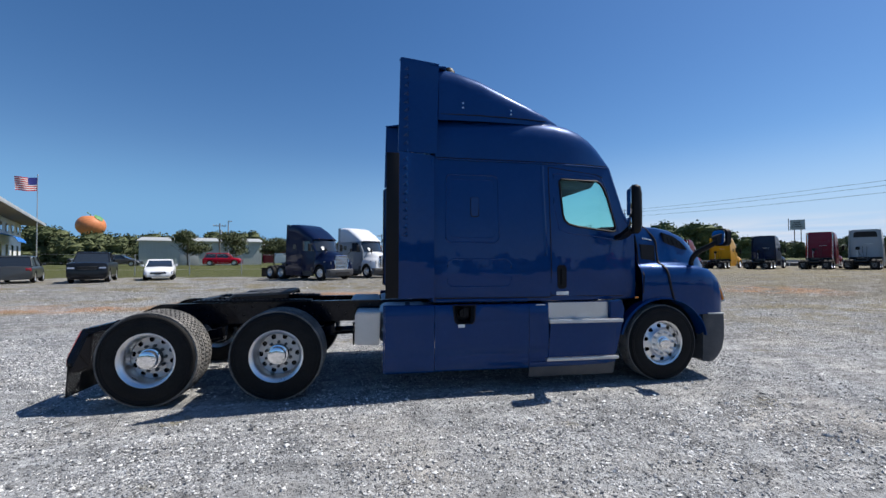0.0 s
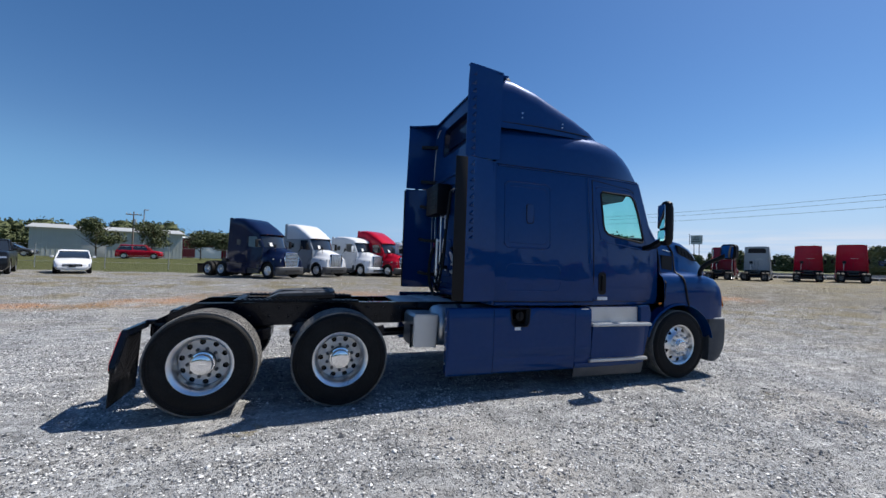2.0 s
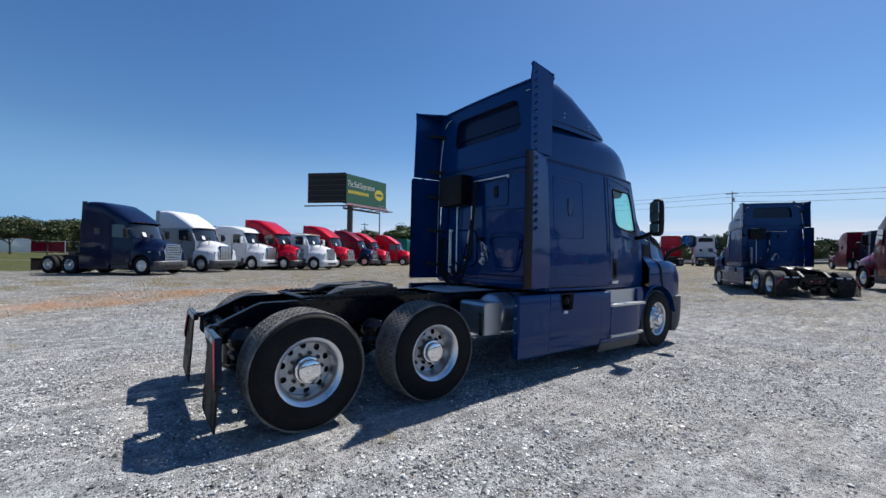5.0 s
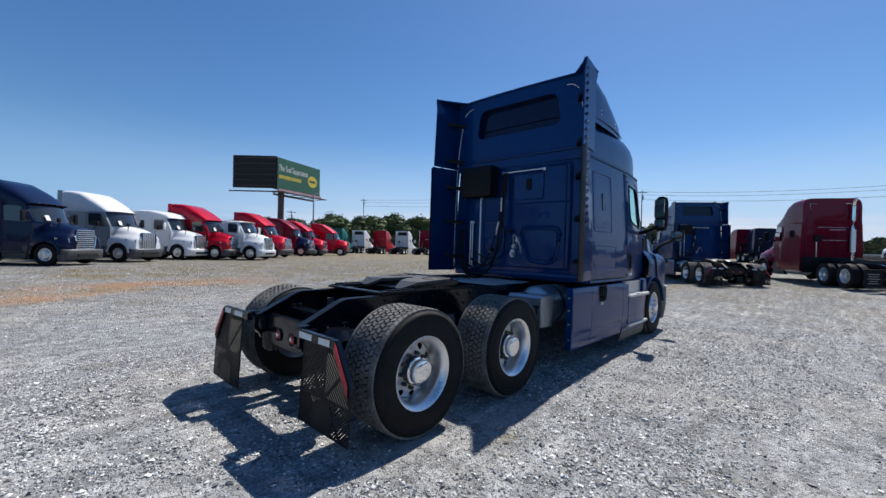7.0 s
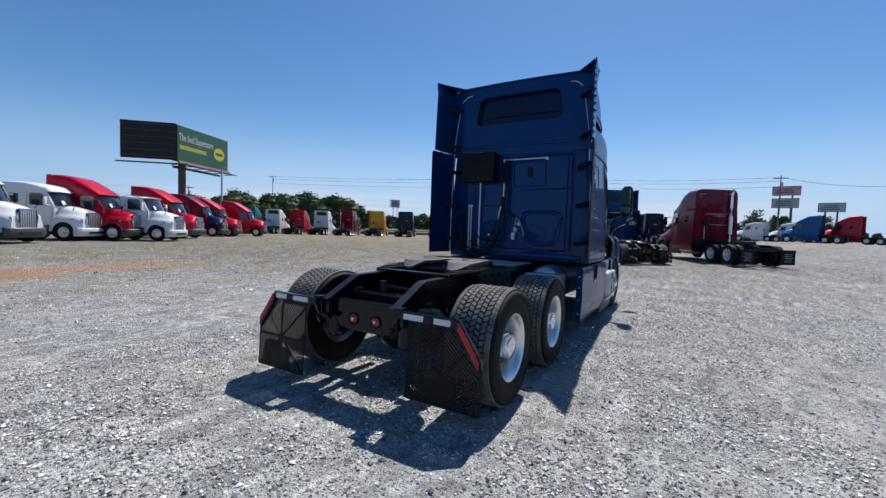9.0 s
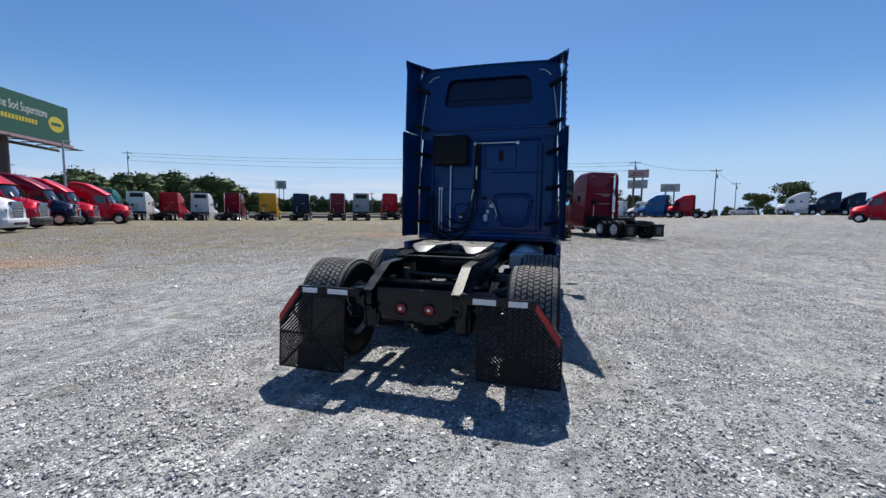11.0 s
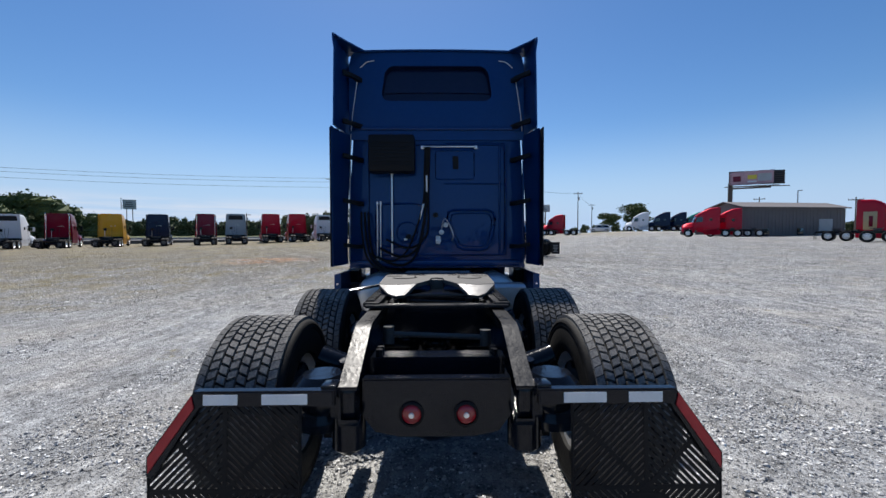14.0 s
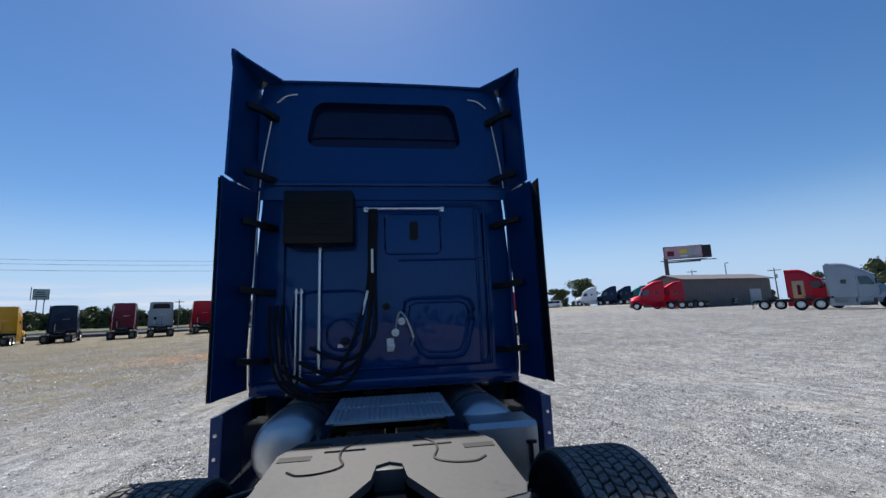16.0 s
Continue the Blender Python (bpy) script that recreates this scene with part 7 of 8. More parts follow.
yard_lorry(M_RED, 52.0, -35.5, 53, label="red sleeper tractor behind another")
panelled = yard_lorry(M_RED, 33.0, -35.5, 222, label="red sleeper tractor with a tan side panel", square=True)
bm = bmesh.new()
box(bm, (-0.35, -1.235, 1.95), (0.9, 0.02, 1.7), 0.006)
tan = part("side_panel", bm, M_TAN, panelled, "tan panel on the sleeper side")
bm = bmesh.new()
box(bm, (-0.3, -1.25, 1.9), (0.28, 0.016, 1.0), 0.004)
part("panel_stripe", bm, M_DRED, tan)
yard_lorry(M_SILVER, 27.0, -33.0, 222, label="silver grey high-roof sleeper tractor")

second = copy_thing(truck, pose(19.4, 6.9, 0.08, 0, 0, 34))
tagged(second, "blue bonneted sleeper tractor unit parked facing away", "truck")


# ---------------------------------------------------------------- trees
def leaf_material(name, a, b):
    m = bpy.data.materials.new(name)
    m.use_nodes = True
    n, l = m.node_tree.nodes, m.node_tree.links
    p = n["Principled BSDF"]
    g = n.new("ShaderNodeNewGeometry")
    r = n.new("ShaderNodeMixRGB"); r.inputs[1].default_value, r.inputs[2].default_value = (*a, 1), (*b, 1)
    tc = n.new("ShaderNodeTexCoord")
    t = n.new("ShaderNodeTexNoise"); t.inputs["Scale"].default_value = 0.25
    l.new(tc.outputs["Object"], t.inputs["Vector"])
    ad = n.new("ShaderNodeMath"); ad.operation = "ADD"
    mu = n.new("ShaderNodeMath"); mu.operation = "MULTIPLY_ADD"; mu.inputs[1].default_value, mu.inputs[2].default_value = 0.9, -0.2
    l.new(t.outputs["Fac"], mu.inputs[0])
    hf = n.new("ShaderNodeMath"); hf.operation = "MULTIPLY"; hf.inputs[1].default_value = 0.6
    l.new(g.outputs["Random Per Island"], hf.inputs[0])
    l.new(hf.outputs[0], ad.inputs[0]); l.new(mu.outputs[0], ad.inputs[1])
    l.new(ad.outputs[0], r.inputs[0]); l.new(r.outputs[0], p.inputs["Base Color"])
    p.inputs["Roughness"].default_value = 0.7
    p.inputs["Specular IOR Level"].default_value = 0.2
    return m


M_LEAF = leaf_material("green_leaves", (0.045, 0.072, 0.028), (0.12, 0.15, 0.06))
M_LEAF2 = leaf_material("olive_leaves", (0.05, 0.068, 0.032), (0.125, 0.14, 0.064))
M_BARK = mat("bark", (0.11, 0.085, 0.065), rough=0.95, noise_scale=6, noise_amount=0.3, bump=0.5, bump_scale=20)


def crown_quads(rng, cx, cy, z0, h, w, count, leaf, vs, fs, core=False):
    """Many small leaf sprays in a few uneven clumps, with gaps between them."""
    blobs = []
    for _ in range(rng.integers(11, 17)):
        a, u = rng.uniform(0, 2 * math.pi), rng.uniform(0.1, 1.0)
        zz = z0 + h * (0.25 + 0.6 * rng.uniform())
        rad = w * 0.5 * (1 - 0.5 * abs((zz - z0) / h - 0.45) * 1.6) * math.sqrt(u)
        blobs.append((cx + rad * 0.7 * math.cos(a), cy + rad * 0.7 * math.sin(a), zz, w * rng.uniform(0.15, 0.30), h * rng.uniform(0.10, 0.20)))
    if core:
        for bx, by, bz, br, bh in blobs:
            n = len(vs)
            for j in range(3):
                t, rr = (-0.6, 0.05, 0.62)[j], (0.72, 0.88, 0.58)[j]
                for i in range(6):
                    a = math.pi / 3 * (i + 0.5 * j)
                    vs.append((bx + br * rr * math.cos(a), by + br * rr * math.sin(a), bz + bh * t))
            for j in range(2):
                for i in range(6):
                    fs.append((n + 6 * j + i, n + 6 * j + (i + 1) % 6, n + 6 * j + 6 + (i + 1) % 6, n + 6 * j + 6 + i))
            fs.append(tuple(range(n + 12, n + 18)))
    B = np.array(blobs)[rng.integers(len(blobs), size=count)]
    d = rng.normal(size=(count, 3))
    d /= np.linalg.norm(d, axis=1)[:, None]
    p = B[:, :3] + d * B[:, [3, 3, 4]] * rng.uniform(0.55, 1.08, (count, 1))
    u = rng.normal(size=(count, 3)); u /= np.linalg.norm(u, axis=1)[:, None]
    v = np.cross(u, rng.normal(size=(count, 3))); v /= np.linalg.norm(v, axis=1)[:, None]
    s = leaf * rng.uniform(0.6, 1.4, (count, 1))
    quad = np.stack([p + u * a * s + v * b * s for a, b in ((-1, -0.5), (0.1, -0.75), (1, 0.1), (0.2, 0.7))], 1)
    n = len(vs)
    vs.extend(quad.reshape(-1, 3).tolist())
    fs.extend((n + 4 * np.arange(count)[:, None] + np.arange(4)).tolist())


def tree(x, y, h, w, seed, label, leaf=0.22, count=1400, material=None, trunk_share=0.28):
    rng = np.random.default_rng(seed)
    t = thing("tree", label, "tree", x, y, gz(x, y) if math.hypot(x, y) < 150 else 1.0)
    bm = bmesh.new()
    top = h * 0.8
    tube_pts = [(0, 0, -0.1), (0.05 * h * rng.uniform(-0.3, 0.3), 0.02, h * trunk_share), (0.04 * h * rng.uniform(-1, 1), 0.03 * h * rng.uniform(-1, 1), h * 0.55), (0.05 * h * rng.uniform(-1, 1), 0, top)]
    pts = smooth_line(tube_pts, 4)
    rings = []
    for i, p in enumerate(pts):
        r = h * 0.022 * (1 - 0.85 * i / (len(pts) - 1))
        rings.append([(p.x + r * math.cos(a), p.y + r * math.sin(a), p.z) for a in [2 * math.pi * k / 8 for k in range(8)]])
    loft(bm, rings)
    trunk = part("trunk", bm, M_BARK, t)
    for k in range(7):
        bm = bmesh.new()
        a, z = rng.uniform(0, 6.28), h * rng.uniform(trunk_share, 0.65)
        L = w * rng.uniform(0.25, 0.42)
        b = pts[min(len(pts) - 1, int(z / top * (len(pts) - 1)))]
        cyl(bm, (b.x, b.y, z), (b.x + L * math.cos(a), b.y + L * math.sin(a), z + L * 0.8), h * 0.009, 6, h * 0.003)
        part("limb", bm, M_BARK, trunk)
    vs, fs = [], []
    crown_quads(rng, 0, 0, h * trunk_share * 0.75, h * (1 - trunk_share * 0.75), w, count, leaf, vs, fs)
    me = bpy.data.meshes.new("crown")
    me.from_pydata(vs, [], fs)
    place("crown", me, material or M_LEAF, t)
    return t


def polar(az, r):
    """A place by its bearing (degrees from +y, clockwise) and distance from the middle of the walk."""
    return -5 + r * math.sin(radians(az)), 4 + r * math.cos(radians(az))


def polar0(az, r):
    """The same from the place where the walk begins."""
    return r * math.sin(radians(az)), r * math.cos(radians(az))


def woods(name, label, runs, seed, material, leaf=0.45, base=0.6, rich=1.0):
    """Far woods: one mass of many crowns. runs: bearing from, to, distance, height at either end."""
    rng = np.random.default_rng(seed)
    vs, fs = [], []
    for a0, a1, r, h0, h1, step in runs:
        n = max(2, int(abs(radians(a1 - a0)) * r / step))
        for k in range(n):
            u = (k + rng.uniform(-0.3, 0.3)) / max(1, n - 1)
            x, y = polar(a0 + (a1 - a0) * u, r * rng.uniform(0.96, 1.1))
            h = (h0 + (h1 - h0) * u) * rng.uniform(0.8, 1.12)
            crown_quads(rng, x, y, base - 0.25 * h, h * 1.22, h * rng.uniform(0.75, 1.1), int((850 + 60 * h) * rich), leaf * (0.50 + h / 45), vs, fs, True)
    me = bpy.data.meshes.new(name)
    me.from_pydata(vs, [], fs)
    me.materials.append(material)
    ob = new(name, me)
    tagged(ob, label, "woods", kind="stuff")


woods("far_woods", "green wood behind the yard to the north", ((25, 33, 150, 11, 12, 3.5), (33, 41.5, 150, 12, 14, 3.5), (41.5, 49, 150, 14, 7.5, 3.5), (8, 25, 150, 9, 10.5, 4.5), (8, 49, 140, 7, 7, 3.5), (30, 46, 145, 11, 11, 3)), 3, M_LEAF)
woods("far_woods", "wood behind the sheds", ((-48, -27, 150, 11.5, 12, 4), (-27, -13, 150, 11.5, 11, 4), (-13, 8, 160, 9, 9.5, 5), (-48, 0, 140, 8, 8, 3.5), (-34, -29.5, 144, 10.8, 10.8, 3)), 4, M_LEAF2)
woods("far_woods", "low wooded rise along the road", ((47.5, 75, 230, 9.5, 10, 5), (75, 104, 230, 10, 8, 5), (104, 136, 260, 6.5, 6.5, 6), (49, 104, 170, 6, 6, 4)), 5, M_LEAF2, 0.6)
woods("far_woods", "trees beside the road behind the row", ((69, 76, 115, 7.5, 9, 3), (76, 82, 120, 6.5, 6, 3.5), (86, 91, 120, 7, 8, 3.5), (95.8, 100.5, 125, 6, 7, 4)), 6, M_LEAF2)
woods("far_woods", "wood beyond the shed", ((140, 162, 130, 10, 12, 5), (165, 200, 170, 10, 10, 8), (200, 300, 190, 9, 9, 9)), 8, M_LEAF2, rich=0.3)
woods("far_woods", "wooded edge on the open side of the yard", ((146, 176, 82, 9.5, 8, 5), (176, 198, 80, 10.5, 11, 5), (198, 236, 84, 9, 10, 5)), 9, M_LEAF2, rich=0.35)
for i, (az, r, h, w) in enumerate(((-22.6, 66, 5.0, 5.4), (-17.8, 68, 5.2, 5.0), (-13.0, 66, 4.6, 4.6), (-10.6, 64, 4.3, 4.2), (-8.2, 66, 4.4, 4.6))):
    tree(*polar0(az, r), h, w, 20 + i, "small bushy tree on the grass before a shed", 0.11, 4000, M_LEAF2, 0.2)
tree(*polar(112.2, 135), 7.0, 7.5, 31, "broad green roadside tree", 0.2, 3600)
tree(*polar(115.2, 135), 9.3, 9.5, 32, "broad green roadside tree", 0.22, 5000)
tree(*polar(102.8, 115), 5.5, 5, 33, "small tree beside a road sign", 0.2, 900)
tree(*polar(97.2, 105), 6.5, 5, 34, "slender tree behind the parked tractors", 0.2, 1000)


# ---------------------------------------------------------------- signs, poles and wires
M_BILLGREEN = mat("green_poster", (0.035, 0.13, 0.075), rough=0.5, noise_scale=1.5, noise_amount=0.06)
M_BILLDARK = mat("dark_sign_frame", (0.02, 0.02, 0.022), rough=0.7, noise_scale=2, noise_amount=0.2)
M_POLE = mat("weathered_pole", (0.16, 0.13, 0.105), rough=0.9, noise_scale=4, noise_amount=0.25, bump=0.3, bump_scale=25)
M_SIGNPOLE = mat("brown_steel_post", (0.09, 0.07, 0.06), rough=0.6, noise_scale=2, noise_amount=0.2)
M_YTEXT = mat("yellow_print", (0.75, 0.6, 0.06), rough=0.5)
M_PINK = mat("pink_poster", (0.55, 0.32, 0.34), rough=0.5, noise_scale=0.9, noise_amount=0.25)
M_GREYPOST = mat("grey_poster", (0.42, 0.43, 0.43), rough=0.5, noise_scale=0.8, noise_amount=0.15)
M_GALV = mat("galvanised_steel", (0.45, 0.46, 0.47), rough=0.45, metal=0.6, noise_scale=3, noise_amount=0.12)


def text(body, size, m, material, parent, name="lettering"):
    c = bpy.data.curves.new(name, "FONT")
    c.body, c.size, c.extrude = body, size, 0.006
    c.align_x = "LEFT"
    c.materials.append(material)
    ob = new(name, c)
    ob.parent, ob.matrix_basis = parent, m
    return ob


def billboard(label, p0, p1, z0, z1, poster, post_at=0.5, back=None, walkway=True, boards=1):
    """A hoarding on a single post. p0, p1: left and right end of the face as seen from the yard."""
    (x0, y0), (x1, y1) = p0, p1
    cx, cy = (x0 + x1) / 2, (y0 + y1) / 2
    ang = math.degrees(math.atan2(y1 - y0, x1 - x0))
    L = math.hypot(x1 - x0, y1 - y0)
    zg = gz(cx, cy)
    t = thing("billboard", label, "billboard", cx, cy, zg, ang)
    z0, z1 = z0 - zg, z1 - zg
    bm = bmesh.new()
    box(bm, (0, 0.10, (z0 + z1) / 2), (L, 0.18, z1 - z0), 0.03)
    panel = part("sign_panel", bm, M_BILLDARK, t)
    bm = bmesh.new()
    box(bm, (0, -0.005, (z0 + z1) / 2), (L - 0.16, 0.02, z1 - z0 - 0.16))
    part("poster", bm, poster, panel)
    bm = bmesh.new()
    px = (post_at - 0.5) * L
    cyl(bm, (px, 0.9, -0.3), (px, 0.9, z0 + 0.5), 0.42, 20)
    part("post", bm, M_SIGNPOLE, t)
    bm = bmesh.new()
    for dz in (0.15, 1.0):
        box(bm, (0, 0.9, z0 - dz + 0.4), (L * 0.9, 0.22, 0.28), 0.02)
    part("beam", bm, M_SIGNPOLE, t)
    if walkway:
        bm = bmesh.new()
        box(bm, (0, -0.6, z0 - 0.35), (L + 1.4, 0.7, 0.08), 0.01)
        for k in range(6):
            box(bm, (-L / 2 + L * k / 5, -0.1, z0 - 0.42), (0.08, 1.6, 0.1), 0.01)
        part("walkway", bm, M_SIGNPOLE, t)
    if back:
        # the second face, seen from behind: frame and battens
        (bx, by) = back
        m = Matrix.Translation((cx, cy, zg)) @ Matrix.Rotation(radians(ang), 4, "Z")
        q = m.inverted() @ Vector((bx, by, 0))
        s = Vector((-L / 2 - 0.02, 0.12, 0))
        d = (q - s)
        n = Vector((-d.y, d.x, 0)).normalized() * 0.1
        bm = bmesh.new()
        loft(bm, [[(s.x + d.x * u + n.x * k, s.y + d.y * u + n.y * k, z) for k, z in ((-1, z0 + 0.1), (1, z0 + 0.1), (1, z1 + 0.1), (-1, z1 + 0.1))] for u in (0, 1)])
        bp = part("rear_panel", bm, M_BILLDARK, t)
        for k in range(6):
            bm = bmesh.new()
            z = z0 + 0.4 + (z1 - z0 - 0.6) * k / 5
            for sg in (-1, 1):
                tube(bm, [(s.x + n.x * 1.8 * sg, s.y + n.y * 1.8 * sg, z), (q.x + n.x * 1.8 * sg, q.y + n.y * 1.8 * sg, z)], 0.06, 4)
            part("batten", bm, M_SIGNPOLE, bp)
        bm = bmesh.new()
        w = Vector((d.x, d.y, 0)).normalized() * 0.8
        tube(bm, [(s.x - w.x, s.y - w.y - 0.5, z0 - 0.35), (q.x + w.x, q.y + w.y - 0.3, z0 - 0.35)], 0.09, 4)
        part("rear_walkway", bm, M_SIGNPOLE, bp)
    return t, panel, L, z0, z1


bA, bB = polar(25.5, 58.0), polar(30.9, 65.5)
bb, pan, L, z0, z1 = billboard("green hoarding with white and yellow print on a steel post", bA, bB, 8.75, 13.1, M_BILLGREEN, 0.2, back=polar(20.3, 60.5))
text("The Sod Superstore", 0.98, pose(-L * 0.47, -0.02, z1 - 1.75, 90, 0, 0) @ Matrix.Diagonal((0.70 * L / 8.6, 1.25, 1, 1)), M_LABEL, pan)
bm = bmesh.new()
for k in range(12):
    box(bm, (-L * 0.455 + k * L * 0.041 + L * 0.015, -0.022, z1 - 2.55), (L * 0.029, 0.012, 0.48))
tagged(part("print_bar", bm, M_YTEXT, pan), "row of yellow bars of print", kind="stuff")
bm = bmesh.new()
prism(bm, [(L * 0.30 + L * 0.115 * math.cos(a), z1 - 2.25 + 0.85 * math.sin(a)) for a in [2 * math.pi * k / 28 for k in range(28)]], "y", -0.018, -0.03)
oval = part("oval_mark", bm, M_YTEXT, pan)
bm = bmesh.new()
box(bm, (L * 0.30, -0.036, z1 - 2.25), (L * 0.15, 0.01, 0.34))
part("mark_bar", bm, M_BILLGREEN, oval)
bm = bmesh.new()
box(bm, (0, -0.3, z0 - 0.15), (L, 0.06, 0.45))
part("skirt_board", bm, M_PINK, pan)

bC, bD = polar(124.9, 100.0), polar(129.0, 100.5)
bb, pan, L, z0, z1 = billboard("pink hoarding with a dark picture on a steel post", bC, bD, 11.2, 13.9, M_PINK, 0.04, back=polar(129.9, 103))
for cx, cz, sx, sz, mm in ((-0.32, 0.45, 0.18, 0.4, M_DRED), (0.02, 0.55, 0.2, 0.3, M_YTEXT), (0.3, 0.5, 0.3, 0.55, M_GREYPOST), (0.02, 0.22, 0.2, 0.12, M_LABEL)):
    bm = bmesh.new()
    box(bm, (cx * L, -0.022, z0 + cz * (z1 - z0)), (sx * L, 0.01, sz * (z1 - z0)))
    part("print_block", bm, mm, pan)

# smaller signs across the road
for az0, az1, r, e0, e1, mm, lb in ((98.6, 101.0, 120, 4.75, 5.75, M_PINK, "upper board of a pair of pale roadside boards"), (98.6, 100.9, 119, 3.4, 4.45, M_GREYPOST, "lower board of a pair of pale roadside boards"), (102.4, 104.5, 118, 2.95, 3.9, M_GREYPOST, "pale roadside board on two posts"), (52.0, 53.2, 230, 2.8, 3.85, M_GREYPOST, "pale roadside board with a dark side face")):
    P0, P1 = polar(az0, r), polar(az1, r)
    zg = gz(*P0)
    t = thing("roadside_sign", lb, "sign", (P0[0] + P1[0]) / 2, (P0[1] + P1[1]) / 2, zg, math.degrees(math.atan2(P1[1] - P0[1], P1[0] - P0[0])))
    L = math.dist(P0, P1)
    za, zb = 1.6 + r * math.tan(radians(e0)) - zg, 1.6 + r * math.tan(radians(e1)) - zg
    bm = bmesh.new()
    box(bm, (0, 0, (za + zb) / 2), (L, 0.3, zb - za), 0.03)
    b = part("board", bm, M_BILLDARK, t)
    bm = bmesh.new()
    box(bm, (0, -0.155, (za + zb) / 2), (L - 0.2, 0.02, zb - za - 0.2))
    part("poster", bm, mm, b)
    for k in range(3):
        bm = bmesh.new()
        box(bm, (-L * 0.05, -0.17, za + (zb - za) * (0.3 + 0.2 * k)), (L * (0.7 - 0.12 * k), 0.01, (zb - za) * 0.07))
        part("print_bar", bm, M_BILLDARK, b)
    for s in (-0.22, 0.22):
        bm = bmesh.new()
        cyl(bm, (s * L, 0.25, -0.3), (s * L, 0.25, za + 0.4), 0.16, 10)
        part("post", bm, M_SIGNPOLE, t)
    if az0 < 60:
        bm = bmesh.new()
        box(bm, (-L / 2 - 0.5, 0.7, (za + zb) / 2 + 0.3), (0.25, 1.2, (zb - za) * 1.2), 0.02)
        part("side_board", bm, M_BILLDARK, t)


def utility_pole(az, r, h, arms=1, lamp=False):
    x, y = polar(az, r)
    zg = gz(x, y) if r < 110 else 1.0
    t = thing("street_lamp" if lamp else "utility_pole", "grey steel pole with a small lamp head" if lamp else "weathered wooden utility pole with a cross-arm", "pole", x, y, zg, -az)
    bm = bmesh.new()
    cyl(bm, (0, 0, -0.3), (0, 0, h), 0.15, 10, 0.09)
    part("pole_shaft", bm, M_GALV if lamp else M_POLE, t)
    if lamp:
        bm = bmesh.new()
        box(bm, (0.3, 0, h + 0.05), (0.7, 0.3, 0.16), 0.05)
        part("lamp_head", bm, M_GALV, t)
    else:
        for k in range(arms):
            bm = bmesh.new()
            box(bm, (0, 0, h - 0.5 - 0.9 * k), (2.2, 0.12, 0.14), 0.01)
            arm = part("cross_arm", bm, M_POLE, t)
            for s in (-1, -0.5, 0.5, 1):
                bm = bmesh.new()
                lathe(bm, [(0.05, 0), (0.07, 0.06), (0.04, 0.12), (0.06, 0.17), (0.02, 0.22)], 8)
                part("insulator", bm, M_GREYPOST, arm, m=pose(s, 0, h - 0.43 - 0.9 * k, 90, 0, 0))
        bm = bmesh.new()
        cyl(bm, (0.22, 0, h - 2.2), (0.22, 0, h - 1.3), 0.2, 12)
        part("transformer", bm, M_GALV, t)
    return Vector((x, y, zg + h - 0.3))


tops = [utility_pole(az, r, h) for az, r, h in ((-16.9, 82.7, 8.0), (4, 100, 7.5), (27.0, 120, 9.5), (64, 130, 6.6), (74.1, 105, 15.0), (99.3, 100, 12.6), (108.1, 110, 11.3), (110.2, 160, 11.5), (127.9, 120, 9.0), (135.5, 110, 7.4), (36.4, 150, 17.0))]
utility_pole(-15.9, 82.7, 8.4, lamp=True)
utility_pole(131.0, 100, 8.2, lamp=True)
utility_pole(30.2, 60, 8.6, lamp=True)
M_WIRE = mat("dark_cable", (0.03, 0.03, 0.03), rough=0.7)
for k, (a, b, dz) in enumerate(((10, 4, 0.0), (10, 4, 0.9), (10, 4, 2.2), (4, 5, 0.0), (4, 5, 0.7), (5, 6, 0.0), (6, 7, 0.0), (4, 5, 1.8))):
    bm = bmesh.new()
    p, q = tops[a], tops[b]
    tube(bm, [p.lerp(q, u / 12) + Vector((0, 0, -dz - 6.0 * (u / 12) * (1 - u / 12) * 0.5)) for u in range(13)], 0.03, 4)
    tagged(part("overhead_wire", bm, M_WIRE, None), "thin dark overhead cable between poles", "cable")


# ---------------------------------------------------------------- buildings
M_SHED = mat("grey_shed_cladding", (0.43, 0.45, 0.42), rough=0.6, noise_scale=0.6, noise_amount=0.08)
M_SHEDROOF = mat("pale_shed_roof", (0.40, 0.41, 0.40), rough=0.5, noise_scale=0.5, noise_amount=0.08)
M_TANSHED = mat("grey_brown_cladding", (0.16, 0.145, 0.14), rough=0.7, noise_scale=0.6, noise_amount=0.1)
M_WALLWHITE = mat("white_render", (0.78, 0.78, 0.76), rough=0.8, noise_scale=0.9, noise_amount=0.05, bump=0.1)
M_ROOFBROWN = mat("brown_roof", (0.17, 0.135, 0.11), rough=0.8, noise_scale=2, noise_amount=0.15)
M_AWNING = mat("blue_awning", (0.02, 0.16, 0.5), rough=0.7, noise_scale=2, noise_amount=0.1)


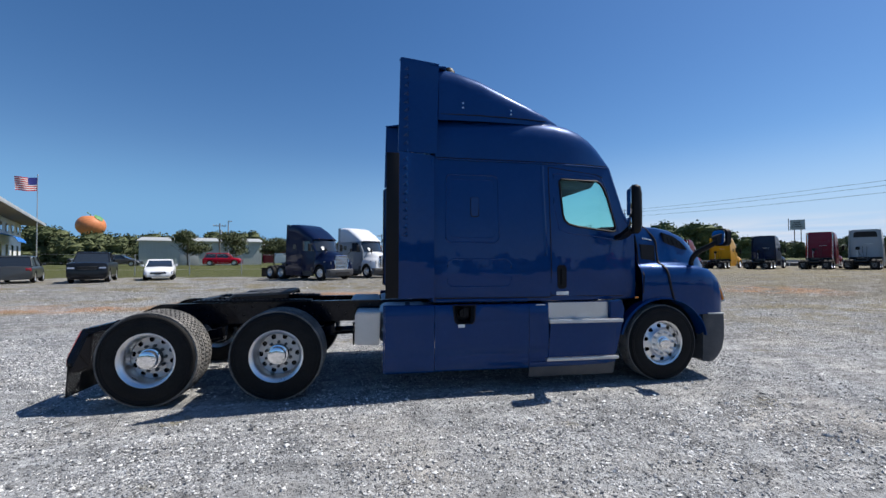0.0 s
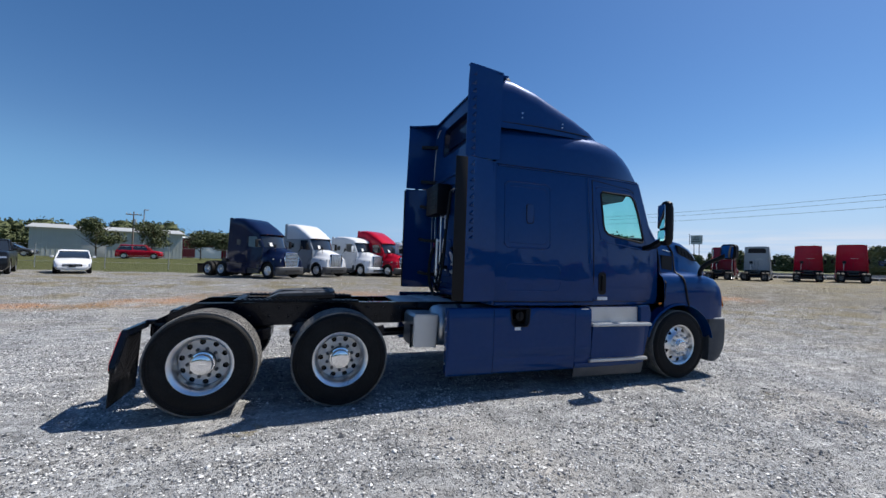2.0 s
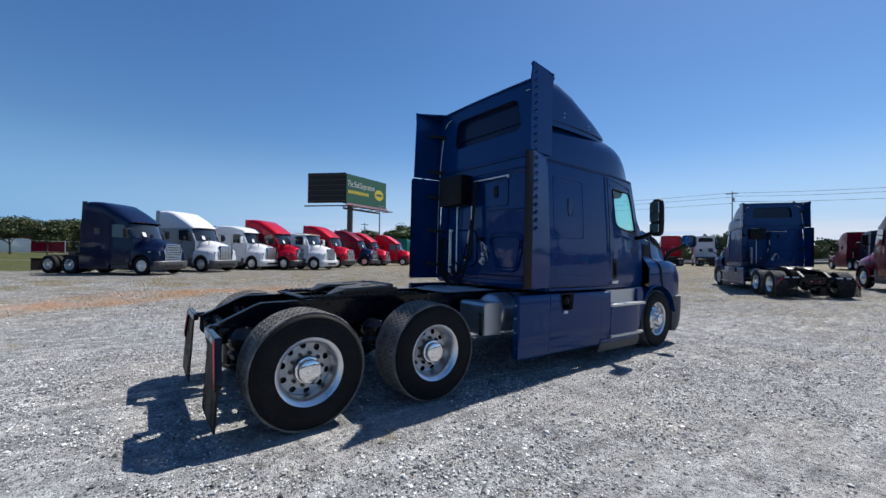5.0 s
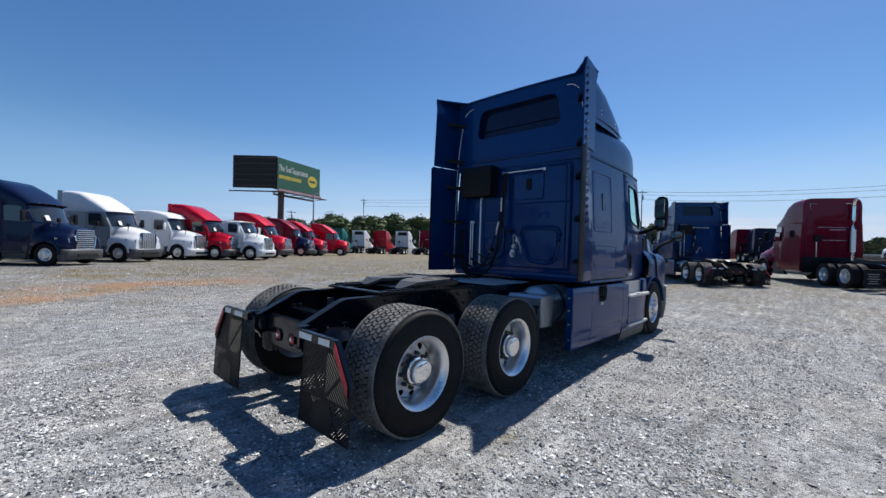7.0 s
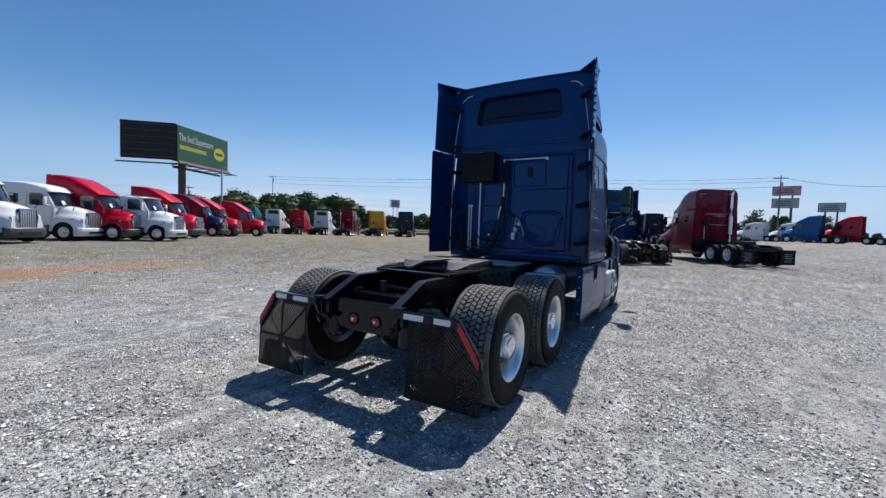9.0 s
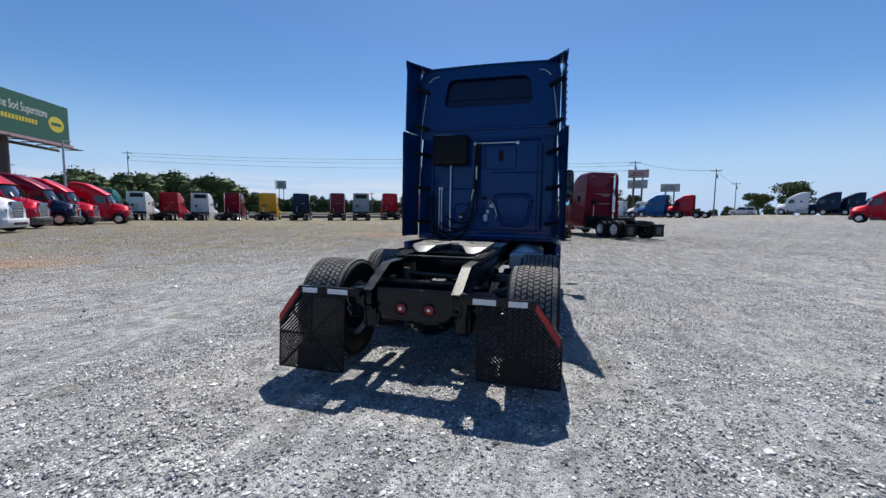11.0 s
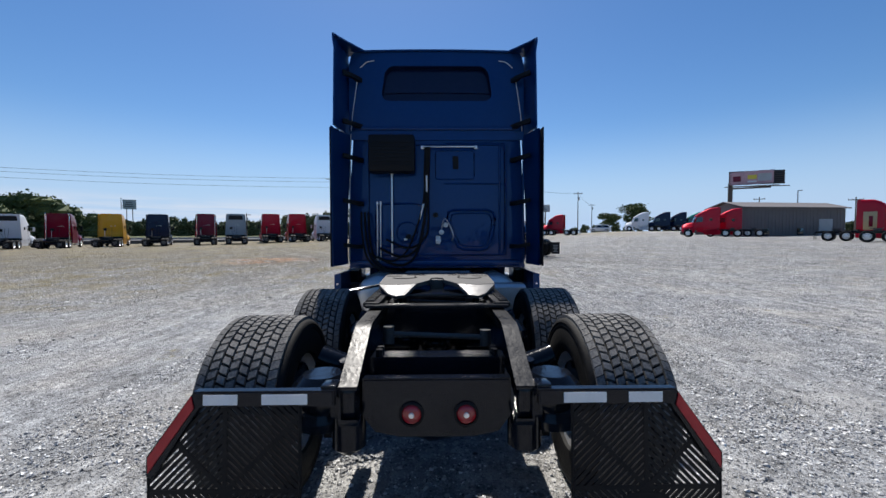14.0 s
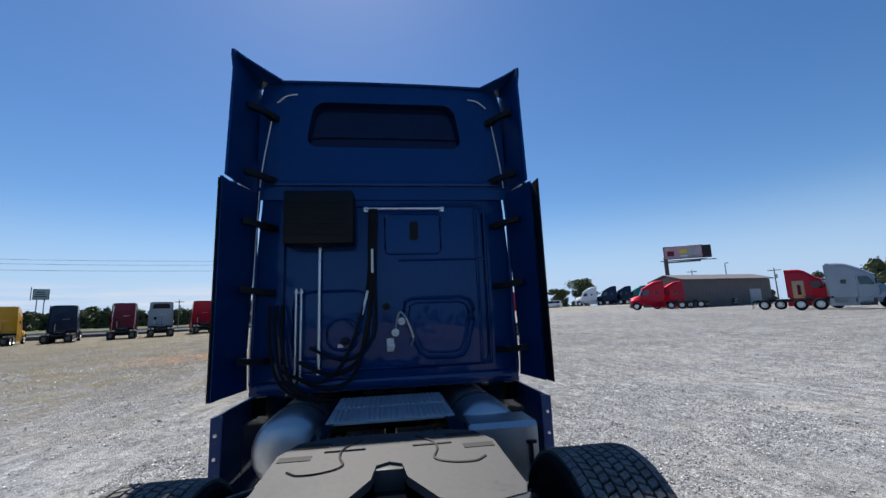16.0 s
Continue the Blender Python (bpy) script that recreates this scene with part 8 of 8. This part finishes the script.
def shed(name, label, p0, p1, depth, eave, ridge, wall, roof, doors=(), sink=0.0):
    (x0, y0), (x1, y1) = p0, p1
    L = math.dist(p0, p1)
    zg = min(gz(x0, y0), gz(x1, y1)) - sink
    t = thing(name, label, "building", x0, y0, zg, math.degrees(math.atan2(y1 - y0, x1 - x0)))
    for nm, poly, ax, a, b in (("front_wall", [(0, -0.5), (L, -0.5), (L, eave), (0, eave)], "y", 0.0, 0.2), ("back_wall", [(0, -0.5), (L, -0.5), (L, eave), (0, eave)], "y", depth - 0.2, depth),
                               ("end_wall", [(0.21, -0.5), (depth - 0.21, -0.5), (depth - 0.21, eave), (depth / 2, ridge), (0.21, eave)], "x", 0.0, 0.2), ("end_wall", [(0.21, -0.5), (depth - 0.21, -0.5), (depth - 0.21, eave), (depth / 2, ridge), (0.21, eave)], "x", L - 0.2, L)):
        bm = bmesh.new()
        prism(bm, poly, ax, a, b)
        w = part(nm, bm, wall, t)
        if nm == "front_wall":
            n = int(L / 0.6)
            for k in range(n):
                bm = bmesh.new()
                box(bm, (0.3 + (L - 0.6) * k / (n - 1), -0.02, eave / 2), (0.06, 0.04, eave), 0.01, segments=1)
                part("cladding_rib", bm, wall, w)
    for s in (0, 1):
        bm = bmesh.new()
        prism(bm, [(-0.5 if not s else depth + 0.5, eave - 0.02), (depth / 2, ridge + 0.12), (depth / 2, ridge + 0.26), (-0.5 if not s else depth + 0.5, eave + 0.14)], "x", -0.4, L + 0.4)
        part("roof_slope", bm, roof, t)
    for x, w, h, mm in doors:
        bm = bmesh.new()
        box(bm, (x, -0.05, h / 2), (w, 0.12, h), 0.02)
        part("door", bm, mm, t)
    return t, L


shed("warehouse", "long grey metal warehouse with a pale roof", polar0(-27.3, 95), polar0(-14.5, 95), 16, 4.7, 5.6, M_SHED, M_SHEDROOF, ((8, 3.2, 3.4, M_SHEDROOF), (15, 1.0, 2.1, M_GREYPOST)))
shed("shop_building", "low shop with a red and white front", polar(-12.5, 120), polar(-5.5, 120), 12, 5.2, 5.6, M_DRED, M_WALLWHITE, ((6, 6, 3, M_WALLWHITE),))
shed("grey_shed", "grey-brown metal shed with a pale side door", polar(125.8, 72.1), polar(134.56, 85.7), 6, 4.2, 5.0, M_TANSHED, M_TANSHED, ((14.5, 2.4, 2.6, M_GREYPOST), (10, 1.0, 1.2, M_DARKGLASS), (4, 1.2, 1.1, M_DARKGLASS)))

# white house with a wide brown eave
hx, hy = polar0(-36.6, 68)
house = thing("white_building", "long white two-storey building with a wide eave", "building", hx, hy, 0.2, -60)
bm = bmesh.new()
box(bm, (15, -4.5, 2.4), (30, 9, 7.4))
hw = part("wall", bm, M_WALLWHITE, house)
bm = bmesh.new()
prism(bm, [(-10.8, 5.9), (1.9, 5.85), (1.9, 6.1), (-4.5, 6.6), (-10.8, 6.1)], "x", -1.3, 31.3, 0.02)
part("roof", bm, M_ROOFBROWN, house)
bm = bmesh.new()
box(bm, (15, 1.93, 5.98), (32.6, 0.05, 0.3), 0.01)
part("fascia", bm, M_GREYPOST, house)
for k in range(8):
    for z, hh in ((2.6, 1.3), (4.95, 0.75)):
        bm = bmesh.new()
        box(bm, (2.6 + 3.1 * k, 0.0, z), (1.05, 0.1, hh + 0.14), 0.02)
        wf = part("window_frame", bm, M_GREYPOST, house)
        bm = bmesh.new()
        box(bm, (2.6 + 3.1 * k, 0.05, z), (0.85, 0.06, hh))
        part("pane", bm, M_DARKGLASS, wf)
bm = bmesh.new()
loft(bm, [[(x, 1.25 * math.sin(a), 3.45 + 0.75 * math.cos(a)) for a in [math.pi / 2 * q / 6 for q in range(7)]] for x in (7.2, 10.0, 12.5)], closed=False, cap0=False, cap1=False)
thicken(bm, 0.04)
part("awning", bm, M_AWNING, house)

# flag on its pole
fx_, fy_ = polar0(-35.5, 62)
flag = thing("flag_pole", "white flagpole with a striped red, white and blue flag", "flag", fx_, fy_, gz(fx_, fy_), 38)
bm = bmesh.new()
cyl(bm, (0, 0, -0.2), (0, 0, 9.9), 0.06, 12, 0.03)
cyl(bm, (0, 0, 9.9), (0, 0, 10.05), 0.07, 12, 0.05)
part("pole_shaft", bm, M_GALV, flag)
M_FLAGRED, M_FLAGBLUE = mat("flag_red", (0.5, 0.02, 0.03), rough=0.8, noise_scale=3, noise_amount=0.05), mat("flag_blue", (0.02, 0.03, 0.2), rough=0.8, noise_scale=3, noise_amount=0.05)


def cloth(u, v):
    """A point of the hanging, waving flag; u away from the pole, v down."""
    return (-1.75 * u + 0.08 * v * u, 0.12 * math.sin(7 * u + 1.5 * v) * u, 9.7 - 1.45 * v - 0.16 * u * (1 + 0.6 * math.sin(5 * u)))


for k in range(13):
    bm = bmesh.new()
    us = [i / 14 for i in range(15)]
    a, b = ring(bm, [cloth(u, k / 13) for u in us]), ring(bm, [cloth(u, (k + 1) / 13) for u in us])
    bridge(bm, a, b, False)
    thicken(bm, 0.004)
    part("stripe", bm, M_FLAGRED if k % 2 == 0 else M_LABEL, flag)
bm = bmesh.new()
rows = [ring(bm, [(c[0], c[1] - 0.015, c[2]) for c in [cloth(0.42 * i / 6, 0.54 * j / 4) for i in range(7)]]) for j in range(5)]
for a, b in zip(rows, rows[1:]):
    bridge(bm, a, b, False)
thicken(bm, 0.03)
canton = part("canton", bm, M_FLAGBLUE, flag)

# fruit-shaped water tower
M_PEACH = mat("orange_peach_paint", (0.58, 0.2, 0.075), rough=0.6, noise_scale=0.12, noise_amount=0.3)
M_PEACHLEAF = mat("green_leaf_paint", (0.10, 0.26, 0.09), rough=0.6, noise_scale=0.3, noise_amount=0.2)
ox, oy = polar0(-31.4, 345)
tower = thing("fruit_water_tower", "orange peach-shaped water tower with a green leaf", "water tower", ox, oy, 1.0, 30)
bm = bmesh.new()
rings = []
for i in range(25):
    p = math.pi * i / 24
    r, z = 7.9 * math.sin(p) + 0.01, 24.0 + 6.9 * math.cos(p) - (1.2 * math.exp(-((p / 0.35) ** 2)))
    rings.append([((r - 0.55 * math.exp(-((((a + math.pi) % (2 * math.pi)) - math.pi) / 0.16) ** 2) * math.sin(p)) * math.cos(a), r * math.sin(a), z) for a in [2 * math.pi * k / 48 for k in range(48)]])
loft(bm, rings)
part("fruit_tank", bm, M_PEACH, tower)
bm = bmesh.new()
cyl(bm, (0, 0, -1), (0, 0, 17.6), 2.2, 24, 1.7)
part("tower_shaft", bm, M_WALLWHITE, tower)
bm = bmesh.new()
rows = []
for i in range(13):
    u = i / 12
    w = 3.0 * math.sin(math.pi * min(1, u * 0.95 + 0.03)) ** 0.8
    p = 0.25 + 0.95 * u
    rows.append(ring(bm, [((8.1 + 0.25 * (1 - abs(k))) * math.sin(p) * math.cos(-0.8 + k * w / 7), (8.1 + 0.25 * (1 - abs(k))) * math.sin(p) * math.sin(-0.8 + k * w / 7), 24.2 + 7.1 * math.cos(p)) for k in (-1, -0.5, 0, 0.5, 1)]))
for a, b in zip(rows, rows[1:]):
    bridge(bm, a, b, False)
thicken(bm, 0.1)
part("leaf", bm, M_PEACHLEAF, tower)
bm = bmesh.new()
tube(bm, smooth_line([(0, 0, 29.5), (-0.6, -0.4, 31.3), (-2.0, -1.0, 32.3)], 4), 0.3, 8)
part("stem", bm, M_PEACHLEAF, tower)


# ---------------------------------------------------------------- cars
def car(label, paint, x, y, heading, kind="sedan"):
    t = thing("car", label, "car", x, y, gz(x, y), heading)
    L, W, H, belt, hood, c0, c1, g0, g1, wr, name = {
        "sedan": (4.5, 0.88, 1.44, 0.92, 0.84, -1.55, 1.15, -0.85, 0.35, 0.32, "car"),
        "suv": (4.7, 0.94, 1.72, 1.06, 1.02, -2.15, 1.15, -1.85, 0.5, 0.36, "car"),
        "pickup": (5.7, 1.0, 1.94, 1.30, 1.30, -0.75, 1.25, -0.55, 0.55, 0.42, "pickup")}[kind]
    h = L / 2
    bm = bmesh.new()
    rings = []
    for px, zt, w in ((-h, belt - 0.18, 0.86), (-h + 0.08, belt - 0.04, 0.95), (-h + 0.5, belt, 1.0), (0, belt, 1.0), (c1, belt - 0.02, 1.0), (h - 0.7, hood - 0.03, 0.98), *(((h - 0.2, hood - 0.05, 0.97), (h - 0.03, hood - 0.10, 0.94), (h, hood - 0.2, 0.92)) if kind == "pickup" else ((h - 0.2, hood - 0.12, 0.9), (h - 0.03, hood - 0.25, 0.8), (h, hood - 0.4, 0.76)))):
        rings.append([(px, W * w * sy, z) for sy, z in ((-0.86, 0.24), (-1.0, 0.42), (-1.0, zt - 0.14), (-0.95, zt - 0.04), (-0.84, zt), (0, zt + 0.03), (0.84, zt), (0.95, zt - 0.04), (1.0, zt - 0.14), (1.0, 0.42), (0.86, 0.24), (0, 0.22))])
    loft(bm, rings)
    ax = (-h * 0.62, h * 0.64)
    for a in ax:
        cut_hole(bm, [(a + (wr + 0.06) * math.cos(q), wr + (wr + 0.06) * math.sin(q)) for q in [2 * math.pi * k / 18 for k in range(18)]], "y", lambda c: abs(c.y) > W * 0.6)
    part("body", bm, paint, t)
    bm = bmesh.new()
    loft(bm, [[(c0, -W * 0.9, belt - 0.03), (c1, -W * 0.9, belt - 0.03), (c1, W * 0.9, belt - 0.03), (c0, W * 0.9, belt - 0.03)],
              [(g0 - 0.02, -W * 0.76, H - 0.07), (g1, -W * 0.76, H - 0.07), (g1, W * 0.76, H - 0.07), (g0 - 0.02, W * 0.76, H - 0.07)]])
    gh = part("glasshouse", bm, M_DARKGLASS, t)
    bm = bmesh.new()
    loft(bm, [[(g0 - 0.06, -W * 0.78, H - 0.09), (g1 + 0.05, -W * 0.78, H - 0.09), (g1 + 0.05, W * 0.78, H - 0.09), (g0 - 0.06, W * 0.78, H - 0.09)],
              [(g0 + 0.0, -W * 0.74, H - 0.02), (g1 - 0.05, -W * 0.74, H - 0.02), (g1 - 0.05, W * 0.74, H - 0.02), (g0 + 0.0, W * 0.74, H - 0.02)],
              [(g0 + 0.2, -W * 0.6, H), (g1 - 0.2, -W * 0.6, H), (g1 - 0.2, W * 0.6, H), (g0 + 0.2, W * 0.6, H)]])
    part("roof", bm, paint, gh)
    for s in (-1, 1):
        for (xa, za), (xb, zb) in (((c1, belt), (g1, H - 0.06)), ((c0, belt), (g0, H - 0.06)), (((c0 + c1) / 2 - 0.15, belt), ((g0 + g1) / 2 - 0.05, H - 0.06))):
            bm = bmesh.new()
            tube(bm, [(xa, s * W * 0.905, za - 0.03), (xb, s * W * 0.77, zb)], 0.035, 6)
            part("pillar", bm, paint, gh)
        bm = bmesh.new()
        box(bm, (c1 - 0.25, s * (W + 0.09), belt + 0.08), (0.12, 0.18, 0.13), 0.04)
        part("door_mirror", bm, paint, t)
        bm = bmesh.new()
        fw_ = 0.03 if kind == "pickup" else -0.04
        prism(bm, [(h - 0.35, hood - 0.16), (h + fw_ - 0.06, hood - 0.24), (h + fw_, hood - 0.42), (h - 0.35, hood - 0.38)], "y", s * W * 0.56, s * W * 0.90, 0.01)
        part("headlamp", bm, M_LAMPGLASS, t)
        bm = bmesh.new()
        box(bm, (-h + 0.06, s * W * 0.76, belt - 0.22), (0.12, 0.28, 0.2 if kind != "pickup" else 0.4), 0.03)
        part("tail_lamp", bm, M_LENS, t)
        for a in ax:
            m = pose(a, s * (W - 0.13), wr, 0, 0, 0 if s < 0 else 180)
            bm = bmesh.new()
            lathe(bm, [(wr * 0.66, -0.11), (wr * 0.6, -0.10), (wr * 0.5, -0.06), (wr * 0.2, -0.07), (0.01, -0.08)], 20)
            wh = part("wheel", bm, M_ALUDULL, t, m=m)
            bm = bmesh.new()
            lathe(bm, [(wr * 0.66, 0.1), (wr * 0.9, 0.12), (wr, 0.07), (wr, -0.08), (wr * 0.92, -0.12), (wr * 0.66, -0.11)], 24, close=True)
            part("tyre", bm, M_RUBBER, wh)
    bm = bmesh.new()
    prism(bm, rounded(-W * 0.5, hood - 0.5, W * 0.5, hood - 0.26, 0.05), "x", h - 0.1, h + 0.015, 0.01)
    g = part("grille", bm, M_PLASTIC, t)
    for k in range(3):
        bm = bmesh.new()
        box(bm, (h + 0.018, 0, hood - 0.46 + 0.08 * k), (0.015, W * 0.9, 0.02), 0.004)
        part("grille_bar", bm, M_CHROME if kind != "pickup" else M_GREYPL, g)
    bm = bmesh.new()
    box(bm, (h - 0.05, 0, 0.36), (0.16, W * 1.5, 0.16), 0.05)
    part("front_bumper", bm, M_PLASTIC if kind != "sedan" else paint, t)
    bm = bmesh.new()
    box(bm, (h + 0.04, 0, 0.46), (0.02, 0.32, 0.12), 0.01)
    part("front_plate", bm, M_PLASTIC, t)
    return t


car("dark grey estate car parked on the gravel", M_GREYCAR, -22.6, 30.4, 118, "suv")
car("black pick-up parked facing the yard", M_BLACKCAR, -18.2, 30.2, -66, "pickup")
car("white saloon car parked facing the yard", M_WHITE, -15.2, 32.2, -68, "sedan")
car("red estate car on the grass before the warehouse", M_RED, -20.5, 60, 8, "suv")
car("dark car beyond the fence", M_GREYCAR, -31.0, 56, 10, "sedan")
car("silver car beyond the fence", M_SILVER, -35.0, 58, 10, "sedan")
car("white van-like car far across the yard", M_WHITE, 92, -33, 60, "suv")

# fence along the grass
fence = thing("wire_fence", "thin wire fence on steel posts along the grass", "fence", -30, 40, 0.4)
prev = None
for k in range(11):
    x, y = 4.4 * k, 0.25 * k
    zg = gz(-30 + x, 40 + y) - 0.4
    bm = bmesh.new()
    cyl(bm, (x, y, zg - 0.2), (x, y, zg + 1.9), 0.035, 8)
    part("post", bm, M_GALV, fence)
    if prev:
        for h in (0.5, 1.1, 1.85):
            bm = bmesh.new()
            tube(bm, [(prev[0], prev[1], prev[2] + h), (x, y, zg + h)], 0.008, 4)
            part("wire", bm, M_GALV, fence)
    prev = (x, y, zg)

# road with its guard rail behind the far row
M_ASPHALT = mat("asphalt", (0.06, 0.062, 0.066), rough=0.85, noise_scale=0.5, noise_amount=0.2, bump=0.2)
bm = bmesh.new()
rows = []
for k in range(21):
    u = k / 20
    x, y = 38 + 70 * u, 92 - 105 * u
    n = Vector((105, 70)).normalized() * 5.0
    z = max(gz(x, y), 0.3) + 0.35
    rows.append(ring(bm, [(x - n.x, y - n.y, z), (x + n.x, y + n.y, z)]))
for a, b in zip(rows, rows[1:]):
    bridge(bm, a, b, False)
thicken(bm, 0.5)
tagged(part("road", bm, M_ASPHALT, None), "grey asphalt road behind the parked row", "road", kind="structure")
rail = thing("guard_rail", "galvanised guard rail along the road", "guard rail", 0, 0, 0)
prev = None
for k in range(25):
    u = k / 24
    x, y = 33.5 + 70 * u, 89 - 105 * u
    z = max(gz(x, y), 0.3)
    bm = bmesh.new()
    box(bm, (x, y, z + 0.3), (0.12, 0.12, 1.0))
    part("post", bm, M_GALV, rail)
    if prev:
        bm = bmesh.new()
        loft(bm, [[(p[0] + a, p[1] + a, p[2] + b) for a, b in ((-0.03, 0.5), (0.0, 0.58), (-0.03, 0.65), (0, 0.72), (-0.03, 0.8), (0.03, 0.8), (0.05, 0.65), (0.03, 0.5))] for p in (prev, (x, y, z))])
        part("rail_beam", bm, M_GALV, rail)
    prev = (x, y, z)


# ---------------------------------------------------------------- loose stones of the gravel
M_STONE = bpy.data.materials.new("loose_stone")
M_STONE.use_nodes = True
_n, _l = M_STONE.node_tree.nodes, M_STONE.node_tree.links
_g = _n.new("ShaderNodeNewGeometry")
_r = _n.new("ShaderNodeValToRGB")
_r.color_ramp.elements[0].color, _r.color_ramp.elements[1].color = (0.06, 0.064, 0.07, 1), (0.84, 0.84, 0.83, 1)
_e = _r.color_ramp.elements.new(0.42); _e.color = (0.30, 0.305, 0.315, 1)
_e = _r.color_ramp.elements.new(0.72); _e.color = (0.50, 0.495, 0.485, 1)
_l.new(_g.outputs["Random Per Island"], _r.inputs[0])
_l.new(_r.outputs[0], _n["Principled BSDF"].inputs["Base Color"])
_n["Principled BSDF"].inputs["Roughness"].default_value = 0.5


def stones(name, label, count, place_at, size, seed, spread=0.5):
    """Loose angular stones, thinner where the fines lie open."""
    rng = np.random.default_rng(seed)
    base = np.array([(1, 0, 0), (0, 1, 0), (-1, 0, 0), (0, -1, 0), (0, 0, 1), (0, 0, -1)], float)
    faces = np.array([(0, 1, 4), (1, 2, 4), (2, 3, 4), (3, 0, 4), (1, 0, 5), (2, 1, 5), (3, 2, 5), (0, 3, 5)])
    x, y = place_at(rng, count * 2)
    lot = np.array([noise.noise((a * 0.7, b * 0.7, 7)) + 0.5 * noise.noise((a * 2.3, b * 2.3, 3)) for a, b in zip(x, y)])
    keep = np.flatnonzero(rng.uniform(size=len(x)) < np.clip(0.5 + 1.3 * lot, 0.08, 1.0))[:count]
    x, y, n = x[keep], y[keep], len(keep)
    z = np.array([gz(a, b) + 0.018 * noise.noise((a * 0.9, (b - 5) * 0.9, 0)) + 0.008 * noise.noise((a * 3.1, (b - 5) * 3.1, 4)) for a, b in zip(x, y)])
    s = size * np.exp(rng.normal(size=n) * spread)
    p = base[None] * (s[:, None] * rng.uniform(0.55, 1.4, (n, 3)))[:, None, :] * rng.uniform(0.75, 1.25, (n, 6, 1))
    a, b = rng.uniform(0, 6.28, n), rng.uniform(-0.6, 0.6, n)
    px, py, pz = p[..., 0], p[..., 1], p[..., 2]
    ca, sa, cb, sb = np.cos(a)[:, None], np.sin(a)[:, None], np.cos(b)[:, None], np.sin(b)[:, None]
    py, pz = py * cb - pz * sb, py * sb + pz * cb
    px, py = px * ca - py * sa, px * sa + py * ca
    vs = np.stack([px + x[:, None], py + y[:, None], pz * 0.55 + (z + s * 0.12)[:, None]], 2).reshape(-1, 3)
    fs = (faces[None] + 6 * np.arange(n)[:, None, None]).reshape(-1, 3)
    me = bpy.data.meshes.new(name)
    me.from_pydata(vs.tolist(), [], fs.tolist())
    me.materials.append(M_STONE)
    tagged(new(name, me), label, "gravel", kind="stuff")


def near_path(rng, n):
    """Places thick about the yard round the lorry."""
    return rng.uniform(-8.5, 6.5, n), rng.uniform(-0.5, 9.5, n)


def wider(rng, n):
    a, r = rng.uniform(0, 6.28, n), 6 + 18 * rng.uniform(size=n) ** 0.8
    return -0.5 + r * np.cos(a), 5 + r * np.sin(a)


stones("loose_gravel", "loose grey crushed stones on the yard", 125000, near_path, 0.0086, 1, 0.40)
stones("scattered_gravel", "scattered larger stones over the yard", 64000, wider, 0.0125, 2, 0.42)
stones("coarse_gravel", "single coarse stones lying about the lorry", 160, near_path, 0.016, 3, 0.25)
